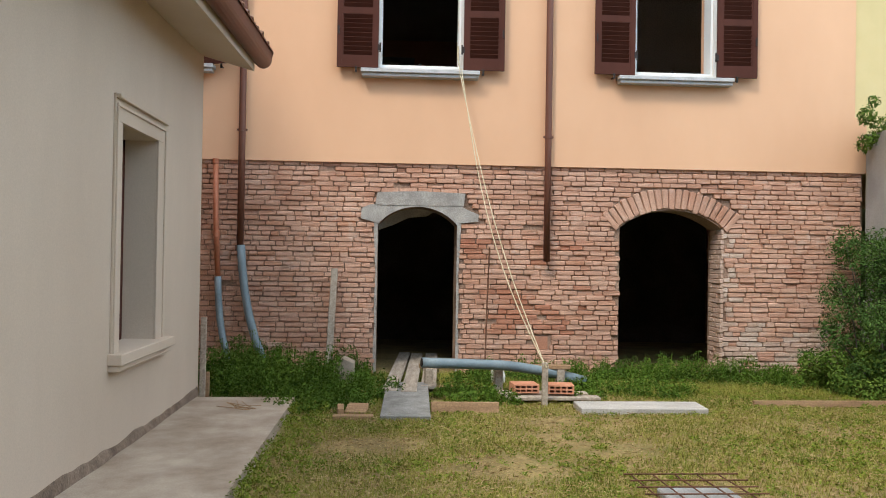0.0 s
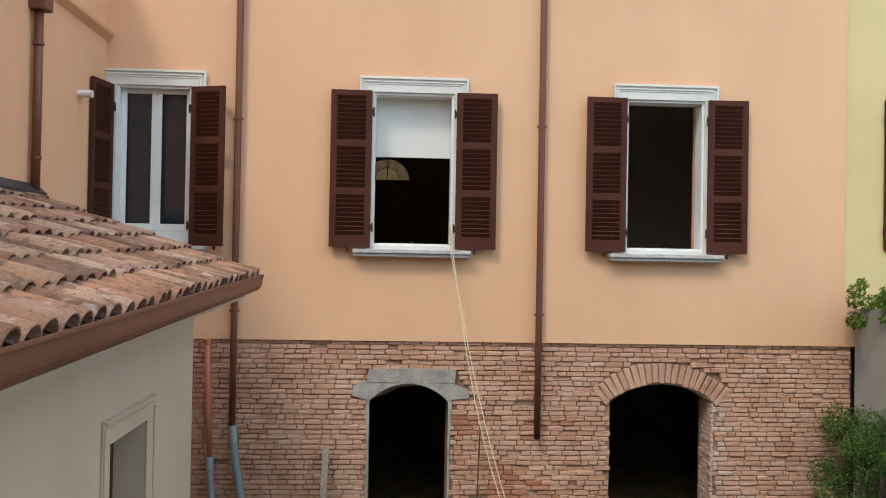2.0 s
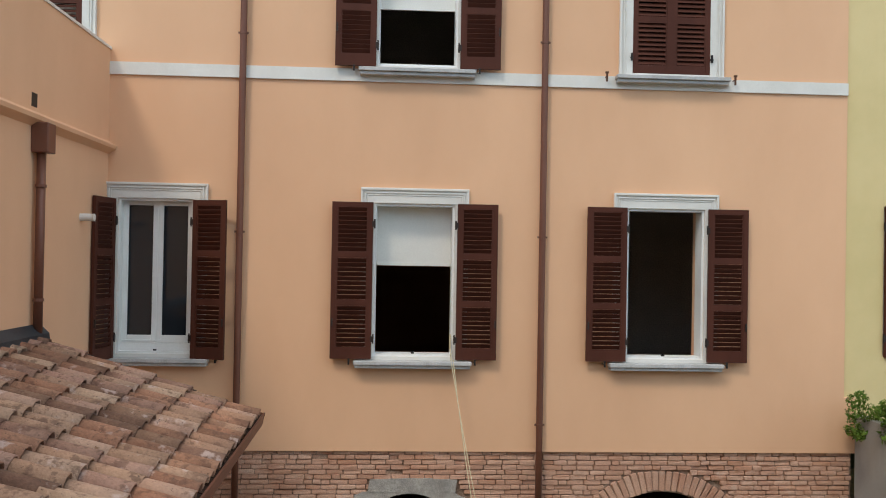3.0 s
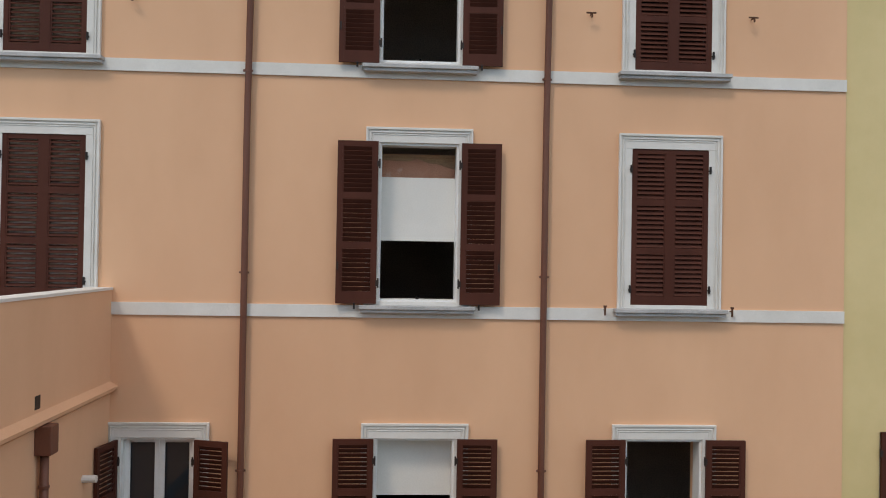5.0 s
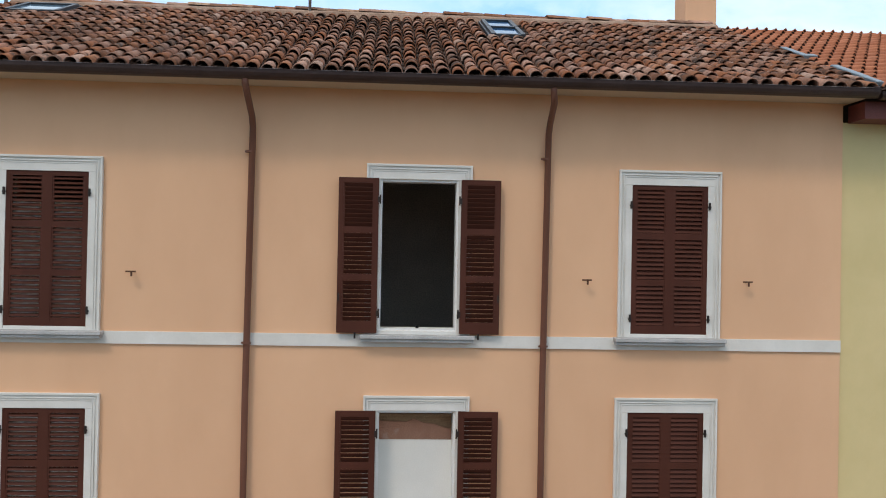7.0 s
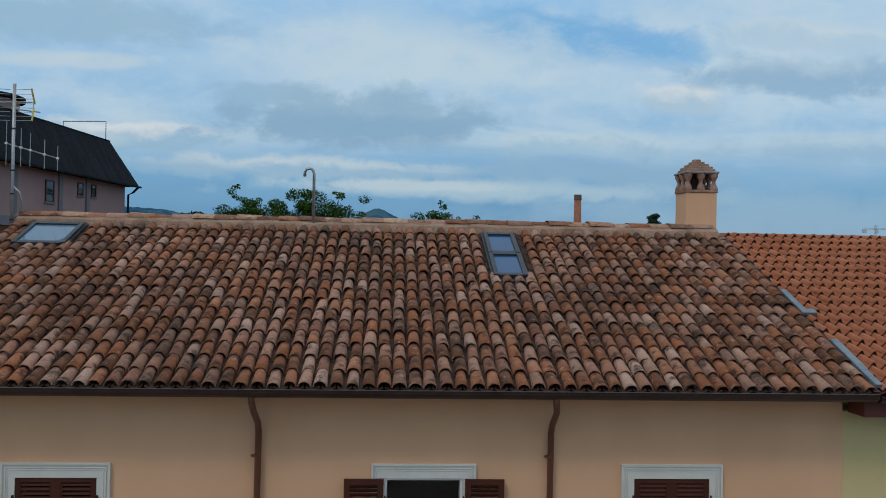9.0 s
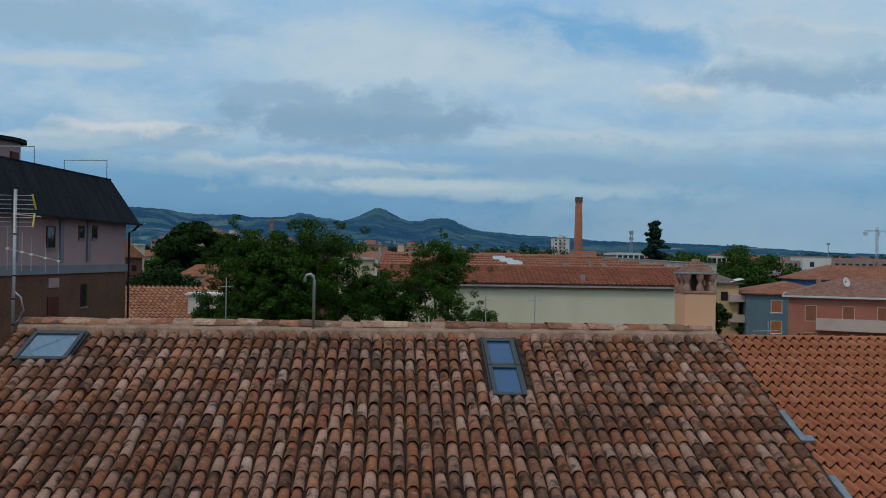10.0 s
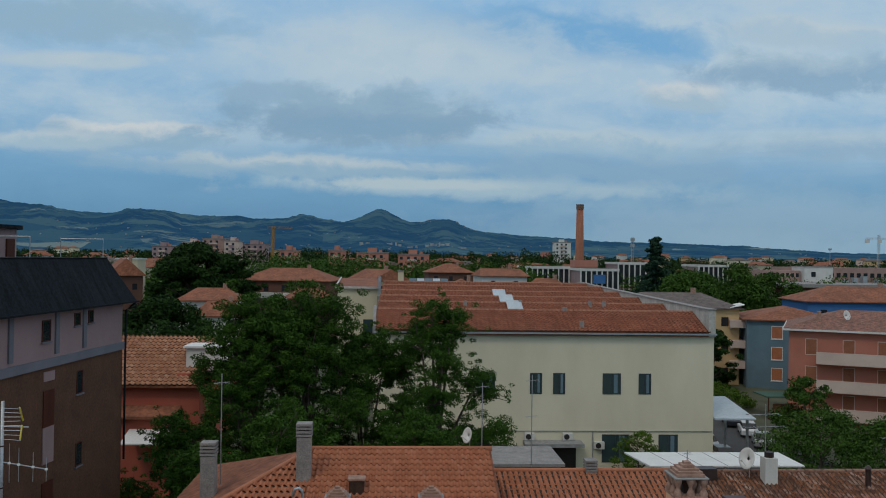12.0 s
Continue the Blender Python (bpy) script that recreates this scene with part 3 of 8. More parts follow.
def shutter(parent, x, y, z, turn=0, mirror=False, wide=1.0, tall=1.0, gaps=False):
    """A leaf whose hinged edge stands at x, y; it lies to the left of it (mirrored: to the right), turned about the hinge."""
    s = new("shutter", SHUTTER_DATA["shutter_frame"])
    s.parent = parent
    w = 0.525
    base = Matrix.Translation((x, y, z)) @ Matrix.Rotation(radians(turn), 4, "Z")
    s.matrix_basis = base @ (Matrix.Diagonal((-1, 1, 1, 1)) if mirror else Matrix.Identity(4)) @ Matrix.Diagonal((wide, 1, tall, 1)) @ Matrix.Translation((-w, 0, 0))
    for n in ("louvres", "hinge", "latch"):
        c = new(n, SHUTTER_DATA["open_louvres" if gaps and n == "louvres" else n])
        c.parent = s
    return s


def casing(parent, z0, z1, sill_z, depth=0.24, h=HALF):
    """Moulded surround, lining and stone sill round an opening centred on x = 0, wall face y = 0."""
    o = h + 0.18
    bm = boxes((-o, -h, -0.03, 0.0, sill_z, z1), (h, o, -0.03, 0.0, sill_z, z1), (-o, o, -0.032, 0.0, z1, z1 + 0.195))
    box(bm, -h, h, -0.022, 0.001, sill_z, z0)
    # raised outer fillet and a fine bead inside it, both turned down at the corners
    for d, wd, y in ((0.0, 0.028, -0.056), (0.052, 0.016, -0.046), (0.085, 0.010, -0.040)):
        box(bm, -o + d, o - d, y, -0.030, z1 + 0.195 - d - wd, z1 + 0.195 - d + (0.004 if d == 0 else 0))
        for a, b in ((-o + d, -o + d + wd), (o - d - wd, o - d)):
            box(bm, a, b, y, -0.030, sill_z, z1 + 0.195 - d - wd)
    part("window_frame", bm, WHITE, parent, "white moulded plaster surround", bevel=0.003)
    bm = boxes((-h, -h + 0.03, 0.001, depth, z0 + 0.03, z1 - 0.03), (h - 0.03, h, 0.001, depth, z0 + 0.03, z1 - 0.03), (-h, h, 0.001, depth, z1 - 0.03, z1), (-h, h, 0.001, depth, z0, z0 + 0.03))
    part("lining", bm, LACQUER, parent, "white lacquered inner lining")
    e = h + 0.235
    bm = boxes((-e, e, -0.17, 0.002, sill_z - 0.05, sill_z), (-e + 0.015, e - 0.015, -0.14, 0.002, sill_z - 0.095, sill_z - 0.05))
    part("window_sill", bm, SILL, parent, "grey stone sill with a stepped edge", bevel=0.006)


for k, (row, cx, state) in enumerate(WINDOWS):
    z0, z1 = W_ROWS[row]
    words = {"casement": "white two-leaf window behind brown louvred shutters, both open", "blind": "open window with white roller panel half down, brown shutters open",
             "open": "empty window opening with brown louvred shutters folded back", "closed": "white framed window with closed brown louvred shutters",
             "vent": "open window with a white panel across, shutters folded back"}[state]
    win = thing("window_%d" % (k + 1), words, "window", (cx, FY, 0), kind="structure")
    sz = z0 - 0.05
    h_ = NARROW if state == "casement" else HALF
    casing(win, z0, z1, sz, h=h_)
    sy = z0 - 0.03
    high = (z1 - sy + 0.005) / 2.03
    if state == "closed":
        sy = z0 - 0.046
        high = (z1 - sy + 0.003) / 2.03
        shutter(win, -HALF - 0.003, 0.022, sy, 180, tall=high, gaps=cx < 0)
        shutter(win, HALF + 0.003, 0.022, sy, 180, True, tall=high, gaps=cx < 0)
        for q in (-HALF - 0.016, HALF + 0.016):
            for z in (z0 + 0.19, z1 - 0.29):
                bm = boxes((q - 0.022, q + 0.022, -0.052, -0.03, z, z + 0.022), (q - 0.012, q + 0.012, -0.062, -0.03, z - 0.03, z + 0.07))
                part("hinge", bm, IRON, win, "black iron hinge", bevel=0.004)
        if cx < 0:
            # white leaves behind the louvres
            top = z1 - (0.40 if row == "u" else 0.06)
            part("casement", boxes((-HALF + 0.03, -0.01, 0.055, 0.1, z0 + 0.03, top), (0.01, HALF - 0.03, 0.055, 0.1, z0 + 0.03, top)), LACQUER, win, "white lacquered leaf behind the louvres")
    elif state == "casement":
        shutter(win, -h_ - 0.005, -0.09, sy - 0.02, 80, wide=0.95, tall=high)
        shutter(win, h_ + 0.005, -0.09, sy - 0.02, -18, True, wide=0.88, tall=high)
    else:
        shutter(win, -HALF - 0.015, -0.10, sy, rnd.uniform(0, 2), tall=high)
        shutter(win, HALF + 0.03, -0.10, sy, rnd.uniform(-2, 0), True, tall=high)
    if state != "closed":
        bm = bmesh.new()
        for s in (-0.95, 0.93):
            tube(bm, [(s * 0.86, 0.0, z0 - 0.07), (s * 0.86, -0.13, z0 - 0.07)], 0.008, 6)
            box(bm, s * 0.86 - 0.012, s * 0.86 + 0.012, -0.135, -0.12, z0 - 0.10, z0 - 0.02)
        part("shutter_stop", bm, IRON, win)
    if state == "casement":
        for s in (-1, 1):
            a, b = (-h_ + 0.03, 0.0) if s < 0 else (0.0, h_ - 0.03)
            bm = boxes((a, a + 0.065, 0.10, 0.16, z0 + 0.14, z1 - 0.03), (b - 0.065, b, 0.10, 0.16, z0 + 0.14, z1 - 0.03),
                       (a + 0.065, b - 0.065, 0.10, 0.16, z0 + 0.14, z0 + 0.225), (a + 0.065, b - 0.065, 0.10, 0.16, z1 - 0.085, z1 - 0.03))
            leaf = part("casement", bm, LACQUER, win, "white lacquered window leaf", bevel=0.006)
            part("pane", boxes((a + 0.065, b - 0.065, 0.125, 0.131, z0 + 0.225, z1 - 0.085)), PANE, leaf)
            part("weatherboard", boxes((a + 0.01, b - 0.005, 0.075, 0.10, z0 + 0.14, z0 + 0.165)), LACQUER, leaf)
        part("bottom_board", boxes((-h_ + 0.03, h_ - 0.03, 0.06, 0.14, z0 + 0.03, z0 + 0.135)), LACQUER, win, "white board under the leaves", bevel=0.004)
        part("latch", boxes((-0.02, 0.02, 0.045, 0.06, z0 + 0.03, z0 + 0.05)), IRON, win)
    if state == "blind":
        part("panel", boxes((-HALF + 0.03, HALF - 0.03, 0.245, 0.27, 5.10, z1 - 0.002)), BLIND, win, "white panel lowered half way")
    if state == "vent":
        part("panel", boxes((-HALF + 0.03, HALF - 0.03, 0.215, 0.24, 8.488, 9.335)), BLIND, win, "white panel across the middle")
        bm = bmesh.new()
        prism(bm, [(-0.49, 9.28), (0.49, 9.28), (0.49, 9.46), (0.34, 9.50), (0.26, 9.53), (0.12, 9.545), (-0.02, 9.60), (-0.12, 9.56), (-0.49, 9.57)], "y", 0.30, 0.36)
        part("rough_lintel", bm, BRICK_RED, win, "bare red brick above the panel")
        part("beam", boxes((-0.49, 0.49, 0.33, 0.42, 9.40, 9.66)), RAWWOOD, win, "dark timber beam")
    if state in ("open", "blind", "vent"):
        bm = boxes((-0.02, 0.02, 0.03, 0.06, z0 + 0.03, z0 + 0.05), (-0.012, 0.012, 0.035, 0.055, z0 + 0.05, z0 + 0.065))
        part("latch", bm, IRON, win)

for x, z, upright in ((-3.39, 11.54, False), (2.55, 11.53, False), (4.74, 11.54, False), (2.78, 7.62, True), (4.49, 7.62, True)):
    bm = tube(bmesh.new(), [(0, 0.02, 0), (0, -0.11, 0)], 0.008, 6)
    if upright:
        box(bm, -0.012, 0.012, -0.118, -0.104, -0.07, 0.055)
        box(bm, -0.022, 0.022, -0.122, -0.104, 0.035, 0.06)
    else:
        box(bm, -0.075, 0.055, -0.118, -0.104, -0.008, 0.012)
        box(bm, -0.01, 0.012, -0.12, -0.106, -0.06, 0.01)
    h = thing("shutter_hook", "small rusty iron shutter stay fixed in the plaster wall", "hook", (x, FY, z), "shutter hooks")
    part("stay", bm, RUST, h)

# ---- eaves, gutter, downpipes ----
structure("trim_eaves", boxes((X0 - 0.1, X1, 10.50, FY, 14.0, 14.06)), CREAM, "cream plaster soffit under the eaves", "trim")


def half_gutter(bm, p0, p1, r, seg=9, thick=0.006):
    p0, p1 = Vector(p0), Vector(p1)
    d = (p1 - p0).normalized()
    side = d.cross(Vector((0, 0, 1))).normalized()
    prof = [(math.cos(math.pi * (1 + i / seg)) * r, math.sin(math.pi * (1 + i / seg)) * r) for i in range(seg + 1)]
    prof = [(-r - 0.012, 0.006), (-r, 0.012)] + prof + [(r, 0.012), (r + 0.012, 0.006)]
    inner = [(a * 0.9, b * 0.92 + 0.004) for a, b in prof][::-1]
    loop = prof + inner
    va, vb = ([bm.verts.new(p + a * side + Vector((0, 0, b))) for a, b in loop] for p in (p0, p1))
    n = len(loop)
    for i in range(n):
        bm.faces.new((va[i], vb[i], vb[(i + 1) % n], va[(i + 1) % n]))
    h = len(prof)
    for v in (va, vb):
        for i in range(h - 1):
            bm.faces.new((v[i], v[i + 1], v[n - 2 - i], v[n - 1 - i]))
    for p in (p0, p1):
        ring = [bm.verts.new(p + a * side + Vector((0, 0, b))) for a, b in prof]
        bm.faces.new(ring)
    bmesh.ops.recalc_face_normals(bm, faces=bm.faces[:])
    return bm


g = thing("roof_gutter", "dark brown half-round metal gutter along the eaves", "gutter", (0, 10.44, 14.08))
part("channel", half_gutter(bmesh.new(), (X0 - 0.15, 0, 0), (X1 + 0.06, 0, 0), 0.108), GUTTER, g, smooth=False)
for i in range(14):
    part("bracket", boxes((X0 + 0.4 + i * 0.97, X0 + 0.425 + i * 0.97, -0.09, 0.12, 0.005, 0.02)), GUTTER, g)

for x, end in ((-1.92, 1.57), (1.97, 1.47)):
    p = thing("downpipe", "long brown painted metal downpipe clipped to the wall", "drainpipe", (x, FY, 0), "downpipes")
    part("pipe", tube(bmesh.new(), [(0, -0.56, 14.02), (0, -0.56, 13.93), (0.02, -0.50, 13.80), (0.03, -0.16, 13.58), (0.03, -0.075, 13.45), (0.0, -0.075, 10.0), (0, -0.075, 3.0), (0, -0.075, end)], 0.043, 12), COPPER, p, smooth=True)
    for z in (13.13, 10.64, 8.04, 5.50, 3.07):
        bm = tube(bmesh.new(), [(0.0, -0.075, z - 0.014), (0.0, -0.075, z + 0.014)], 0.052, 12)
        box(bm, 0.0 - 0.065, 0.0 + 0.065, -0.082, -0.068, z - 0.012, z + 0.012)
        box(bm, -0.008, 0.008, -0.04, 0.01, z - 0.01, z + 0.01)
        part("clip", bm, COPPER, p)

# fanlight over the street door, seen through the empty rooms
fan = thing("window_11", "half-round fanlight with scrolled black ironwork", "window", (-0.09, BACK_Y - 0.2, 5.64), kind="structure")
bm = bmesh.new()
for r_ in (0.53, 0.3):
    tube(bm, [(r_ * math.cos(math.pi * i / 16), 0, 0.02 + r_ * math.sin(math.pi * i / 16)) for i in range(17)], 0.012, 6)
for k in range(5):
    a_ = math.pi * (k + 0.5) / 5
    c_ = Vector((0.42 * math.cos(a_), 0, 0.42 * math.sin(a_)))
    tube(bm, [c_ + (0.02 + 0.09 * (1 - i / 18)) * Vector((math.cos(i * 0.75 + a_), 0, math.sin(i * 0.75 + a_))) for i in range(19)], 0.009, 5)
tube(bm, [(0, 0, 0), (0, 0, 0.55)], 0.014, 6)
tube(bm, [(-0.53, 0, 0.01), (0.53, 0, 0.01)], 0.014, 6)
part("grille", bm, IRON, fan, "scrolled black iron grille")
bm = bmesh.new()
pts = [(0.53 * math.cos(math.pi * i / 16), 0.53 * math.sin(math.pi * i / 16)) for i in range(17)]
for (xa, za), (xb, zb) in zip(pts, pts[1:]):
    prism(bm, [(xa, za), (xb, zb), (xb, 0.66), (xa, 0.66)], "y", -0.15, 0.15)
part("spandrel", bm, DARK, fan)
part("pane", boxes((-0.53, 0.53, 0.05, 0.056, 0.0, 0.56)), DUSTY, fan, "dusty grey glass")

# ---- roofs of half-round clay tiles ----
def cover_tile(mat, length=0.46, r0=0.086, r1=0.066, seg=6, thick=0.014):
    """A tapered half-round tile, wide end at the origin, running up along +y."""
    vs, fs = [], []
    for y, r in ((0, r0), (length, r1)):
        for rr in (r, r - thick):
            for i in range(seg + 1):
                a = math.pi * i / seg
                vs.append((math.cos(a) * rr, y, math.sin(a) * rr * 0.92))
    n = seg + 1
    for i in range(seg):
        fs.append((i, i + 1, 2 * n + i + 1, 2 * n + i))
        fs.append((n + i + 1, n + i, 3 * n + i, 3 * n + i + 1))
        fs.append((i + 1, i, n + i, n + i + 1))
        fs.append((2 * n + i, 2 * n + i + 1, 3 * n + i + 1, 3 * n + i))
    return mesh_of("clay_tile", vs, fs, mat, True)


def tiled(parent, m, width, length, near, mat, rest_mat, pitch=0.2, step=0.365, skip=None, seed=1, lead=0.06):
    """Rows of cover tiles on a plane: m maps (across, up the slope, off the roof) into the world. near(u, v): tile is a piece of its own."""
    r = random.Random(seed)
    kinds = [cover_tile(mat, 0.46, 0.087 + 0.004 * k, 0.067 + 0.002 * k) for k in range(3)]
    base = kinds[1]
    bv = np.array([v.co for v in base.vertices])
    bf = [tuple(p.vertices) for p in base.polygons]
    verts, faces, chan_v, chan_f = [], [], [], []
    cols, rows = int(width / pitch), int(math.ceil((length - 0.05) / step))
    for c in range(cols + 1):
        u = (c + 0.5) * pitch
        if u > width:
            continue
        for k in range(rows):
            v = k * step - lead + (r.uniform(-0.014, 0.014) if k else r.uniform(-0.012, 0.012))
            if v > length - 0.12 or (skip and skip(u, v + 0.2)):
                continue
            ln = min(0.46, length - v) / 0.46
            mm = m @ Matrix.Translation((u + r.uniform(-0.012, 0.012), v, 0.045 + r.uniform(-0.006, 0.012))) @ Matrix.Rotation(radians(r.uniform(-2.4, 2.4)), 4, "Z") @ \
                Matrix.Rotation(radians(-2.2 + r.uniform(-0.8, 0.8)), 4, "X") @ Matrix.Diagonal((r.uniform(0.94, 1.06), ln, r.uniform(0.93, 1.07), 1))
            if near(u, v):
                o = new("clay_tile", kinds[r.randrange(3)])
                o.parent = parent
                o.matrix_basis = mm
            else:
                a = np.array(mm)
                base_i = len(verts)
                verts.extend(map(tuple, bv @ a[:3, :3].T + a[:3, 3]))
                faces.extend([tuple(i + base_i for i in f) for f in bf])
        # channel of upturned tiles between the covers, near-black to hold the gaps' shade
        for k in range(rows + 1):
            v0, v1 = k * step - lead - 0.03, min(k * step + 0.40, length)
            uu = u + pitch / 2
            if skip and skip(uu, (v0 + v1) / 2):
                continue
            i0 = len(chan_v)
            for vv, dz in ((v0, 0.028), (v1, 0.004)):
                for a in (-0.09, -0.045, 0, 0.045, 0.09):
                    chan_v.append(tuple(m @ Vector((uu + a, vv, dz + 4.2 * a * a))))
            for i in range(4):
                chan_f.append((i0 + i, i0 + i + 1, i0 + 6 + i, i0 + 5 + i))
    if verts:
        o = new("clay_tiles", mesh_of("clay_tiles", verts, faces, rest_mat, True))
        o.parent = parent
        o["kind"] = "stuff"
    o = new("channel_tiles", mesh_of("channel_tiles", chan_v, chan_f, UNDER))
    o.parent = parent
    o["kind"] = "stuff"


SLOPE = math.atan2(16.30 - 14.10, 15.93 - 10.55)
RUN = math.hypot(16.30 - 14.10, 15.93 - 10.55)
roof = thing("roof", "aged clay tile roof in mixed browns and pinks", "roof", (0, 0, 0), kind="structure")
bm = bmesh.new()
prism(bm, [(10.50, 14.08), (15.93, 16.26), (BACK_Y + 0.4, 14.08), (BACK_Y + 0.4, 13.98), (15.93, 16.1), (10.50, 14.02)], "x", X0 - 0.1, X1 + 0.02)
part("roof_deck", bm, UNDER, roof)
ROOF_M = Matrix.Translation((X0 - 0.1, 10.50, 14.085)) @ Matrix.Rotation(SLOPE, 4, "X")


def skylights(u, v):
    x = u + X0 - 0.1
    return (1.47 < x < 2.18 and 3.46 < v < 5.62) or (-6.82 < x < -5.80 and 4.55 < v < 5.72)


tiled(roof, ROOF_M, X1 - X0 + 0.1, RUN + 0.05, lambda u, v: 5.0 < u < 10.6 and v < 3.6, TILE, TILE_REST, skip=skylights, seed=3)
back_m = Matrix.Translation((X1 + 0.02, BACK_Y + 0.42, 14.06)) @ Matrix.Rotation(math.pi, 4, "Z") @ Matrix.Rotation(SLOPE, 4, "X")
tiled(roof, back_m, X1 - X0 + 0.1, RUN + 0.05, lambda u, v: False, TILE, TILE_REST, seed=4)
r2 = random.Random(12)
ridge_tiles = [cover_tile(m_, 0.47, 0.30, 0.275, 8, 0.02) for m_ in (PTILE, TILE, PTILE)]
x = X0 - 0.1
while x < X1 - 0.30:
    o = new("ridge_tile", r2.choice(ridge_tiles))
    o.parent = roof
    o.matrix_basis = Matrix.Translation((x, 16.17 + r2.uniform(-0.02, 0.02), 16.44 + r2.uniform(-0.018, 0.018))) @ Matrix.Rotation(-math.pi / 2 + radians(r2.uniform(-2, 2)), 4, "Z") @ \
        Matrix.Rotation(radians(r2.uniform(-1.5, 0.5)), 4, "X") @ Matrix.Diagonal((1, 1, 0.36, 1))
    x += 0.40
bm = bmesh.new()
prism(bm, [(15.74, 16.22), (15.80, 16.38), (15.92, 16.45), (16.44, 16.45), (16.50, 16.0), (15.93, 16.0)], "x", X0 - 0.1, X1 + 0.01)
part("ridge_mortar", bm, MORTAR, roof)

# ---- things on the roof ----
def roof_window(x0, x1, v0, v1, panes=1, glass=None):
    """A roof window let into the tiles, by its place across and up the slope."""
    w = thing("roof_window", "dark framed roof window with the sky's reflection tinted into its glass", "roof window", (0, 0, 0), "roof windows")
    w.matrix_basis = Matrix.Translation((x0, 10.50, 14.085)) @ Matrix.Rotation(SLOPE, 4, "X")
    wd, hgt = x1 - x0, (v1 - v0) / panes
    for k in range(panes):
        a, b = v0 + k * hgt + 0.012, v0 + (k + 1) * hgt - 0.012
        bm = boxes((0, 0.075, a, b, 0.0, 0.13), (wd - 0.075, wd, a, b, 0.0, 0.13), (0.075, wd - 0.075, a, a + 0.09, 0.0, 0.12), (0.075, wd - 0.075, b - 0.085, b, 0.0, 0.135))
        part("sash", bm, SKYFRAME, w, "dark metal sash", bevel=0.006)
        part("pane", boxes((0.075, wd - 0.075, a + 0.09, b - 0.085, 0.085, 0.1)), glass or ROOFPANE, w)
    part("flashing", boxes((-0.035, 0, v0 - 0.05, v1 + 0.08, 0, 0.075), (wd, wd + 0.035, v0 - 0.05, v1 + 0.08, 0, 0.075), (0, wd, v0 - 0.12, v0, 0, 0.06), (0, wd, v1, v1 + 0.1, 0, 0.09)), SKYFRAME, w)
    return w


roof_window(1.53, 2.10, 3.48, 5.48, 2, BLUEPANE)
roof_window(-6.76, -5.85, 4.57, 5.60, 1)


def capped_chimney(x, y, z0, w, h, label):
    """Plastered shaft, ring of clay balusters, slab and stepped brick cap."""
    c = thing("chimney", label, "chimney", (x, y, z0), "house chimneys")
    part("shaft", boxes((-w / 2, w / 2, -w / 2, w / 2, -0.3, h)), PLASTER, c, "apricot plastered shaft", bevel=0.008)
    part("slab", boxes((-w / 2 - 0.02, w / 2 + 0.02, -w / 2 - 0.02, w / 2 + 0.02, h, h + 0.05)), TERRA, c, bevel=0.008)
    part("core", boxes((-w / 9, w / 9, -w / 9, w / 9, h + 0.05, h + 0.37)), UNDER, c)
    prof = ((0.0, 0.075), (0.04, 0.08), (0.10, 0.055), (0.16, 0.032), (0.21, 0.05), (0.27, 0.078), (0.33, 0.08))
    for i in range(3):
        for j in range(3):
            if i != 1 or j != 1:
                bx, by = (-w / 2 + 0.05 + i * (w - 0.1) / 2), (-w / 2 + 0.05 + j * (w - 0.1) / 2)
                bm = bmesh.new()
                rings = [[bm.verts.new((bx + r * math.cos(2 * math.pi * k / 8) * 1.1, by + r * math.sin(2 * math.pi * k / 8), h + 0.05 + z)) for k in range(8)] for z, r in prof]
                for a, b in zip(rings, rings[1:]):
                    for k in range(8):
                        bm.faces.new((a[k], a[(k + 1) % 8], b[(k + 1) % 8], b[k]))
                part("baluster", bm, TERRA, c, smooth=True)
    part("slab", boxes((-w / 2 - 0.035, w / 2 + 0.035, -w / 2 - 0.035, w / 2 + 0.035, h + 0.38, h + 0.42)), CEMENT, c, bevel=0.008)
    for k, s in enumerate((0.46, 0.40, 0.31, 0.20, 0.11)):
        part("cap_course", boxes((-w * s, w * s, -w * s, w * s, h + 0.42 + k * 0.052, h + 0.474 + k * 0.052)), TERRA, c, bevel=0.006)
    return c


capped_chimney(5.90, 16.32, 16.2, 0.62, 0.96, "apricot plastered chimney with clay baluster cap")
capped_chimney(-1.28, 20.0, 14.5, 0.55, 1.18, "low plastered chimney with stepped brick cap")
capped_chimney(0.96, 20.0, 14.5, 0.55, 1.18, "low plastered chimney with stepped brick cap")
p = thing("vent_pole", "galvanised bent-over cable pole on the ridge", "pole", (-1.68, 15.85, 16.4))
part("pipe", tube(bmesh.new(), [(0, 0, -0.1), (0, 0, 0.92), (-0.015, 0, 0.99), (-0.07, 0, 1.04), (-0.14, 0, 1.02), (-0.175, 0, 0.95), (-0.175, 0, 0.88)], 0.028, 10), ZINC, p, smooth=True)

ANT = material("yellow_plastic", (0.55, 0.42, 0.04), (0.65, 0.5, 0.06), 0.5, 3, 40, 0.02)
a_ = thing("tv_antenna", "tall roof aerial mast with a yellow-tipped grid antenna", "antenna", (-7.47, 16.35, 16.1))
part("mast", tube(bmesh.new(), [(0, 0, -0.5), (0, 0, 2.88)], 0.032, 10), ZINC, a_, smooth=True)
for z in (0.25, 0.75, 1.2, 2.0):
    part("mast_tape", tube(bmesh.new(), [(0, 0, z), (0, 0, z + 0.03)], 0.036, 10), IRON, a_)
part("yagi_boom", tube(bmesh.new(), [(-0.16, 0.0, 1.74), (0.72, 0.3, 1.50)], 0.012, 6), ZINC, a_)
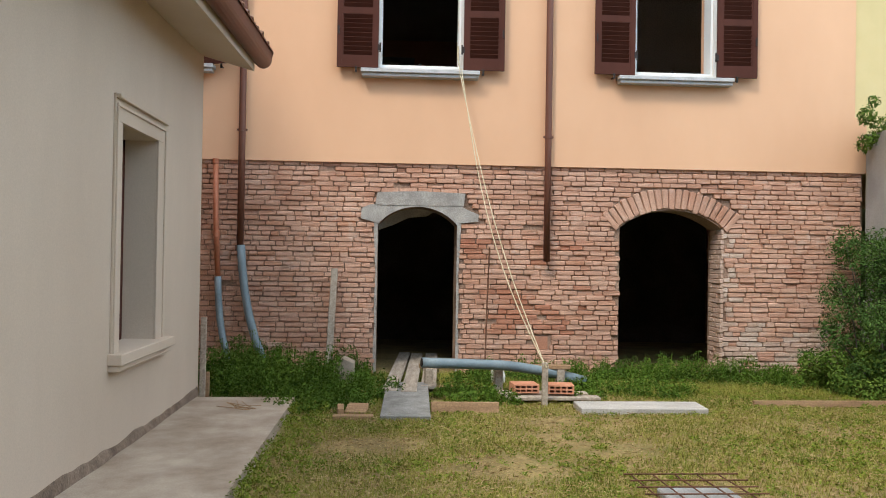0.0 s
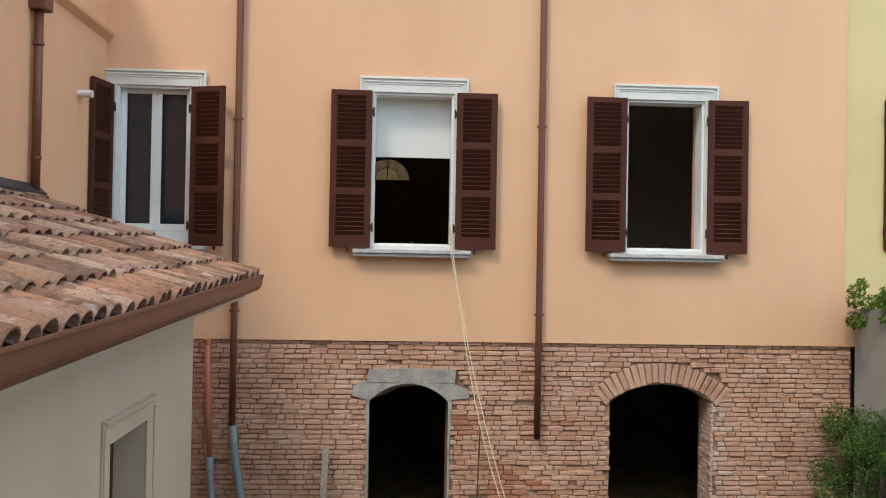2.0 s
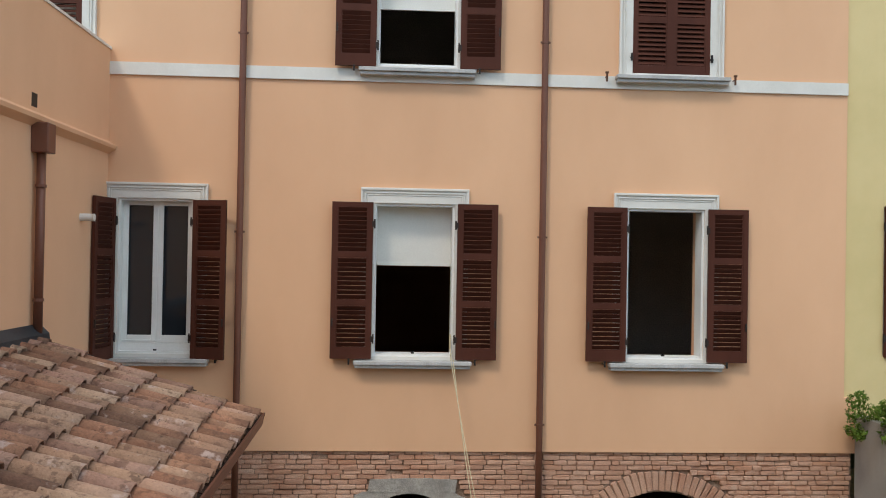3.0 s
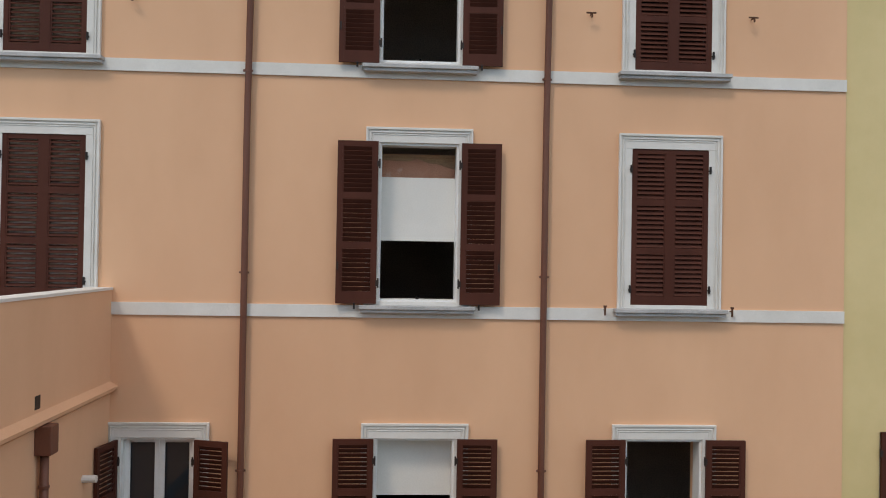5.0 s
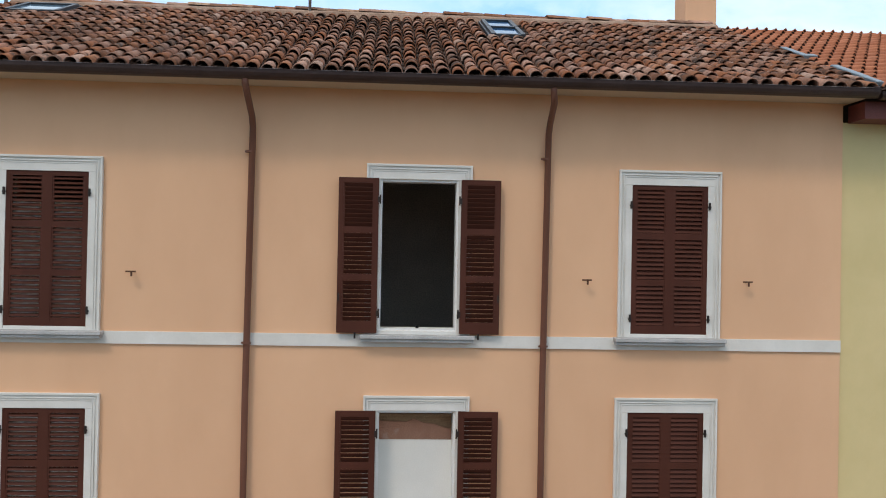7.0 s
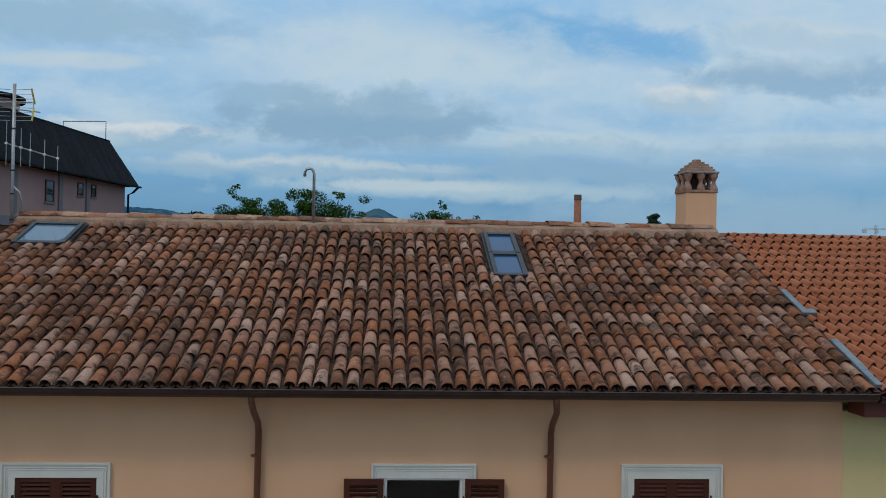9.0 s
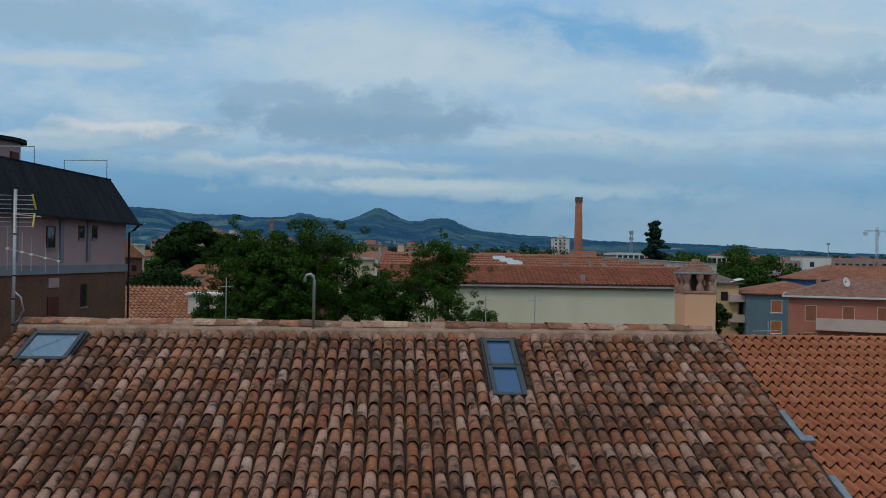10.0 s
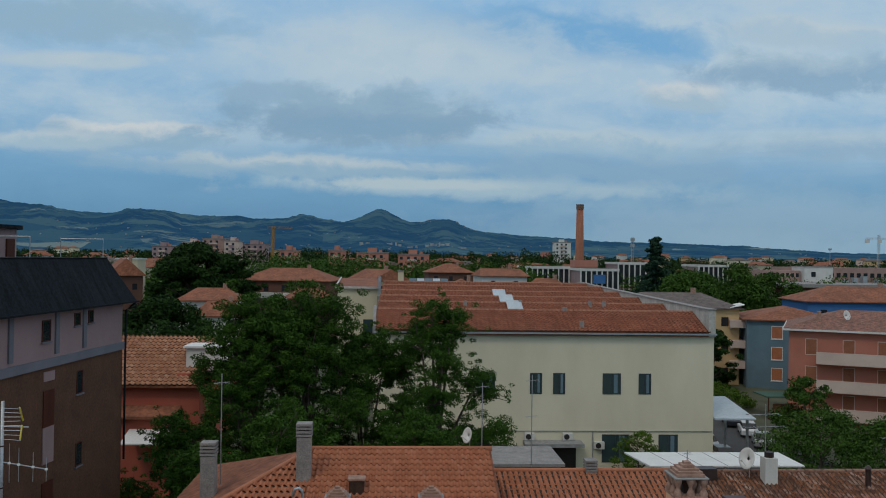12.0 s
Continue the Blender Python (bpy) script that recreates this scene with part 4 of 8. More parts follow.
for i in range(5):
    c_ = Vector((-0.13, 0.0, 1.735)).lerp(Vector((0.72, 0.3, 1.50)), (0.0, 0.28, 0.46, 0.74, 1.0)[i])
    part("yagi_rod", tube(bmesh.new(), [c_ + Vector((0, 0, -0.42 + 0.045 * i)), c_ + Vector((0, 0, 0.42 - 0.045 * i))], 0.007, 5), ZINC, a_)
    part("rod_clamp", boxes((c_.x - 0.022, c_.x + 0.022, c_.y - 0.02, c_.y + 0.02, c_.z - 0.02, c_.z + 0.02)), WHITE, a_)
part("grid_boom", tube(bmesh.new(), [(-0.05, -0.02, 2.40), (0.45, 0.1, 2.36)], 0.014, 6), ZINC, a_)
for s_ in (-1, 1):
    for k in range(8):
        z = 2.16 + 0.085 * k
        reach = 0.34 + 0.02 * abs(k - 3.5)
        part("grid_rod", tube(bmesh.new(), [(s_ * 0.05, -0.06, z), (s_ * reach, 0.02 - 0.05 * abs(k - 3.5), z)], 0.006, 5), ZINC, a_)
    for z0_, z1_ in ((2.16, 2.42), (2.50, 2.78)):
        part("grid_tip", tube(bmesh.new(), [(s_ * 0.38, -0.1 if z0_ < 2.4 else 0.02, z0_), (s_ * 0.36, 0.02 if z0_ < 2.4 else -0.1, z1_)], 0.018, 6), ANT, a_, "yellow plastic edge")
part("cable", tube(bmesh.new(), [(0.03, 0, 0.9), (0.14, 0, 0.8), (0.2, 0, 0.55), (0.1, 0, 0.35), (0.03, 0, 0.3)], 0.018, 8), ZINC, a_, "coiled grey conduit", True)


def dish(x, y, z, r, turn, tilt, name="satellite_dish", pole=0.5):
    d = thing(name, "pale satellite dish on a short arm", "satellite dish", (x, y, z), "satellite dishes")
    d.rotation_euler = (0, 0, radians(turn))
    bm = bmesh.new()
    rings = []
    for k in range(5):
        f = k / 4
        rings.append([bm.verts.new((r * f * math.cos(2 * math.pi * i / 20), -r * 0.28 * f * f, r * f * 1.08 * math.sin(2 * math.pi * i / 20))) for i in range(20)])
    for a, b in zip(rings[1:], rings[2:]):
        for i in range(20):
            bm.faces.new((a[i], a[(i + 1) % 20], b[(i + 1) % 20], b[i]))
    bm.faces.new(rings[1])
    bmesh.ops.rotate(bm, verts=bm.verts, cent=(0, 0, 0), matrix=Matrix.Rotation(radians(-tilt), 3, "X"))
    bmesh.ops.solidify(bm, geom=bm.faces[:], thickness=0.01)
    part("reflector", bm, WHITE, d, smooth=True)
    part("arm", tube(bmesh.new(), [(0, 0.02, -r), (0, -r * 0.7, -r * 0.35), (0, -r * 1.1, 0)], 0.012, 6), ZINC, d)
    part("receiver", boxes((-0.03, 0.03, -r * 1.1 - 0.05, -r * 1.1 + 0.04, -0.03, 0.03)), WHITE, d)
    part("bracket", tube(bmesh.new(), [(0, 0.02, 0), (0, 0.06, -0.05), (0, 0.06, -pole)], 0.02, 8), ZINC, d)


dish(-7.62, 15.3, 15.9, 0.36, 30, 25, pole=0.9)

# ---- the neighbour's newer roof and the joint between the two ----
nroof = thing("neighbour_roof", "even orange clay tile roof of the neighbouring house", "roof", (0, 0, 0), kind="structure")
part("roof_deck", prism(bmesh.new(), [(10.50, 14.04), (15.93, 16.22), (21.4, 14.04), (21.4, 13.96), (15.93, 16.12), (10.50, 13.98)], "x", 6.24, 15.2), UNDER, nroof)
part("eaves_board", boxes((6.17, 15.2, 10.62, 11.04, 13.74, 13.97)), material("red_brown_paint", (0.13, 0.028, 0.022), (0.17, 0.04, 0.03), 0.6, 2, 50, 0.1), nroof, "dark red painted eaves board")


def wave_rows(m, width, length, pitch, step, mat, parent, name="wave_tiles", seed=2, amp=0.05, lift=0.072, start=0.0):
    """Interlocking S-tiles: each tile a curved sheet with a thick lower edge; the shade below it is a near-black face.
    """
    r = random.Random(seed)
    vs, fs, dark = [], [], []
    n = 8
    wave = [amp * math.sin(i / n * 2 * math.pi) * (1.15 if i < n / 2 else 0.75) for i in range(n + 1)]
    for c in range(int(width / pitch)):
        for k in range(int(start / step), int(length / step) + 1):
            v0, v1 = k * step - 0.05, min((k + 1) * step + 0.02, length)
            if v0 >= length:
                continue
            i0 = len(vs)
            j, h, tw = r.uniform(-0.008, 0.008), r.uniform(-0.006, 0.006), r.uniform(-0.005, 0.005)
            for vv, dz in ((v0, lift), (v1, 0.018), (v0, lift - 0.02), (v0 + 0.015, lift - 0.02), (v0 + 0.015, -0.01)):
                for i in range(n + 1):
                    vs.append(tuple(m @ Vector((c * pitch + i / n * pitch * 1.02, vv + j, dz + h + tw * (i / n - 0.5) + wave[i]))))
            q = n + 1
            for i in range(n):
                fs.append((i0 + i, i0 + i + 1, i0 + q + i + 1, i0 + q + i))
                fs.append((i0 + 2 * q + i, i0 + 2 * q + i + 1, i0 + i + 1, i0 + i))
                # closed riser face, coloured as the shade under the tile edge
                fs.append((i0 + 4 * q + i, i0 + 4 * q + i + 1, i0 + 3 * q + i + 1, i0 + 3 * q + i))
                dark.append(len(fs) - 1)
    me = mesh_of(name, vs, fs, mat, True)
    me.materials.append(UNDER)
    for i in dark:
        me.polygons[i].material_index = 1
    o = new(name, me)
    o.parent = parent
    o["kind"] = "stuff"


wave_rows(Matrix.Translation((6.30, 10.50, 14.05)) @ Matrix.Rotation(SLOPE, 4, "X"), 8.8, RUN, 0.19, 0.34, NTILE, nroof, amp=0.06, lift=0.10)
o = part("ridge", tube(bmesh.new(), [(6.26, 15.90, 16.27), (15.2, 15.90, 16.27)], 0.10, 12), NTILE, nroof, "orange ridge tiles", True)
for i in range(22):
    part("ridge_collar", tube(bmesh.new(), [(6.5 + i * 0.40, 15.90, 16.27), (6.56 + i * 0.40, 15.90, 16.27)], 0.112, 12), NTILE, nroof, smooth=False)
JM = Matrix.Translation((6.2, 10.50, 14.09)) @ Matrix.Rotation(SLOPE, 4, "X")
bm = box(bmesh.new(), -0.035, 0.05, -0.1, RUN, 0.0, 0.07, JM)
part("valley_flashing", bm, GUTTER, nroof, "dark metal strip between the two roofs")
for v0, v1, w1 in ((2.30, 3.05, 0.11), (2.18, 2.32, 0.24), (0.4, 1.3, 0.12), (0.0, 0.4, 0.10)):
    bm = box(bmesh.new(), 0.03, 0.03 + w1, v0, v1, 0.06, 0.125, JM)
    part("lead_patch", bm, LEAD, nroof, "bluish metal flashing patch", bevel=0.01)
g = thing("neighbour_gutter", "dark metal gutter along the neighbouring eaves", "gutter", (0, 10.44, 14.04))
part("channel", half_gutter(bmesh.new(), (6.26, 0, 0), (15.2, 0, 0), 0.08), GUTTER, g)

# ---- the low house beside the yard ----
LX, LY = -1.93, 8.76
LW = (6.20, 7.12, 0.80, 2.41)
bm = pierced(bmesh.new(), -4.0, LY, 0.0, 3.55, LX - 0.42, LX, [LW], axis="x")
structure("wall_low_house", bm, CREAM, "smooth cream plaster wall of the low house", "wall")
structure("wall_low_house_end", boxes((-3.6, LX - 0.42, LY - 0.4, LY, 0.0, 3.55)), CREAM, "end wall of the low house", "wall")
structure("wall_low_house_room", boxes((-3.58, -3.5, -4, LY - 0.4, 0, 3.44), (-3.5, LX - .42, -4, LY - .4, -0.1, 0.1)), DARK, "bare room inside the low house", "wall")
win = thing("window_10", "deep unglazed window with moulded cream surround and stone sill", "window", (LX, 0, 0), kind="structure")
a, b, c, d = LW
bm = boxes((0, 0.02, a - 0.15, a, c, d), (0, 0.02, b, b + 0.20, c, d), (0, 0.02, a - 0.15, b + 0.20, d, d + 0.19),
           (0.02, 0.034, a - 0.147, b + 0.197, d + 0.10, d + 0.125), (0.02, 0.05, a - 0.147, b + 0.197, d + 0.155, d + 0.187))
for q in (a - 0.147, b + 0.169):
    box(bm, 0.02, 0.034, q, q + 0.028, c, d + 0.10)
part("window_frame", bm, CREAM, win, "cream moulded surround", bevel=0.004)
bm = boxes((-0.24, 0.10, a - 0.19, b + 0.30, c - 0.075, c + 0.005))
box(bm, -0.1, 0.075, a - 0.175, b + 0.28, c - 0.12, c - 0.075)
part("window_sill", bm, CREAM, win, "pale stone sill", bevel=0.006)
part("sash", boxes((-0.30, -0.25, a, a + 0.06, c, d), (-0.30, -0.25, b - 0.06, b, c, d), (-0.30, -0.25, a, b, d - 0.06, d)), SHUTTER, win, "dark brown window frame")
part("pane", boxes((-0.285, -0.279, a + 0.06, b - 0.06, c, d - 0.06)), PANE, win)

EX, EZ = -1.37, 3.53                  # edge of its tiles
L_SLOPE = math.atan2(0.335, 1.0)
FALL = Matrix.Translation((0, 8.8, 3.53)) @ Matrix.Rotation(math.atan(0.0235), 4, "X") @ Matrix.Translation((0, -8.8, -3.53))
lroof = thing("low_roof", "pale weathered clay tile roof of the low house", "roof", (0, 0, 0), kind="structure")
lroof.matrix_basis = FALL
bm = prism(bmesh.new(), [(EX - 0.02, EZ), (-3.6, EZ + 0.335 * 2.23), (-3.6, EZ + 0.335 * 2.23 - 0.10), (EX - 0.02, EZ - 0.05)], "y", -4.0, 8.80)
part("roof_deck", bm, UNDER, lroof)
part("soffit", prism(bmesh.new(), [(-1.42, 3.345), (-1.42, 3.44), (LX - 0.01, 3.62), (LX - 0.01, 3.485)], "y", -4.0, 8.72), CREAM, lroof, "cream rendered sloping soffit")
LROOF_M = Matrix.Translation((EX, -4.0, EZ + 0.005)) @ Matrix.Rotation(math.pi / 2, 4, "Z") @ Matrix.Rotation(L_SLOPE, 4, "X")
tiled(lroof, LROOF_M, 12.82, math.hypot(2.23, 2.23 * 0.335), lambda u, v: u > 6.2 and v < 3, PTILE, PTILE_REST, seed=8)
lg = thing("low_gutter", "deep brown metal gutter along the low eaves", "gutter", (EX + 0.012, 0, EZ + 0.045))
lg.matrix_basis = FALL @ Matrix.Translation((EX + 0.012, 0, EZ + 0.045))
prof = [(-0.088 * math.cos(math.pi * i / 10), -0.085 - 0.088 * math.sin(math.pi * i / 10)) for i in range(11)]
prof = [(-0.088, 0.0)] + prof + [(0.092, -0.02), (0.092, 0.0), (0.104, 0.004), (0.106, -0.012)]
inner = [(q * 0.94, z * 0.95 + 0.004) for q, z in prof[:-2]]
part("channel", prism(bmesh.new(), prof + inner[::-1], "y", -4.0, 8.87), COPPER, lg)
part("end_cap", prism(bmesh.new(), prof[:-2], "y", 8.862, 8.874), COPPER, lg)

# ---- the annex with its roof terrace ----
AX = -3.6
bm = boxes((AX - 0.25, AX, -4.0, FY, 0.0, 7.79))
structure("wall_annex", bm, PLASTER, "apricot plaster side wall with a terrace parapet", "wall")
structure("trim_annex_ledge", prism(bmesh.new(), [(AX, 6.46), (AX + 0.09, 6.52), (AX + 0.10, 6.56), (AX, 6.62)], "y", -4.0, FY), PLASTER, "sloped plaster ledge below the parapet", "trim")
structure("floor_terrace", boxes((X0, AX - 0.25, -4.0, FY, 6.7, 6.9)), CEMENT, "cement floor of the roof terrace", "floor")
structure("trim_coping", boxes((AX - 0.27, AX + 0.015, -4.0, FY, 7.79, 7.822)), WHITE, "thin pale coping on the parapet", "trim")
# no hole is cut; a black plate paints the dark inside it
structure("vent_hole", boxes((AX - 0.01, AX + 0.004, 8.68, 8.81, 6.66, 6.80)), IRON, "small black plate for the dark of a drain opening in the parapet", "vent")
p = thing("annex_downpipe", "brown downpipe with a square hopper head", "drainpipe", (AX + 0.07, 8.78, 0), "downpipes")
part("pipe", tube(bmesh.new(), [(0, 0, 6.25), (0, 0, 4.28)], 0.045, 12), COPPER, p, smooth=True)
part("hopper", boxes((-0.07, 0.10, -0.10, 0.10, 6.20, 6.50)), COPPER, p, "square hopper head", bevel=0.008)
part("clip", tube(bmesh.new(), [(0, 0, 5.85), (0, 0, 5.88)], 0.055, 12), COPPER, p)
part("clip", tube(bmesh.new(), [(0, 0, 4.70), (0, 0, 4.73)], 0.055, 12), COPPER, p)
structure("trim_flashing", prism(bmesh.new(), [(AX, 4.27), (AX + 0.13, 4.27), (AX + 0.12, 4.37), (AX + 0.02, 4.46), (AX, 4.46)], "y", -4.0, 8.95), SKYFRAME, "dark flashing where the roof meets the annex", "trim")
l = thing("wall_lamp", "small white cylindrical lamp on the annex wall", "lamp", (AX, 10.08, 5.61))
part("body", tube(bmesh.new(), [(0, 0, 0), (0.16, 0, 0)], 0.045, 14), WHITE, l, smooth=False)

# ---- right hand: garden wall and yellow neighbour ----
structure("wall_garden", boxes((6.22, 6.45, -4.0, 10.98, -0.2, 3.21)), ROUGHCAST, "grey concrete garden wall", "wall")
structure("wall_terrace_fill", boxes((6.45, 14, -4.0, 11.05, -0.2, 3.0)), ROUGHCAST, "raised terrace behind the garden wall", "ground")
structure("wall_neighbour", pierced(bmesh.new(), 6.08, 15.0, 2.9, 13.75, 11.04, 11.5, [(6.62, 7.7, 4.0, 6.0)]), YELLOW, "plain yellow plaster wall of the neighbouring house", "wall")
win = thing("window_12", "tall dark brown shuttered window in the yellow wall", "window", (7.16, 11.04, 0), kind="structure")
for s_ in (False, True):
    shutter(win, 0.53 if not s_ else -0.53, -0.045, 3.98, 0, s_)
part("reveal", boxes((-0.54, 0.54, 0.05, 0.1, 3.98, 6.0)), DARK, win)
structure("wall_neighbour_back", boxes((14.6, 15, 11.5, 21, 2.9, 13.7), (6.2, 15, 20.6, 21, 2.9, 13.7), (6.2, 6.4, 11.5, 20.6, 2.9, 13.7)), YELLOW, "far walls of the neighbouring house", "wall")

OCHRE_BACK = material("brown_render", (0.20, 0.13, 0.08), (0.27, 0.18, 0.11), 0.9, 0.5, 40, 0.1)
# unseen house added for the panes to mirror, and a wall closing the yard
back = thing("opposite_house", "plain clay-roofed house behind the viewpoint, added for reflections", "house", (2, -14, 0))
part("wall", boxes((-16, 18, -4, 0, 0, 10.2)), OCHRE_BACK, back)
part("roof", prism(bmesh.new(), [(0.6, 10.1), (-4.5, 12.9), (-5.0, 10.1)], "x", -16.4, 18.4), TERRA, back)
structure("wall_yard_back", boxes((-3.6, 6.3, -4.2, -4.0, 0, 2.2)), ROUGHCAST, "low wall at the back of the yard", "wall")

# ---- ground: one sheet, sunken yard in front, street level behind ----
def ground_z(x, y):
    if y < 21.2 and -9 < x < 16:
        return 0.03 * noise.noise((x * 0.7, y * 0.7, 0)) + 0.012 * noise.noise((x * 3, y * 3, 5))
    return 3.0


GROUND = material("dry_lawn_soil", (0.15, 0.105, 0.036), (0.30, 0.225, 0.085), 1.0, 2.4, 45, 0.8, grain=0.4, patches=((1.1, 0.50, 0.14, (0.15, 0.145, 0.035), 0.55),))
gx = [-4500, -1500, -500, -160, -60, -20, -9.01] + [-9 + 0.5 * i for i in range(51)] + [16.01, 40, 100, 200, 500, 1500, 4500]
gy = [-4500, -1000, -200, -40, -10] + [-5 + 0.5 * i for i in range(33)] + [14, 21.15, 21.25, 40, 70, 120, 200, 400, 800, 1600, 3000, 4700]
vs = [(x, y, ground_z(x, y)) for y in gy for x in gx]
fs = [(j * len(gx) + i, j * len(gx) + i + 1, (j + 1) * len(gx) + i + 1, (j + 1) * len(gx) + i) for j in range(len(gy) - 1) for i in range(len(gx) - 1)]
FIELD = material("town_ground", (0.05, 0.06, 0.03), (0.10, 0.10, 0.06), 1.0, 0.02, 0.4, 0.0, grain=0.25)
gmesh = mesh_of("ground", vs, fs, GROUND)
gmesh.materials.append(FIELD)
for p in gmesh.polygons:
    if p.center.y > 21 or abs(p.center.x) > 17:
        p.material_index = 1
tagged(new("ground", gmesh), "patchy dry lawn and street level ground", "ground", kind="structure")
structure("pavement", boxes((LX, -0.95, -4.0, 8.62, -0.1, 0.09)), CONCRETE, "pale concrete pavement along the low house", "pavement")


# ---- old bricks ----
def brick_mesh(mat, k):
    """A worn brick: eight-sided face with blunt, uneven corners."""
    r = random.Random(40 + k)
    v, f = [], []
    ring = ((-1, -0.6), (-0.93, -1), (0.93, -1), (1, -0.6), (1, 0.6), (0.93, 1), (-0.93, 1), (-1, 0.6))
    for y, ix, iz in ((0.06, 0.0, 0.0), (0.014, 0.0, 0.0), (0.003, 0.012, 0.06), (0.0, 0.035, 0.16)):
        for sx, sz in ring:
            v.append((sx * (0.5 - ix) + r.uniform(-0.012, 0.012), y + r.uniform(-0.003, 0.003), sz * (0.5 - iz) + r.uniform(-0.05, 0.05)))
    for a in (0, 8, 16):
        for i in range(8):
            f.append((a + i, a + 8 + i, a + 8 + (i + 1) % 8, a + (i + 1) % 8))
    f.append((31, 30, 29, 28, 27, 26, 25, 24))
    return mesh_of("brick", v, f, mat)


BRICK_KINDS = [brick_mesh(BRICK, k) for k in range(12)]
RED_KINDS = [brick_mesh(BRICK_RED, k) for k in range(12)]
REST_KINDS = [(np.array([v.co for v in b.vertices]), [tuple(p.vertices) for p in b.polygons]) for b in BRICK_KINDS]
rb = random.Random(21)
rest_v, rest_f, pale_v, pale_f = [], [], [], []


def lay(m, piece):
    k = rb.randrange(12)
    if piece:
        p = m.translation
        red_ = 0.55 < p.z < 1.75 and noise.noise((p.x * 1.7, p.z * 1.9, 8)) + 0.5 * noise.noise((p.x * 5, p.z * 5, 2)) > 0.12
        o = new("brick", (RED_KINDS if red_ else BRICK_KINDS)[k])
        o.parent = brick_wall
        o.matrix_basis = m
    else:
        p = m.translation
        limed = (4.1 < p.x < 5.9 and p.z < 0.62 + 0.3 * noise.noise((p.x * 2, p.z * 3, 4)) and rb.random() < 0.7) or (ARCH[1] < p.x < ARCH[1] + 0.2 and p.z < 1.9 and rb.random() < 0.75)
        rv, rf = (pale_v, pale_f) if limed else (rest_v, rest_f)
        a, i0 = np.array(m), len(rv)
        rv.extend(map(tuple, REST_KINDS[k][0] @ a[:3, :3].T + a[:3, 3]))
        rf.extend([tuple(i + i0 for i in f) for f in REST_KINDS[k][1]])


def blocked(x, z):
    """In an opening, under the lintel patch or among the arch stones."""
    if DOOR[0] - 0.02 < x < DOOR[1] + 0.02 and z < 1.95:
        return True
    if (-0.40 < x < 1.09 and 1.95 < z < 2.16) or (-0.22 < x < 0.92 and z < 2.34 and z > 2.1):
        return True
    if ARCH[0] < x < ARCH[1] and z < 1.96:
        return True
    cx = (ARCH[0] + ARCH[1]) / 2
    if 1.9 < z < 2.49 and math.hypot(x - cx, z - (ARCH[3] - 1.13)) < 1.43 and abs(x - cx) < 0.83 - 0.5 * max(0, 2.1 - z):
        return True
    return 1.85 < x < 2.02 and 0.33 < z < 0.50


course = 0.0645
zc = -0.06
while zc < 2.67:
    x = -3.3 + rb.uniform(-0.2, 0)
    while x < X1 + 0.04:
        w = rb.choice((0.23, 0.24, 0.21, 0.22, 0.12, 0.20, 0.24, 0.11)) * rb.uniform(0.90, 1.08)
        end = min(x + w, X1 + 0.05 - (rb.uniform(0, 0.04)))
        free = [not blocked(x + (end - x) * q, zc + course / 2) for q in (0.08, 0.3, 0.5, 0.7, 0.92)]
        if any(free) and end - x > 0.05:
            a, b = x, end
            if not all(free):
                n = 24
                ok = [i for i in range(n + 1) if not blocked(x + (end - x) * i / n, zc + course / 2)]
                runs = [(g[0], g[-1]) for g in ([i for i in ok if i <= n / 2], [i for i in ok if i > n / 2]) if g]
                a, b = (x + (end - x) * max(runs, key=lambda q: q[1] - q[0])[0] / n, x + (end - x) * max(runs, key=lambda q: q[1] - q[0])[1] / n)
            if b - a > 0.04 and rb.random() > 0.005:
                deep = -0.008 + rb.uniform(-0.009, 0.006) + (0.02 if rb.random() < 0.06 else 0) + 0.008 * noise.noise((a * 1.3, zc * 2.0, 3))
                mid = (a + b) / 2
                m = pose(mid, BY + deep, zc + course / 2 + rb.uniform(-0.003, 0.003), 0, rb.uniform(-0.45, 0.45), rb.uniform(-0.8, 0.8)) @ \
                    Matrix.Diagonal((b - a - rb.uniform(0.004, 0.014), 1, course - rb.uniform(0.002, 0.010), 1))
                lay(m, 0.95 < mid < 2.5)
        x = end
    zc += course
o = new("bricks", mesh_of("bricks", rest_v, rest_f, BRICK_REST))
o.parent = brick_wall
o["kind"] = "stuff"
o = new("limewashed_bricks", mesh_of("limewashed_bricks", pale_v, pale_f, BRICK_PALE))
o.parent = brick_wall
o["kind"] = "stuff"
cx, rc = (ARCH[0] + ARCH[1]) / 2, 0.0
w_, h_ = (ARCH[1] - ARCH[0]) / 2, ARCH[3] - ARCH[2]
rc = (w_ * w_ + h_ * h_) / (2 * h_)
half = math.asin(w_ / rc) * 1.10
for i in range(21):
    a = -half + 2 * half * (i + 0.5) / 21
    rr = rc + 0.148
    m = pose(cx + rr * math.sin(a), BY - 0.008 + rb.uniform(-0.006, 0.006), ARCH[3] - rc + rr * math.cos(a), 0, 90 + math.degrees(a) + rb.uniform(-1.5, 1.5), 0) @ \
        Matrix.Diagonal((0.28 + rb.uniform(-0.035, 0.015), 1, 2 * half * rr / 21 - rb.uniform(0.006, 0.016), 1))
    lay(m, True)

part("niche", boxes((1.85, 2.02, BY + 0.004, BY + 0.008, 0.33, 0.50)), BRICK_RED, brick_wall, "dark hole left by missing bricks")
jamb = part("jamb", boxes((ARCH[1] - 0.006, ARCH[1] - 0.002, BY + 0.02, BY + 0.42, 0.0, ARCH[2] + 0.02)), BRICK_PALE, brick_wall, "limewashed inner jamb")
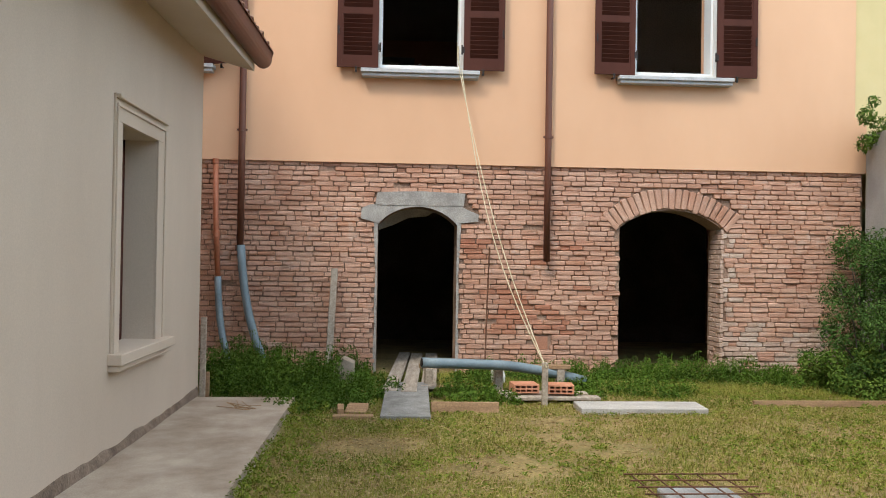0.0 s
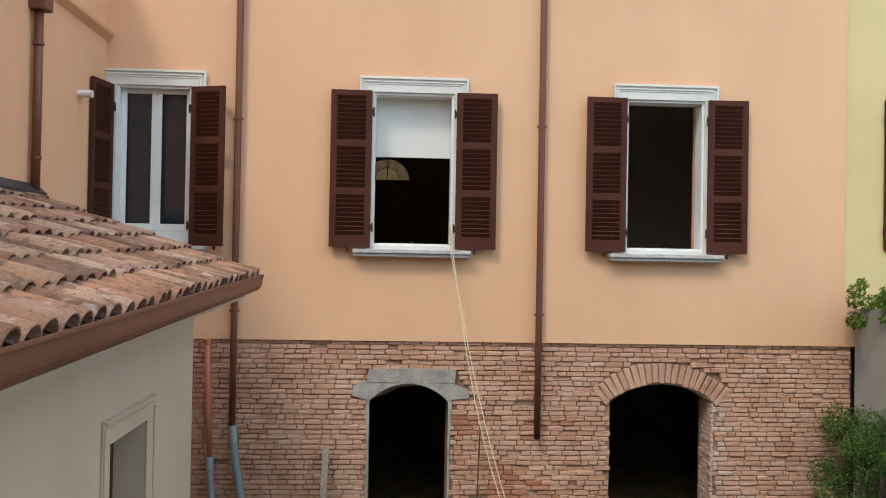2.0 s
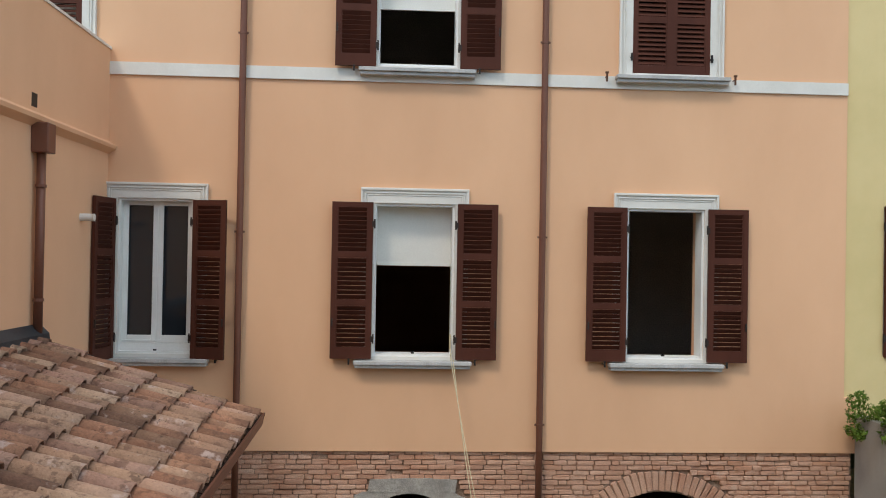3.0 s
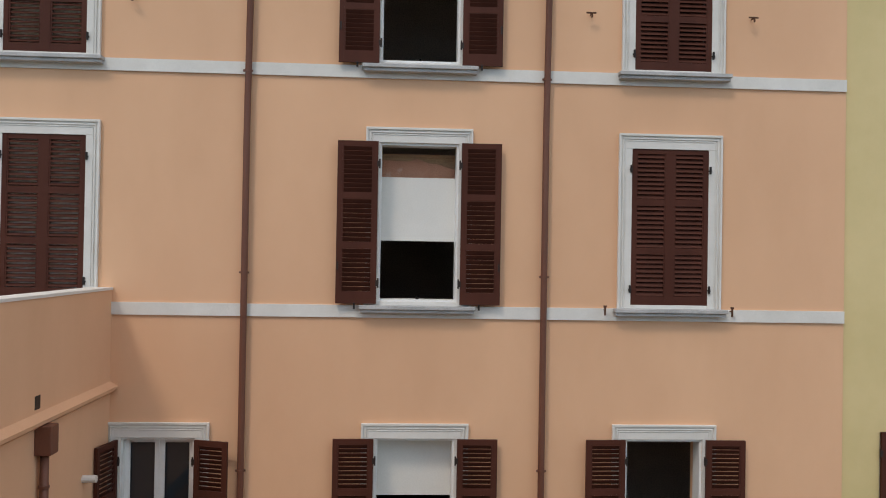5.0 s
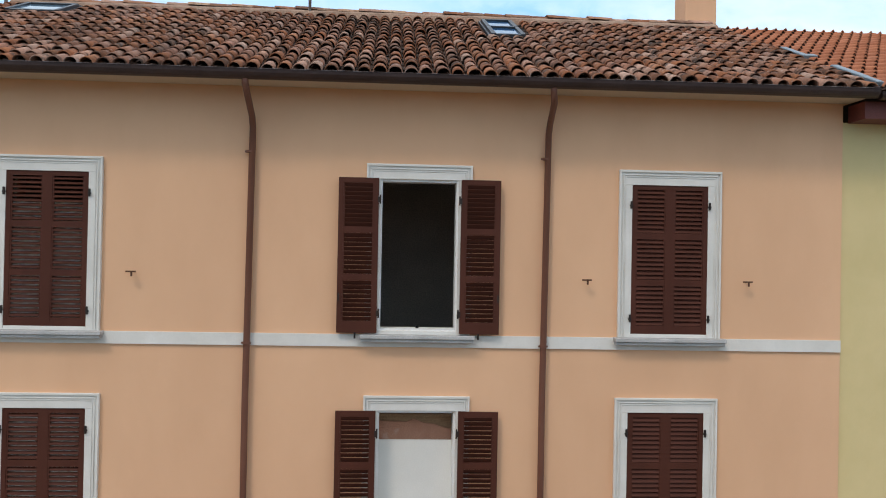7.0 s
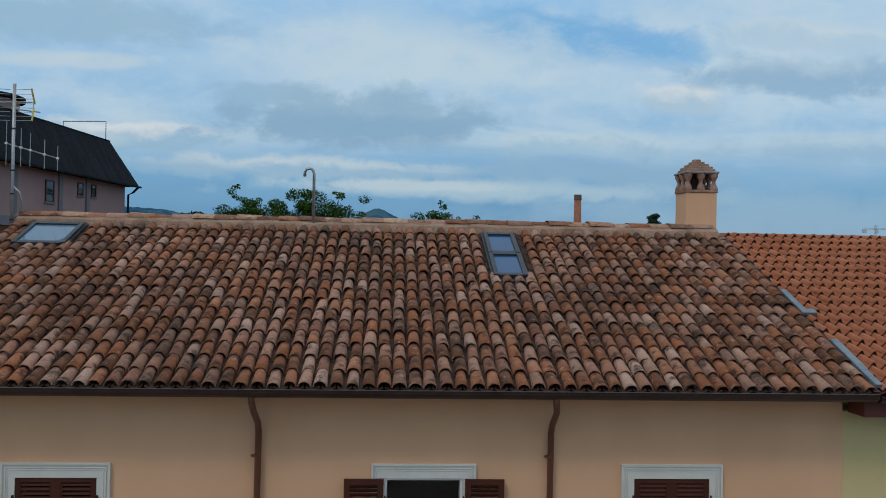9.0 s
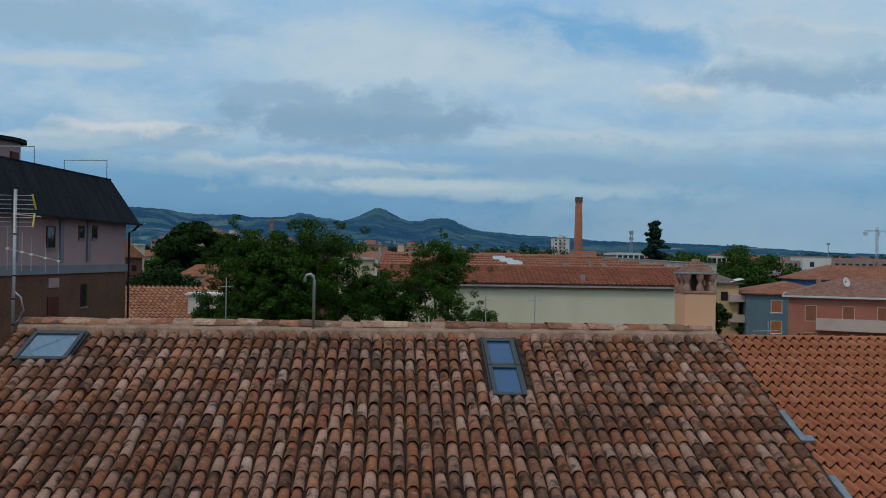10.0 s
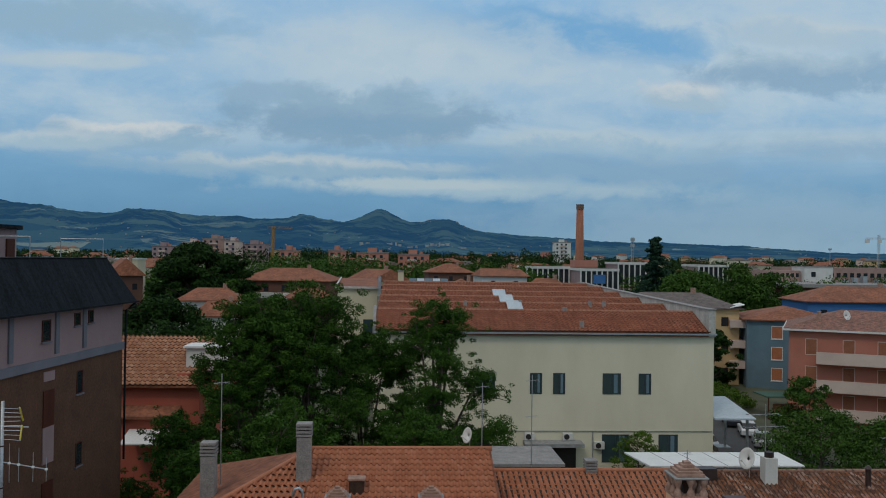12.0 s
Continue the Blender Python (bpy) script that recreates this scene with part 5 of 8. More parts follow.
for k in range(30):
    for d0, d1 in ((0.0, 0.20), (0.205, 0.41)) if k % 2 else ((0.0, 0.11), (0.115, 0.30), (0.305, 0.41)):
        out_ = ARCH[1] - 0.012 - rb.uniform(0, 0.022)
        part("jamb_brick", box(bmesh.new(), out_, ARCH[1] + 0.02, BY - 0.004 + d0 + rb.uniform(0, 0.006), BY - 0.004 + d1, k * course - 0.01, (k + 1) * course - 0.016 - rb.uniform(0, 0.006)), BRICK_PALE, jamb, bevel=0.006)
# cement lintel patch and jamb strips round the door
pts = arch_line(DOOR)
bm = bmesh.new()
prism(bm, [(-0.42, 1.99), (DOOR[0], 1.93), *pts[:8], (0.31, 2.17), (-0.30, 2.17), (-0.41, 2.12)], "y", BY - 0.016, BY + 0.05)
prism(bm, [*pts[7:], (DOOR[1], 1.94), (1.09, 1.97), (1.10, 2.06), (0.95, 2.12), (0.86, 2.17), (0.31, 2.17)], "y", BY - 0.016, BY + 0.05)
prism(bm, [(-0.24, 2.165), (0.90, 2.165), (0.92, 2.33), (0.35, 2.35), (-0.21, 2.33)], "y", BY - 0.022, BY + 0.05)
for s_, x in ((-1, DOOR[0]), (1, DOOR[1])):
    prism(bm, [(x, 0.0), (x + s_ * 0.03, 0.0), (x + s_ * 0.042, 0.35), (x + s_ * 0.025, 0.6), (x + s_ * 0.035, 1.0), (x + s_ * 0.022, 1.3), (x + s_ * 0.04, 1.6), (x + s_ * 0.05, 1.95), (x, 1.95)], "y", BY - 0.010, BY + 0.05)
part("vault_plaster", prism(bmesh.new(), [(-0.2, 1.86), (0.0, 1.93), (0.12, 1.99), (0.2, 2.03), (0.44, 2.05), (0.52, 2.10), (0.8, 2.11), (0.8, 2.3), (-0.2, 2.3)], "y", BY + 0.50, BY + 0.53), LINTEL, brick_wall, "broken plaster edge of the vault")
structure("trim_lintel", bm, LINTEL, "grey cement patched lintel over the basement door", "trim")
rp = random.Random(5)


def slab(name, cx, cy, z, lx, ly, h, turn, mat, label, category, tilt=0, parent=None, bevel=0.006, group=""):
    t_ = thing(name, label, category, (cx, cy, z), group)
    t_.rotation_euler = (radians(tilt), 0, radians(turn))
    part("body", boxes((-lx / 2, lx / 2, -ly / 2, ly / 2, 0, h)), mat, t_, bevel=bevel)
    return t_


# ---- pipes and loose things in the yard ----
p = thing("orange_pipe", "orange plastic drainpipe joined to a grey-blue hose", "drainpipe", (-2.24, 10.93, 0), "basement pipes")
part("pipe", tube(bmesh.new(), [(0, 0, 2.66), (0.01, 0, 2.0), (0.05, 0, 1.20)], 0.034, 12), ORANGEPIPE, p, smooth=True)
part("collar", tube(bmesh.new(), [(0, 0, 2.64), (0, 0, 2.70)], 0.04, 12), ORANGEPIPE, p)
part("collar", tube(bmesh.new(), [(0.02, 0, 1.72), (0.02, 0, 1.79)], 0.042, 12), ORANGEPIPE, p)
part("hose", tube(bmesh.new(), [(0.05, 0, 1.22), (0.06, -0.01, 1.0), (0.09, -0.04, 0.7), (0.14, -0.08, 0.45), (0.22, -0.12, 0.2), (0.29, -0.16, 0.03)], 0.044, 12), BLUEPIPE, p, "bent grey-blue plastic hose", True)
p = thing("blue_hose", "bent grey-blue plastic hose under the brown downpipe", "drainpipe", (-1.91, 10.92, 0), "basement pipes")
part("hose", tube(bmesh.new(), [(0, 0, 1.62), (0.02, 0, 1.35), (0.06, -0.02, 1.05), (0.12, -0.04, 0.75), (0.21, -0.08, 0.45), (0.33, -0.12, 0.15), (0.40, -0.15, 0.02)], 0.052, 14), BLUEPIPE, p, smooth=True)
p = thing("lying_pipe", "long bowed grey-blue plastic pipe lying across boards", "pipe", (0, 9.6, 0))
pp = [(0.33 + 1.87 * i / 10, -0.35 + 0.045 * i, 0.37 - 0.01 * i - 0.0105 * max(0, i - 4.5) ** 1.55) for i in range(11)]
part("pipe", tube(bmesh.new(), pp, 0.055, 14), BLUEPIPE, p, smooth=True)
# the pipe is capped; a black disc paints its shaded inside
part("bore", tube(bmesh.new(), [(0.322, -0.352, 0.371), (0.331, -0.35, 0.37)], 0.044, 14), IRON, p, "black disc for the shaded inside of the pipe")
slab("leaning_plank", -0.78, 10.72, 0.0, 0.085, 0.03, 1.36, 0, WOOD, "pale weathered plank leaning on the brick wall", "plank", tilt=-10)
bpy.data.objects["leaning_plank"].rotation_euler = (radians(-9), radians(2.0), 0)
b = thing("stone_block", "pale rough concrete block standing in the weeds", "block", (-0.53, 9.98, 0))
part("body", prism(bmesh.new(), [(-0.14, 0.0), (0.10, 0.0), (0.11, 0.28), (-0.02, 0.34), (-0.11, 0.25)], "y", -0.12, 0.14), CONCRETE, b, bevel=0.012)
slab("door_plank", 0.09, 10.9, 0.06, 0.165, 3.6, 0.035, -3.5, WOOD, "worn grey plank laid through the basement doorway", "plank", group="doorway planks")
slab("door_plank", 0.28, 10.8, 0.065, 0.165, 3.5, 0.035, -3.0, WOOD, "worn grey plank laid through the basement doorway", "plank", group="doorway planks")
slab("door_plank", 0.50, 11.0, 0.06, 0.17, 3.2, 0.035, -3.2, WOOD, "worn grey plank laid through the basement doorway", "plank", group="doorway planks")
slab("ramp_slab", 0.16, 8.75, 0.02, 0.46, 1.85, 0.06, -1.5, SLABGREY, "grey cement slab ramp before the door", "slab", tilt=1.2)
slab("wood_offcut", -0.34, 7.92, 0.0, 0.37, 0.09, 0.05, 2, RAWWOOD, "short brown timber offcut in the grass", "timber", group="timber offcuts")
slab("wood_offcut", -0.32, 8.25, 0.02, 0.20, 0.22, 0.045, -6, RAWWOOD, "short brown timber offcut in the grass", "timber", tilt=14, group="timber offcuts")
slab("wood_offcut", -0.47, 8.2, 0.0, 0.06, 0.3, 0.08, 4, RAWWOOD, "short brown timber offcut in the grass", "timber", group="timber offcuts")
slab("timber_edging", 0.72, 8.3, 0.0, 0.66, 0.045, 0.11, 0, RAWWOOD, "brown timber edging board in the lawn", "timber", tilt=-8)
slab("timber_edging", 4.9, 8.75, 0.0, 2.3, 0.035, 0.07, 1.5, RAWWOOD, "brown timber edging board in the lawn", "timber", tilt=-6)
slab("white_board", 2.47, 8.42, 0.0, 1.26, 0.36, 0.07, 0.5, PALEBOARD, "pale weathered board lying in the grass", "board", tilt=2)
for cx_, cy_, l_, t_ in ((1.62, 9.12, 0.95, -2), (1.70, 8.95, 0.98, 1.5)):
    slab("support_board", cx_, cy_, 0.05 if t_ < 0 else 0.03, l_, 0.16, 0.035, t_, WOOD, "grey board carrying hollow bricks", "board", group="support boards")
slab("support_beam", 1.16, 9.6, 0.265, 1.7, 0.07, 0.05, -0.5, RAWWOOD, "brown timber under the lying pipe", "timber")
for x_ in (0.42, 1.2, 1.9):
    slab("prop", x_, 9.6, 0.0, 0.09, 0.09, 0.265, 8, WOOD, "short wooden prop under the timber", "block", group="props")


def hollow_brick(x, y, z, turn):
    t_ = thing("hollow_brick", "orange hollow clay brick with open cells", "brick", (x, y, z), "hollow bricks")
    t_.rotation_euler = (0, 0, radians(turn))
    w, d, h = 0.27, 0.25, 0.09
    part("body", pierced(bmesh.new(), -w / 2, w / 2, 0, h, -d / 2, d / 2, [(-w / 2 + 0.015 + i * 0.062, -w / 2 + 0.062 + i * 0.062, 0.013 + j * 0.039, 0.038 + j * 0.039) for i in range(4) for j in range(2)]), HOLLOW, t_)


hollow_brick(1.42, 9.12, 0.087, 4)
hollow_brick(1.80, 9.08, 0.087, -5)
s_ = thing("stake", "weathered wooden stake driven into the lawn", "stake", (1.575, 8.75, 0))
part("body", boxes((-0.03, 0.03, -0.025, 0.025, -0.2, 0.44)), WOOD, s_, bevel=0.005)
part("knot", tube(bmesh.new(), [(0, -0.035, 0.40), (0.035, 0, 0.40), (0, 0.035, 0.41), (-0.035, 0, 0.41), (0, -0.035, 0.42)], 0.008, 6), ROPE, s_, "rope tied round the stake")
for k, dx in enumerate((0.0, 0.03)):
    r_ = thing("guy_rope", "thin pale rope running from the window to the stake", "rope", (0, 0, 0), "guy ropes")
    a_, b_ = Vector((0.80 + dx, 10.85, 3.90)), Vector((1.575, 8.75, 0.41))
    part("strand", tube(bmesh.new(), [a_.lerp(b_, i / 14) - Vector(((0.03 + 0.05 * k) * math.sin(math.pi * i / 14), 0, (0.24 + 0.10 * k) * math.sin(math.pi * i / 14))) for i in range(15)], 0.006, 6), ROPE, r_)
r_ = thing("hanging_rope", "short rope end lashed to the window frame", "rope", (0.805, 11.0, 3.9))
part("strand", tube(bmesh.new(), [(0, -0.14, 0.0), (-0.005, -0.13, 0.06), (-0.01, -0.04, 0.14), (-0.012, -0.005, 0.32)], 0.011, 6), ROPE, r_)
r_ = thing("steel_rod", "thin rusty reinforcing rod leaning on the bricks", "rod", (1.15, 10.55, 0))
part("bar", tube(bmesh.new(), [(0, 0, 0.0), (0.05, 0.30, 0.85), (0.09, 0.44, 1.64)], 0.010, 6), RUST, r_)
st = thing("white_stone", "whitish broken stone among the weeds", "stone", (1.27, 10.2, 0.0))
bm = bmesh.new()
bmesh.ops.create_icosphere(bm, subdivisions=2, radius=0.1)
for v in bm.verts:
    v.co = Vector((v.co.x * 0.9, v.co.y, max(0, v.co.z * 1.6 + 0.1))) * (1 + 0.3 * noise.noise(v.co * 9))
part("body", bm, WHITE, st)
m_ = thing("mesh_slab", "concrete slab with rusty reinforcing mesh on top", "slab", (1.91, 5.2, 0))
part("body", boxes((-0.20, 0.27, -0.65, 0.27, 0.0, 0.05)), CEMENT, m_, bevel=0.01)
bm = bmesh.new()
for i in range(5):
    tube(bm, [(-0.26 + i * 0.15, -0.7, 0.075), (-0.30 + i * 0.15, 0.50, 0.07)], 0.005, 6)
for i in range(8):
    tube(bm, [(-0.36, -0.65 + i * 0.16, 0.084), (0.42, -0.64 + i * 0.16, 0.084)], 0.005, 6)
part("reinforcing_mesh", bm, RUST, m_, "rusty welded steel mesh")
tw = thing("dry_twigs", "bundle of dry brown twigs on the pavement", "twigs", (-1.36, 7.9, 0.095))
for i in range(9):
    a_ = rp.uniform(-1.2, 1.2)
    d_ = Vector((math.cos(a_), math.sin(a_) * 0.9, 0.05)) * rp.uniform(0.06, 0.17)
    o_ = Vector((rp.uniform(-0.06, 0.06), rp.uniform(-0.12, 0.12), 0.006))
    part("twig", tube(bmesh.new(), [o_ - d_ + Vector((0, 0, 0.05)), o_ + Vector((0, 0, 0.012)), o_ + d_], 0.0035, 5), RAWWOOD, tw)
cb = slab("corner_board", -1.90, 8.82, 0.0, 0.06, 0.03, 0.86, 0, WOOD, "narrow grey board standing at the house corner", "board", tilt=-2)
cb2 = slab("corner_board", -1.87, 8.90, 0.0, 0.05, 0.03, 0.30, 0, RAWWOOD, "short brown stake at the house corner", "board")
bm = bmesh.new()
foot = []
for i in range(260):
    q = -3.9 + i * 0.0487
    h_ = max(0.02, 0.07 + 0.035 * noise.noise((q * 1.3, 0.4, 0)) + 0.025 * noise.noise((q * 5, 0.7, 0)))
    w = max(0.004, 0.022 + 0.02 * noise.noise((q * 2.1, 3.3, 0)))
    foot.append([bm.verts.new(p) for p in ((LX - 0.001, q, 0.09 + h_), (LX + 0.3 * w, q, 0.09 + 0.85 * h_), (LX + w, q, 0.089))])
for a, b in zip(foot, foot[1:]):
    for k in (0, 1):
        bm.faces.new((a[k], b[k], b[k + 1], a[k + 1]))
WALLFOOT = material("dirty_bare_masonry", (0.12, 0.085, 0.06), (0.26, 0.195, 0.145), 1.0, 6, 60, 0.8, grain=0.3)
structure("trim_wall_foot", bm, WALLFOOT, "crumbled dark mortar along the foot of the wall", "trim")

# ---- the town behind ----
LIME = material("pale_lime_render", (0.64, 0.58, 0.42), (0.72, 0.66, 0.49), 0.9, 0.25, 20, 0.1, stretch=(1, 1, 0.4), grain=0.04)
PINK = material("dusty_pink_render", (0.275, 0.19, 0.19), (0.335, 0.235, 0.235), 0.9, 0.3, 20, 0.1, grain=0.05)
BROWNBRICK = material("brown_brick_cladding", (0.078, 0.035, 0.018), (0.125, 0.057, 0.03), 0.9, 1.0, 9, 0.2, grain=0.25)
SLATE = material("dark_sheet_roof", (0.008, 0.011, 0.014), (0.020, 0.025, 0.031), 0.95, 0.9, 8, 0.1, stretch=(1, 3, 0.25), grain=0.3, spec=0.1)
FARTILE = material("far_clay_roof", (0.17, 0.06, 0.03), (0.29, 0.11, 0.058), 0.95, 0.5, 3.0, 0.4, grain=0.35)

GREYTILE = material("grey_brown_tiles", (0.085, 0.068, 0.062), (0.17, 0.135, 0.12), 0.95, 1.2, 8, 0.4, grain=0.35)
SALMON = material("salmon_render", (0.42, 0.17, 0.12), (0.48, 0.21, 0.15), 0.9, 0.3, 12, 0.1, grain=0.05)
BLUEGREY = material("blue_grey_render", (0.10, 0.165, 0.20), (0.135, 0.21, 0.25), 0.9, 0.3, 12, 0.1, grain=0.05)
REDWALL = material("brick_red_render", (0.36, 0.085, 0.05), (0.42, 0.11, 0.07), 0.9, 0.3, 12, 0.1, grain=0.05)
OCHRE = material("ochre_render", (0.52, 0.36, 0.18), (0.60, 0.42, 0.22), 0.9, 0.3, 12, 0.1, grain=0.05)
OFFWHITE = material("off_white_render", (0.55, 0.54, 0.50), (0.66, 0.64, 0.60), 0.9, 0.3, 12, 0.1, grain=0.05)
BALCONY = material("pale_pink_balcony", (0.52, 0.40, 0.34), (0.60, 0.47, 0.40), 0.9, 0.4, 12, 0.1, grain=0.05)
ASPHALT = material("asphalt", (0.045, 0.045, 0.048), (0.07, 0.07, 0.072), 0.95, 0.4, 12, 0.2)
ORANGEBLIND = material("orange_blind", (0.34, 0.11, 0.045), (0.42, 0.15, 0.065), 0.8, 1.0, 12, 0.1)
SHEET = material("white_sheet_roofing", (0.62, 0.61, 0.57), (0.72, 0.71, 0.68), 0.7, 0.5, 10, 0.1, grain=0.08)
LIGHTSHEET = material("bluish_sheet_roofing", (0.38, 0.44, 0.48), (0.48, 0.54, 0.58), 0.6, 0.4, 10, 0.1)
FLUE = material("concrete_flue", (0.20, 0.19, 0.18), (0.30, 0.28, 0.26), 0.9, 2, 20, 0.3)


STAINED = material("stained_white_render", (0.34, 0.33, 0.30), (0.52, 0.50, 0.45), 0.9, 0.7, 6, 0.1, stretch=(1, 1, 0.3), grain=0.15)
OFFCREAM = material("warm_cream_render", (0.52, 0.46, 0.32), (0.60, 0.53, 0.37), 0.9, 0.4, 12, 0.1, stretch=(1, 1, 0.3), grain=0.05)
HALLPANE = glass_material("hall_glass", (0.035, 0.06, 0.065))
HALLRED = [(0.23, 0.075, 0.042), (0.34, 0.125, 0.070), (0.29, 0.10, 0.055), (0.40, 0.165, 0.095), (0.18, 0.066, 0.042)]
HALLRIDGE = material("mortared_ridge", (0.26, 0.12, 0.075), (0.38, 0.20, 0.13), 0.95, 1.5, 10, 0.3, grain=0.3)
HALLTILE = material("red_hall_tile", (0.17, 0.048, 0.025), (0.31, 0.10, 0.052), 0.95, 0.6, 8, 0.3, vary="island", palette=HALLRED, spread=0.5, grain=0.3)


def far_window(parent, x, y, z, w, h, side="y", glass=None, frame_mat=None, sill=True):
    """A window set in a wall's face at its left lower corner: frame, pane and sill. side: the wall faces -y, or +x."""
    f = frame_mat or WHITE
    e = 0.05 if w < 1.3 else 0.07
    def b(u0, u1, d0, d1, z0, z1):
        return (x + u0, x + u1, y + d0, y + d1, z + z0, z + z1) if side == "y" else (x - d1, x - d0, y + u0, y + u1, z + z0, z + z1)
    fr = part("window", boxes(b(0, e, -0.03, 0.02, 0, h), b(w - e, w, -0.03, 0.02, 0, h), b(e, w - e, -0.03, 0.02, 0, e), b(e, w - e, -0.03, 0.02, h - e, h)), f, parent)
    part("pane", boxes(b(e, w - e, -0.012, 0.01, e, h - e)), glass or PANE, fr)
    if sill:
        part("sill", boxes(b(-0.08, w + 0.08, -0.10, 0.02, -0.09, -0.01)), WHITE, fr)
    return fr


def hip_roof(w, d, z, rise, over=0.5, ridge=0.45, thick=0.16):
    """A hipped roof on a w by d plan centred on the origin; ridge: its share of the longer side."""
    bm = bmesh.new()
    a, c = w / 2 + over, d / 2 + over
    rx, ry = (a * ridge, 0.02) if w >= d else (0.02, c * ridge)
    lo = [bm.verts.new((sx * a, sy * c, z - thick)) for sx, sy in ((-1, -1), (1, -1), (1, 1), (-1, 1))]
    mid = [bm.verts.new((sx * a, sy * c, z)) for sx, sy in ((-1, -1), (1, -1), (1, 1), (-1, 1))]
    top = [bm.verts.new((sx * rx, sy * ry, z + rise)) for sx, sy in ((-1, -1), (1, -1), (1, 1), (-1, 1))]
    for i in range(4):
        k = (i + 1) % 4
        bm.faces.new((lo[i], lo[k], mid[k], mid[i]))
        bm.faces.new((mid[i], mid[k], top[k], top[i]))
    bm.faces.new(lo[::-1])
    bm.faces.new(top)
    return bm


def tile_lines(parent, x0, x1, y0, z0, y1, z1, pitch, mat, name="roof_tiles", step=0.38, lift=0.08, amp=0.055, start=0.0):
    """Courses of barrel tiles on a plane slope that faces the camera."""
    ang, ln = math.atan2(z1 - z0, y1 - y0), math.hypot(y1 - y0, z1 - z0)
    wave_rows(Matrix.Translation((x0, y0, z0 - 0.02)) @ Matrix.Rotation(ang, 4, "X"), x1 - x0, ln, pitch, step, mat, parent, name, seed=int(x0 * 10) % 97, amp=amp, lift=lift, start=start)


# -- long rendered hall
G0 = 3.0
hall = thing("white_building", "long cream rendered hall with a row of clay tile ridges", "building", (0, 72, G0))
part("wall", boxes((-1.6, 27.8, 0, 53, 0, 12.55)), LIME, hall)
for k, zr in enumerate((14.2, 14.4, 14.62, 14.85, 15.2, 15.4)):
    y0 = -0.4 + 8.6 * k
    zf = zr - 1.5
    part("roof", prism(bmesh.new(), [(y0, zf), (y0 + 4.1, zr), (y0 + 8.6, zf), (y0 + 8.6, 12.3), (y0, 12.3)], "x", -1.5, 27.2), FARTILE, hall, "clay tile roof bay")
    tile_lines(hall, -1.5, 27.3, y0 - 0.05, zf + 0.02, y0 + 4.1, zr + 0.03, 0.40, HALLTILE, step=0.40, start=0.0 if k == 0 else 2.0)
    part("ridge", prism(bmesh.new(), [(y0 + 3.9, zr - 0.02), (y0 + 4.02, zr + 0.10), (y0 + 4.18, zr + 0.10), (y0 + 4.3, zr - 0.02)], "x", -1.5, 27.2), HALLRIDGE, hall, "pale mortared ridge")
part("parapet", prism(bmesh.new(), [(-0.4, 12.3), (-0.4, 14.62), (3, 14.62), (53, 15.4), (53, 12.3)], "x", 27.2, 27.8), STAINED, hall, "stained pale gable parapet")
part("coping", prism(bmesh.new(), [(-0.5, 14.62), (-0.5, 14.70), (3, 14.70), (53, 15.48), (53, 15.4), (3, 14.62)], "x", 27.1, 27.9), FLUE, hall, "grey coping")
part("gutter", boxes((-1.6, 27.9, -0.5, -0.3, 12.42, 12.56)), ZINC, hall)
for x, w, z, h in ((7.15, 1.6, 7.25, 1.8), (11.75, 1.05, 7.25, 1.8), (13.75, 1.05, 7.25, 1.8), (18.05, 1.6, 7.25, 1.8), (21.2, 1.1, 7.25, 1.8), (18.05, 2.4, 1.4, 2.4), (23.0, 1.7, 1.4, 2.4), (6.9, 1.4, 1.4, 2.4)):
    wf = far_window(hall, x, 0, z, w, h, glass=HALLPANE, frame_mat=SKYFRAME, sill=False)
    part("mullion", boxes((x + w / 2 - 0.03, x + w / 2 + 0.03, -0.03, 0.0, z + 0.07, z + h - 0.07)), SKYFRAME, wf)
    part("curtain", boxes((x + w * 0.62, x + w * 0.82, -0.018, -0.013, z + 0.1, z + h - 0.1)), BLUEGREY, wf, "pale curtain behind the glass")
part("porch", boxes((11.2, 16.2, -1.6, 0, 3.0, 3.3)), CEMENT, hall, "flat porch roof")
# entrance recess not modelled; its shade is a black sheet on the wall
part("porch_wall", boxes((11.5, 15.8, -0.05, 0.0, 0.2, 3.0)), IRON, hall, "black sheet for the shaded entrance under the porch")
part("pipe", boxes((2.5, 27.7, -0.08, -0.02, 4.05, 4.12), (17.2, 17.28, -0.08, -0.02, 0.5, 4.1)), ZINC, hall, "thin pipe along the wall")
for x, z in ((11.3, 3.35), (14.6, 3.35), (17.35, 2.6)):
    ac = part("air_conditioner", boxes((x, x + 0.85, -0.38, -0.02, z, z + 0.62)), OFFWHITE, hall, "white air conditioning unit", bevel=0.02)
    part("fan_grille", tube(bmesh.new(), [(x + 0.32, -0.40, z + 0.31), (x + 0.32, -0.385, z + 0.31)], 0.24, 14), IRON, ac)
for x, y, z in ((11.9, 10.9, 14.15), (12.2, 19.4, 14.35), (12.5, 28.0, 14.6)):
    rl = part("rooflight", prism(bmesh.new(), [(y - 1.1, z - 0.5), (y + 1.0, z + 0.45), (y + 1.0, z + 0.52), (y - 1.1, z - 0.36)], "x", x - 0.75, x + 0.75), LIGHTSHEET, hall, "pale glazed rooflight")
for x, y, z in ((15.2, 3.3, 14.5), (16.1, 0.2, 13.5), (6.9, 11.2, 14.6), (12.4, 11.6, 14.7), (19.4, 11.4, 14.7), (20.8, 11.4, 14.7)):
    part("flue", boxes((x, x + 0.34, y, y + 0.34, z - 1.2, z)), FLUE, hall)
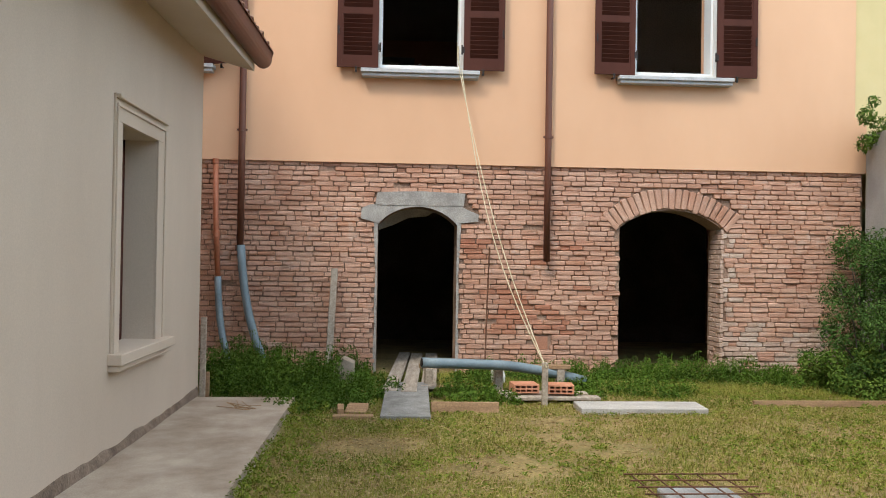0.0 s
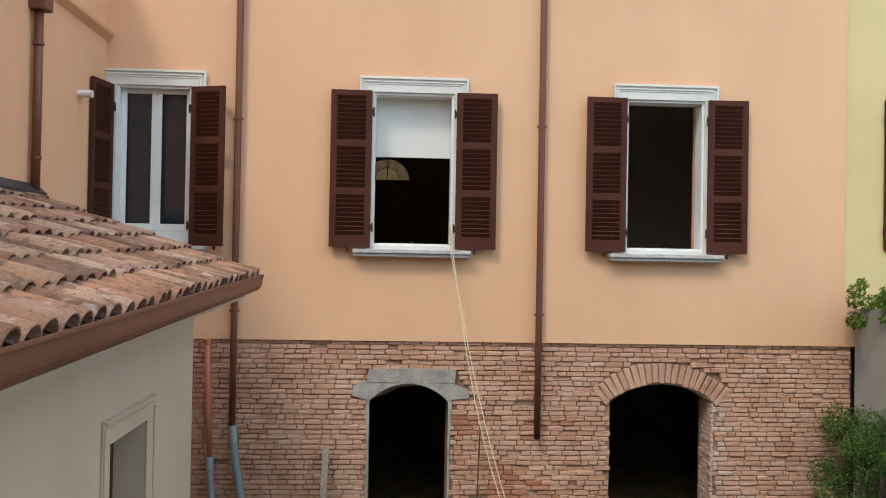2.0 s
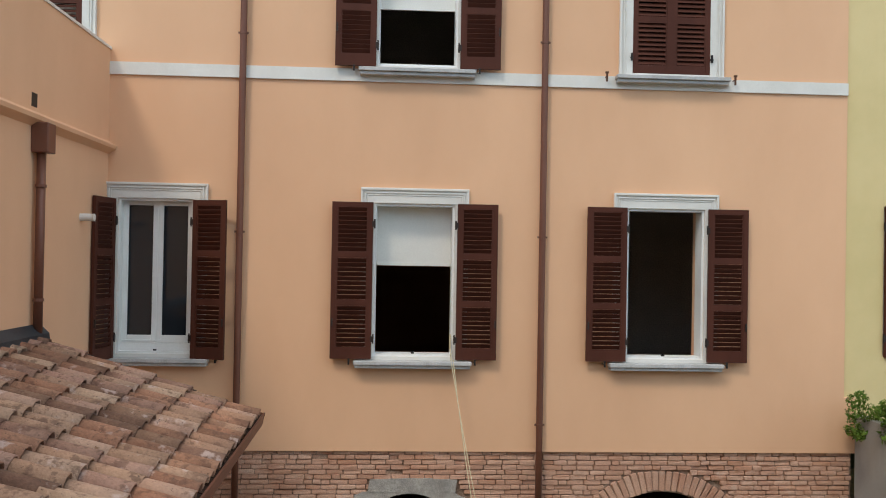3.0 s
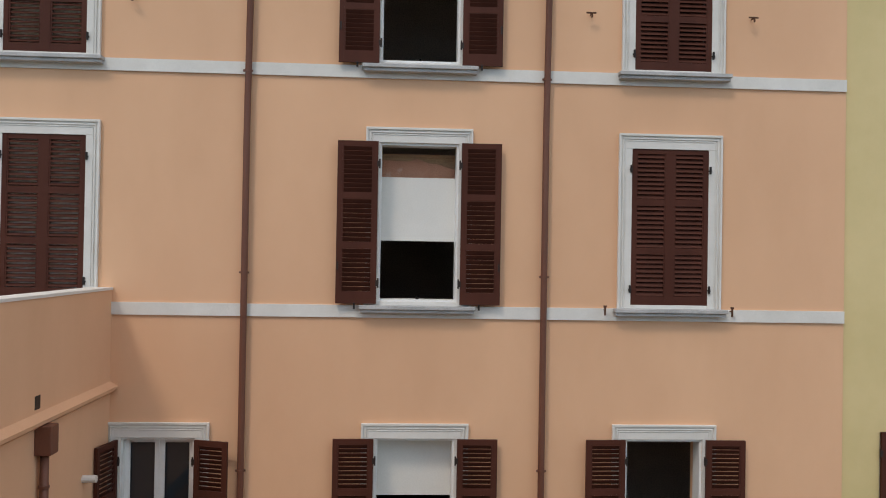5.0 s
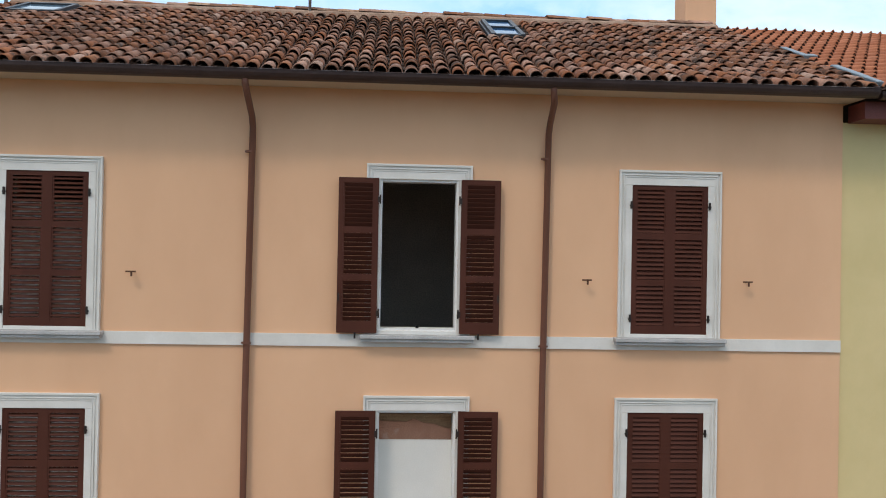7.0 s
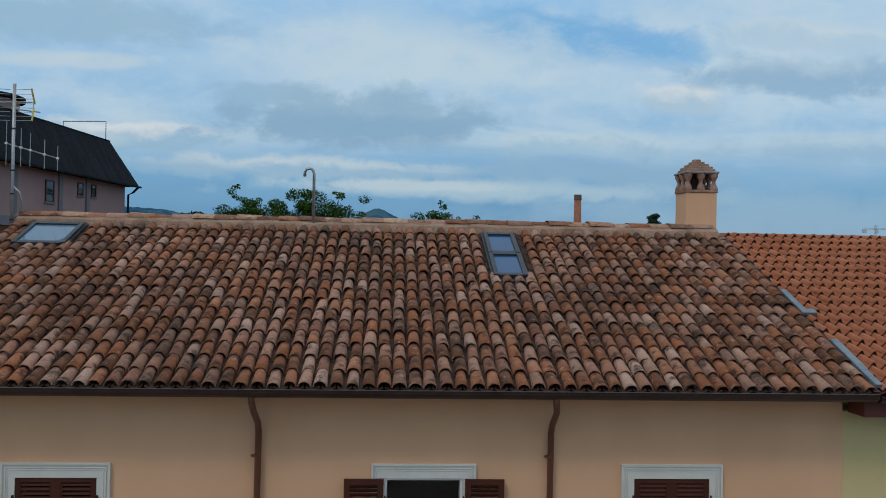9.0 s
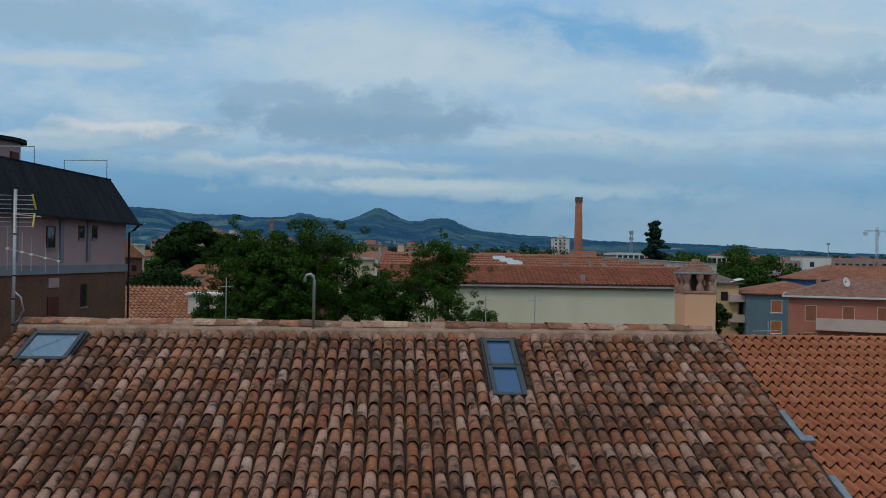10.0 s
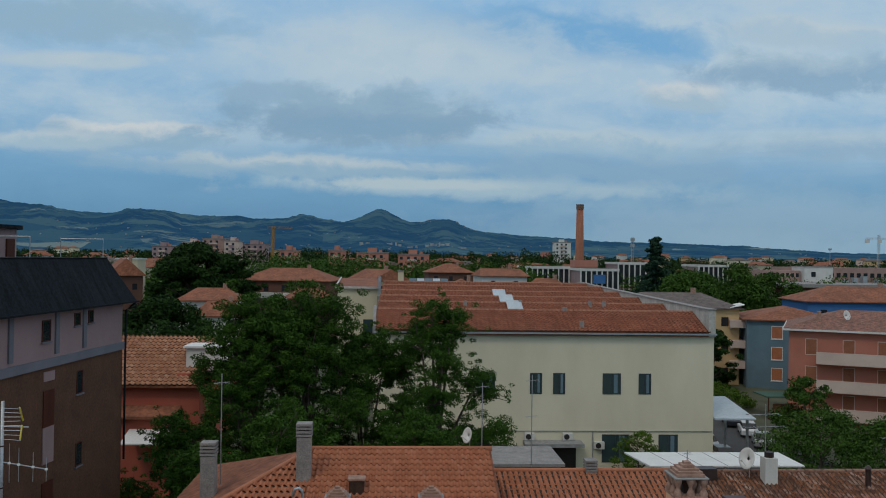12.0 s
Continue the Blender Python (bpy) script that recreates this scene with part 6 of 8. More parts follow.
wing = thing("side_wing", "small cream wing behind the hall with a pale roof edge", "building", (-4.9, 118, G0))
part("wall", boxes((-2.85, 2.9, 0, 12, 0, 14.55)), OFFCREAM, wing)
part("roof", prism(bmesh.new(), [(-0.3, 14.55), (12.2, 15.5), (12.2, 15.3), (-0.3, 14.4)], "x", -3.05, 3.0), FARTILE, wing)
part("fascia", boxes((-3.1, 3.05, -0.42, -0.3, 14.35, 14.65)), STAINED, wing)
part("side_fascia", prism(bmesh.new(), [(-0.4, 14.4), (12.2, 15.35), (12.2, 15.7), (-0.4, 14.75)], "x", -3.2, -3.05), OFFWHITE, wing)
far_window(wing, 0.7, 0, 8.2, 1.6, 1.9, glass=HALLPANE, frame_mat=SKYFRAME, sill=False)
part("flue", boxes((2.75, 3.15, -1.2, -0.8, 10.0, 16.1)), ZINC, wing, "tall galvanised flue")
part("flue_foot", boxes((2.6, 3.3, -1.3, -0.7, 8.0, 13.4)), FLUE, wing, "grey flue casing")
part("side_parapet", prism(bmesh.new(), [(-0.4, 12.3), (-0.4, 13.0), (3.9, 14.5), (8.4, 13.2), (8.4, 12.3)], "x", -1.75, -1.5), FLUE, hall, "grey rendered gable edge")
post = thing("cream_chimney", "square cream chimney behind the hall", "chimney", (1.0, 126, G0))
part("shaft", boxes((-0.42, 0.42, -0.42, 0.42, 8, 16.6)), OFFCREAM, post)
part("cap", boxes((-0.5, 0.5, -0.5, 0.5, 16.6, 16.8)), FLUE, post)
sp = thing("solar_panels", "row of tilted grey-blue solar panels", "solar panels", (0, 122.5, G0))
for i in range(5):
    part("panel", prism(bmesh.new(), [(0, 14.9), (1.0, 15.75), (1.05, 15.7), (0.05, 14.85)], "x", 2.2 + i * 1.15, 3.25 + i * 1.15), LIGHTSHEET if i % 2 else BLUEGREY, sp)
    part("leg", boxes((2.7 + i * 1.15, 2.78 + i * 1.15, 0.8, 0.88, 12.4, 15.5)), ZINC, sp)

# -- apartment block
PILASTER = material("grey_mauve_render", (0.14, 0.145, 0.17), (0.18, 0.185, 0.215), 0.9, 0.5, 20, 0.1, grain=0.06)
BX, BYC = -14.234, 45.3
block = thing("apartment_block", "brown brick apartment block with a dark sheet mansard roof", "building", (0, 0, 0))
block.matrix_basis = Matrix.Translation((BX, BYC, G0)) @ Matrix.Rotation(radians(-6.45), 4, "Z") @ Matrix.Translation((0, -BYC, 0))
part("wall", boxes((-20, 0, 6, BYC, 0, 14.15)), BROWNBRICK, block, "brown brick cladding")
part("upper_wall", boxes((-20, -0.02, 6, BYC - 0.02, 14.15, 16.6)), PINK, block, "dusty pink rendered top storey")
part("band", boxes((-20, 0.10, 6, BYC + 0.1, 13.80, 14.18)), PILASTER, block, "blue-grey string course")
bm = bmesh.new()
a = [bm.verts.new(v) for v in ((-20.5, 5.4, 16.29), (0.55, 5.4, 16.29), (0.55, BYC + 0.5, 16.29), (-20.5, BYC + 0.5, 16.29), (-18.5, 7, 18.56), (-0.58, 7, 18.56), (-0.58, BYC - 0.72, 18.56), (-18.5, BYC - 0.72, 18.56))]
for f in ((0, 3, 2, 1), (4, 5, 6, 7), (0, 1, 5, 4), (1, 2, 6, 5), (2, 3, 7, 6), (3, 0, 4, 7)):
    bm.faces.new([a[i] for i in f])
part("roof", bm, SLATE, block, "dark sheet mansard")
part("roof_curb", boxes((-18.5, -0.55, 7, BYC - 0.70, 18.56, 18.60)), SLATE, block)
part("eaves_gutter", boxes((0.52, 0.62, 5.4, BYC + 0.62, 16.24, 16.33)), SLATE, block)
part("rainwater_pipe", tube(bmesh.new(), [(0.5, BYC + 0.45, 16.28), (0.3, BYC + 0.3, 16.0), (0.12, BYC + 0.08, 15.85), (0.12, BYC + 0.08, 8.0)], 0.06, 8), SLATE, block)
for y, z, w, h in ((37.19, 14.94, 0.72, 0.95), (40.07, 15.42, 0.54, 0.60), (41.43, 15.45, 0.50, 0.60), (40.35, 12.2, 0.60, 1.1), (40.35, 8.8, 0.60, 1.1), (32.0, 14.95, 1.1, 0.95), (27.5, 14.95, 1.1, 0.95)):
    far_window(block, 0, y, z, w, h, side="x", frame_mat=SHUTTER, sill=False)
    part("sill", boxes((-0.02, 0.07, y - 0.06, y + w + 0.06, z - 0.07, z)), PILASTER, block)
for y in (38.30, 40.88, 34.6):
    part("pilaster", boxes((-0.02, 0.06, y, y + 0.31, 14.32, 16.29)), PILASTER, block)
for z, m_ in ((13.20, PINK), (11.2, SHUTTER), (9.6, PINK), (7.2, SHUTTER), (5.7, PINK)):
    part("bay_panel", boxes((-0.02, 0.05, 37.35, 38.26, z, z + (0.42 if m_ is PINK and z > 13 else 1.6))), m_, block)
# round stair head on the flat roof, and two flat guard rails across it
tower = part("stair_tower", tube(bmesh.new(), [(-5.35, 40.3, 18.3), (-5.35, 40.3, 19.93)], 2.05, 28), PINK, block, "round pink stair head")
part("tower_cap", tube(bmesh.new(), [(-5.35, 40.3, 19.92), (-5.35, 40.3, 20.10)], 2.32, 28), SLATE, tower)
part("tower_door", boxes((-3.36, -3.25, 39.98, 40.62, 18.5, 19.45)), SHUTTER, tower)
for x0, y in ((-0.62, 44.2), (-1.56, 38.9)):
    part("railing", tube(bmesh.new(), [(x0, y, 18.5), (x0, y, 19.54), (x0 - 2.3, y + 0.1, 19.54), (x0 - 2.3, y + 0.1, 18.5)], 0.032, 6), ZINC, block, "thin metal roof railing")

# -- near neighbours behind the house
nr = thing("near_house", "low house with an even orange tile hip roof", "house", (0, 0, 0))
part("wall", boxes((-8.5, 4.0, 30.5, 42.0, G0, 11.4)), OCHRE, nr)
bm = bmesh.new()
v = [bm.verts.new(q) for q in ((-9.2, 29.6, 11.35), (4.25, 29.6, 11.35), (4.25, 42.4, 11.35), (-9.2, 42.4, 11.35), (-3.3, 36.0, 13.62), (4.25, 36.0, 13.62))]
for f in ((0, 1, 5, 4), (0, 4, 3), (3, 4, 5, 2), (1, 2, 5), (0, 3, 2, 1)):
    bm.faces.new([v[i] for i in f])
part("roof", bm, FARTILE, nr)
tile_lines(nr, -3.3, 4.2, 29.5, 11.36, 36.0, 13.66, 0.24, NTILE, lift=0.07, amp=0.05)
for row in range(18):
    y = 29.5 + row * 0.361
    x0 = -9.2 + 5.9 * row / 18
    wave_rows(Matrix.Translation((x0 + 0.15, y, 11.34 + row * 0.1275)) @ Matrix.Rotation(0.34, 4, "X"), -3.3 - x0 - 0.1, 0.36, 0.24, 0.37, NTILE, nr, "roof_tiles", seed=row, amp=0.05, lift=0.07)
part("ridge", tube(bmesh.new(), [(-3.4, 36, 13.66), (4.3, 36, 13.66)], 0.11, 10), NTILE, nr, smooth=True)
part("hip_ridge", tube(bmesh.new(), [(-9.2, 29.6, 11.4), (-3.35, 36, 13.66)], 0.11, 10), NTILE, nr, smooth=True)
part("verge", boxes((4.2, 4.4, 29.5, 36.2, 11.2, 11.5)), TERRA, nr)


def flue_stack(x, y, z0, z1, w, parent_label):
    c = thing("chimney", parent_label, "chimney", (x, y, z0), "neighbour chimneys")
    h = z1 - z0
    part("shaft", boxes((-w / 2, w / 2, -w / 2, w / 2, -0.4, h - 0.55)), FLUE, c)
    for k in range(4):
        part("cap_slat", boxes((-w / 2 - 0.03, w / 2 + 0.03, -w / 2 - 0.03, w / 2 + 0.03, h - 0.52 + k * 0.14, h - 0.43 + k * 0.14)), FLUE, c)
    part("core", boxes((-w / 2 + 0.08, w / 2 - 0.08, -w / 2 + 0.08, w / 2 - 0.08, h - 0.55, h - 0.02)), IRON, c)


flue_stack(-3.5, 34.0, 12.9, 15.15, 0.56, "grey precast chimney with slatted cap")
flue_stack(-7.35, 34.4, 11.9, 14.30, 0.56, "grey precast chimney with slatted cap")
flue_stack(9.3, 39.0, 11.7, 12.5, 0.5, "grey precast chimney with slatted cap")
v_ = thing("roof_vent", "small square clay roof vent", "vent", (-1.35, 33.2, 12.65))
part("box", boxes((-0.3, 0.3, -0.3, 0.3, -0.2, 0.45)), UNDER, v_)
part("lid", boxes((-0.34, 0.34, -0.34, 0.34, 0.45, 0.52)), TERRA, v_)
dish(3.3, 36.1, 14.2, 0.32, -60, 15, pole=0.6)
for x0, x1, y0, y1, z0, z1, m_, nm, tm in ((4.4, 13.2, 32.5, 39.0, 9.9, 11.95, OCHRE, "second_house", NTILE), (14.6, 27.0, 33.5, 40.0, 9.6, 11.65, OCHRE, "third_house", TILE_REST)):
    hs = thing(nm, "low house with a clay tile roof" if tm is NTILE else "low house with a weathered mixed tile roof", "house", (0, 0, 0))
    part("wall", boxes((x0 + 0.2, x1 - 0.2, y0 + 0.6, y1 + 5.5, G0, z0 - 0.1)), m_, hs)
    part("roof", prism(bmesh.new(), [(y0, z0), (y1, z1), (y1 + 6, z0), (y1 + 6, z0 - 0.15), (y0, z0 - 0.15)], "x", x0, x1), UNDER, hs)
    tile_lines(hs, x0, x1, y0, z0, y1, z1, 0.26 if tm is NTILE else 0.22, tm, lift=0.055, amp=0.045)
    part("ridge", tube(bmesh.new(), [(x0, y1, z1 + 0.03), (x1, y1, z1 + 0.03)], 0.11, 10), tm, hs, smooth=True)
roof_c = thing("white_chimney", "slim white chimney with a dark cowl", "chimney", (17.95, 39.2, 11.3))
part("shaft", boxes((-0.3, 0.3, -0.3, 0.3, -0.6, 1.25)), OFFWHITE, roof_c)
part("cowl", tube(bmesh.new(), [(0, 0, 1.25), (0, 0, 1.5)], 0.22, 10), IRON, roof_c)
for x, z in ((22.6, 12.1),):
    c = thing("flue_pipe", "dark metal flue with a cowl on the tiles", "chimney", (x, 38.8, 11.3), "flue pipes")
    part("pipe", tube(bmesh.new(), [(0, 0, -0.2), (0, 0, z - 11.3)], 0.13, 10), GUTTER, c)
    part("cowl", tube(bmesh.new(), [(0, 0, z - 11.3), (0, 0, z - 11.15)], 0.2, 10, 0.05), GUTTER, c)
dish(17.0, 39.3, 12.45, 0.48, -65, 15, pole=0.9)
c = thing("roof_hatch", "low dark metal hatch on the mixed tiles", "vent", (15.3, 36.6, 10.9))
part("box", boxes((-0.42, 0.42, -0.3, 0.3, -0.5, 0.38)), UNDER, c)
part("lid", boxes((-0.5, 0.5, -0.38, 0.38, 0.38, 0.47)), GUTTER, c, bevel=0.015)
c = thing("roof_hatch", "low dark metal hatch on the mixed tiles", "vent", (15.0, 39.5, 11.6))
part("box", boxes((-0.45, 0.45, -0.3, 0.3, -0.4, 0.38)), GUTTER, c, bevel=0.01)
can = thing("flat_canopy", "long white sheet canopy roof", "canopy", (0, 0, 0))
bm = bmesh.new()
cv = [bm.verts.new(q) for q in ((13.0, 41.8, 11.42), (21.0, 41.8, 11.42), (22.0, 47, 10.92), (13.1, 47, 10.92), (13.0, 41.8, 11.50), (21.0, 41.8, 11.50), (22.0, 47, 11.0), (13.1, 47, 11.0))]
for f in ((3, 2, 1, 0), (4, 5, 6, 7), (0, 1, 5, 4), (1, 2, 6, 5), (2, 3, 7, 6), (3, 0, 4, 7)):
    bm.faces.new([cv[i] for i in f])
part("sheet", bm, SHEET, can)
for i in range(1, 6):
    a_, b_ = 13.0 + i * 8.0 / 6, 13.1 + i * 8.9 / 6
    part("seam", tube(bmesh.new(), [(a_, 41.8, 11.505), (b_, 47, 11.005)], 0.014, 5), FLUE, can)
for x in (13.1, 17.0, 20.8):
    part("post", boxes((x, x + 0.12, 42, 42.12, G0, 11.4)), ZINC, can)
flat = thing("flat_roof_annex", "grey flat roofed annex", "building", (0, 0, 0))
part("wall", boxes((4.9, 9.3, 46, 50, G0, 10.45)), CEMENT, flat)
part("roof", boxes((4.7, 9.5, 45.8, 50.2, 10.45, 10.62)), FLUE, flat)


def mast(x, y, z0, z1, arms, label="thin roof aerial with crossed rods"):
    m_ = thing("roof_aerial", label, "antenna", (x, y, z0), "roof aerials")
    part("mast", tube(bmesh.new(), [(0, 0, -0.3), (0, 0, z1 - z0)], 0.025, 6), ZINC, m_)
    for z, l in arms:
        part("boom", tube(bmesh.new(), [(-l, 0, z), (l, 0.1, z + 0.05)], 0.014, 5), ZINC, m_)
        for k in range(5):
            part("rod", tube(bmesh.new(), [(-l + 2 * l * k / 4, -0.18, z), (-l + 2 * l * k / 4, 0.2, z)], 0.008, 4), ZINC, m_)


mast(4.2, 39.2, 11.9, 16.0, ((3.9, 0.3),))
mast(7.0, 42.0, 11.0, 16.0, ((4.7, 0.35), (2.9, 0.3)))
mast(17.9, 39.5, 11.6, 15.0, ((2.9, 0.7), (2.3, 1.0)))
mast(-7.2, 36.0, 12.0, 16.8, ((4.4, 0.3),))
mast(14.9, 41.8, 11.2, 12.3, ((0.9, 0.2),))
mast(23.8, 39.0, 11.3, 14.0, ((2.2, 0.4),))


def house(x, y, z, w, d, h, turn, wall, roofm, label, rise=2.0, floors=2, cols=3, hip=0.45, detail=True, name="house", chim=True, group="town houses"):
    t = thing(name, label, "house", (x, y, z), group)
    t.rotation_euler = (0, 0, radians(turn))
    part("wall", boxes((-w / 2, w / 2, -d / 2, d / 2, 0, h)), wall, t)
    part("roof", hip_roof(w, d, h + 0.05, rise, 0.6, hip), roofm, t)
    if chim:
        part("chimney", boxes((w * 0.18, w * 0.18 + 0.7, -0.35, 0.35, h + rise * 0.4, h + rise + 0.8)), TERRA, t)
    if detail:
        for f in range(floors):
            for c in range(cols):
                far_window(t, -w / 2 + (c + 0.5) * w / cols - 0.55, -d / 2, f * h / floors + h / floors * 0.3, 1.1, 1.4, sill=False, frame_mat=SHUTTER)
    return t


REDTILE = material("mixed_orange_tile", (0.28, 0.115, 0.06), (0.46, 0.23, 0.135), 0.95, 1.2, 8, 0.3, vary="island", palette=[(0.30, 0.12, 0.06), (0.50, 0.25, 0.15), (0.42, 0.19, 0.10), (0.56, 0.33, 0.21)], spread=0.6, grain=0.2)
red = house(-21.5, 71, G0, 14, 13, 9.0, 0, REDWALL, FARTILE, "brick red house with a pale clay tile hip roof", 3.0, 2, 4, chim=False)
tile_lines(red, -7.5, 7.5, -7.1, 9.1, -0.2, 12.05, 0.38, REDTILE, step=0.5, lift=0.11, amp=0.07)
part("terrace", boxes((5.2, 9.2, -6.0, -1.0, 8.6, 9.8)), REDWALL, red)
part("terrace_box", boxes((5.6, 8.4, -4.8, -2.4, 9.8, 11.6)), OFFWHITE, red, "white rooftop box")
part("terrace_lid", boxes((5.4, 8.6, -5.0, -2.2, 11.6, 11.75)), SHEET, red)
part("rooflight", boxes((-1.6, -0.6, -3.6, -2.9, 10.5, 10.8)), SHEET, red)
lean = thing("lean_to", "small tile lean-to with a pale awning", "house", (-17.8, 63.5, G0))
part("wall", boxes((-2.5, 1.5, 0, 3, 0, 7.0)), REDWALL, lean)
part("roof", prism(bmesh.new(), [(-0.5, 6.9), (3.2, 8.4), (3.2, 8.2), (-0.5, 6.7)], "x", -3, 2), FARTILE, lean)
part("awning", prism(bmesh.new(), [(-2.2, 5.3), (0, 5.9), (0, 5.8), (-2.2, 5.2)], "x", -1.5, 1.6), SHEET, lean)

PINKWALL = material("salmon_pink_render", (0.40, 0.14, 0.092), (0.46, 0.175, 0.12), 0.9, 0.3, 12, 0.1, grain=0.05)
FLATTILE = material("weathered_red_tile", (0.12, 0.06, 0.045), (0.30, 0.14, 0.095), 0.95, 2.2, 8, 0.4, grain=0.4)
# blue-grey and salmon flats with balconies
blue = house(61.1, 129, G0, 13.5, 14, 10.2, -15, BLUEGREY, FARTILE, "blue-grey block of flats with orange blinds", 1.7, 3, 0, 0.3, False, "flats", False, "flats")
for f in range(3):
    w_ = far_window(blue, -3.3, -7, 1.2 + f * 3.1, 1.6, 1.9, glass=ORANGEBLIND)
    w_ = far_window(blue, 4.4, -7, 1.2 + f * 3.1, 1.2, 1.9, glass=ORANGEBLIND)
    bal = part("balcony", boxes((-9.0, -6.7, -5.5, 2, 2.6 + f * 3.1, 3.7 + f * 3.1)), BALCONY, blue, "pale balcony parapet")
    part("awning", prism(bmesh.new(), [(-8.9, 5.6 + f * 3.1), (-6.8, 6.1 + f * 3.1), (-6.8, 6.0 + f * 3.1), (-8.9, 5.5 + f * 3.1)], "y", -5, 1), SHEET, bal)
SHADEBLIND = material("brown_roller_blind", (0.24, 0.085, 0.04), (0.31, 0.12, 0.06), 0.8, 1.0, 12, 0.1)
pink = house(60.7, 98.8, G0, 24, 14, 11.0, -27, PINKWALL, FLATTILE, "salmon block of flats with long balconies", 2.0, 3, 0, 0.5, False, "flats", False, "flats")
for f in range(3):
    for x in (-10.2, -6.2, -2.6, 1.8):
        far_window(pink, x, -7, 1.6 + f * 3.2, 1.3, 1.9, glass=SHADEBLIND, frame_mat=BALCONY, sill=False)
    bal = part("balcony", boxes((-9.0, 6.0, -8.5, -7.0, 0.7 + f * 3.2, 1.0 + f * 3.2), (-9.0, 6.0, -8.5, -8.38, 1.0 + f * 3.2, 2.1 + f * 3.2)), BALCONY, pink, "pale balcony with solid parapet")
part("fascia", boxes((-12.7, 12.7, -7.72, -7.6, 10.80, 11.02), (-12.72, -12.6, -7.6, 7.6, 10.80, 11.02)), OFFWHITE, pink, "white eaves board")
for x, y in ((-9.0, -4.5), (-1.5, -2.0)):
    part("chimney", boxes((x, x + 0.5, y, y + 0.5, 11.2, 13.0)), TERRA, pink)
dish(53.5, 97.5, 15.6, 0.55, 20, 15, pole=0.9)
och = house(52.6, 71, G0, 10, 12, 8.2, 0, OCHRE, FARTILE, "ochre house with an iron balcony", 2.2, 2, 2)
part("balcony", boxes((-5.6, -4.9, -5, 0, 5.2, 5.35), (-5.62, -5.55, -5, 0, 5.35, 6.2)), SHUTTER, och, "dark iron balcony")

# street with parked cars beside the hall
tagged(part("road", boxes((29.0, 41.5, 62, 190, G0 - 0.05, G0 + 0.02)), ASPHALT), "grey asphalt street beside the hall", "road", kind="structure")
tagged(part("kerb", boxes((28.4, 29.0, 62, 190, G0 - 0.05, G0 + 0.14)), CONCRETE), "pale kerb along the hall", "kerb", kind="structure")
aw = thing("car_canopy", "bluish sheet canopy over the parking bays", "canopy", (0, 0, 0))
part("sheet", prism(bmesh.new(), [(72, 8.2), (79, 9.0), (79, 8.85), (72, 8.05)], "x", 28.0, 31.6), LIGHTSHEET, aw)
for y in (73, 78):
    part("post", boxes((31.2, 31.4, y, y + 0.2, G0, 8.4)), ZINC, aw)
CARGLASS = glass_material("car_glass", (0.015, 0.018, 0.02))
TYRE = material("black_rubber", (0.012, 0.012, 0.012), (0.025, 0.025, 0.025), 0.9, 6, 60, 0.1)


def car(x, y, turn, paint, label):
    c = thing("car", label, "car", (x, y, G0 + 0.02), "parked cars")
    c.rotation_euler = (0, 0, radians(turn))
    bm = prism(bmesh.new(), [(-2.1, 0.3), (2.1, 0.3), (2.12, 0.62), (1.95, 0.85), (1.05, 0.95), (-1.75, 0.98), (-2.12, 0.8)], "y", -0.85, 0.85)
    part("body", bm, paint, c, bevel=0.04)
    part("cabin", prism(bmesh.new(), [(1.0, 0.95), (0.35, 1.42), (-1.2, 1.46), (-1.8, 0.97)], "y", -0.72, 0.72), CARGLASS, c, "dark glazed cabin", bevel=0.04)
    part("roof", boxes((-1.15, 0.32, -0.66, 0.66, 1.43, 1.49)), paint, c, bevel=0.02)
    for sx in (-1.3, 1.35):
        for sy in (-0.86, 0.74):
            w = part("wheel", tube(bmesh.new(), [(sx, sy, 0.32), (sx, sy + 0.12, 0.32)], 0.32, 14), TYRE, c)
            part("rim", tube(bmesh.new(), [(sx, sy - 0.01, 0.32), (sx, sy + 0.13, 0.32)], 0.19, 10), ZINC, w)
    for sy in (-0.6, 0.6):
        part("headlight", boxes((2.06, 2.14, sy - 0.16, sy + 0.16, 0.62, 0.76)), WHITE, c)


CARPAINT = [material("car_paint_%s" % n, a_, b_, 0.3, 0.5, 20, 0.0, grain=0.02) for n, a_, b_ in (("white", (0.6, 0.6, 0.6), (0.66, 0.66, 0.66)), ("silver", (0.3, 0.31, 0.32), (0.36, 0.37, 0.38)), ("grey", (0.10, 0.11, 0.12), (0.13, 0.14, 0.15)), ("dark", (0.02, 0.022, 0.03), (0.03, 0.032, 0.04)))]
for x, y, k, turn, wd in ((37.8, 84.8, 1, 72, "silver hatchback parked at the kerb"), (38.6, 90.2, 0, 74, "white hatchback parked at the kerb"), (39.0, 95.6, 3, 75, "dark car parked at the kerb"), (39.8, 101.5, 2, 76, "grey car parked at the kerb"), (40.2, 107.5, 3, 77, "dark car parked at the kerb"), (31.0, 78.5, 1, 88, "silver car under the canopy"), (31.5, 84.0, 0, 88, "white car near the canopy")):
    car(x, y, turn, CARPAINT[k], wd)
shed = thing("garden_shed", "small green roofed shelter with orange crates", "shed", (47.5, 101, G0))
part("roof", boxes((-2.8, 2.8, -2, 2, 2.6, 2.75)), material("green_sheet", (0.03, 0.09, 0.06), (0.05, 0.12, 0.08), 0.7, 1, 10, 0.1), shed)
for x in (-2.6, 2.5):
    part("post", boxes((x, x + 0.12, -1.9, -1.78, 0, 2.6)), SHUTTER, shed)
part("crate", boxes((-1.0, 1.0, -0.8, 0.4, 0, 1.5)), ORANGEBLIND, shed)

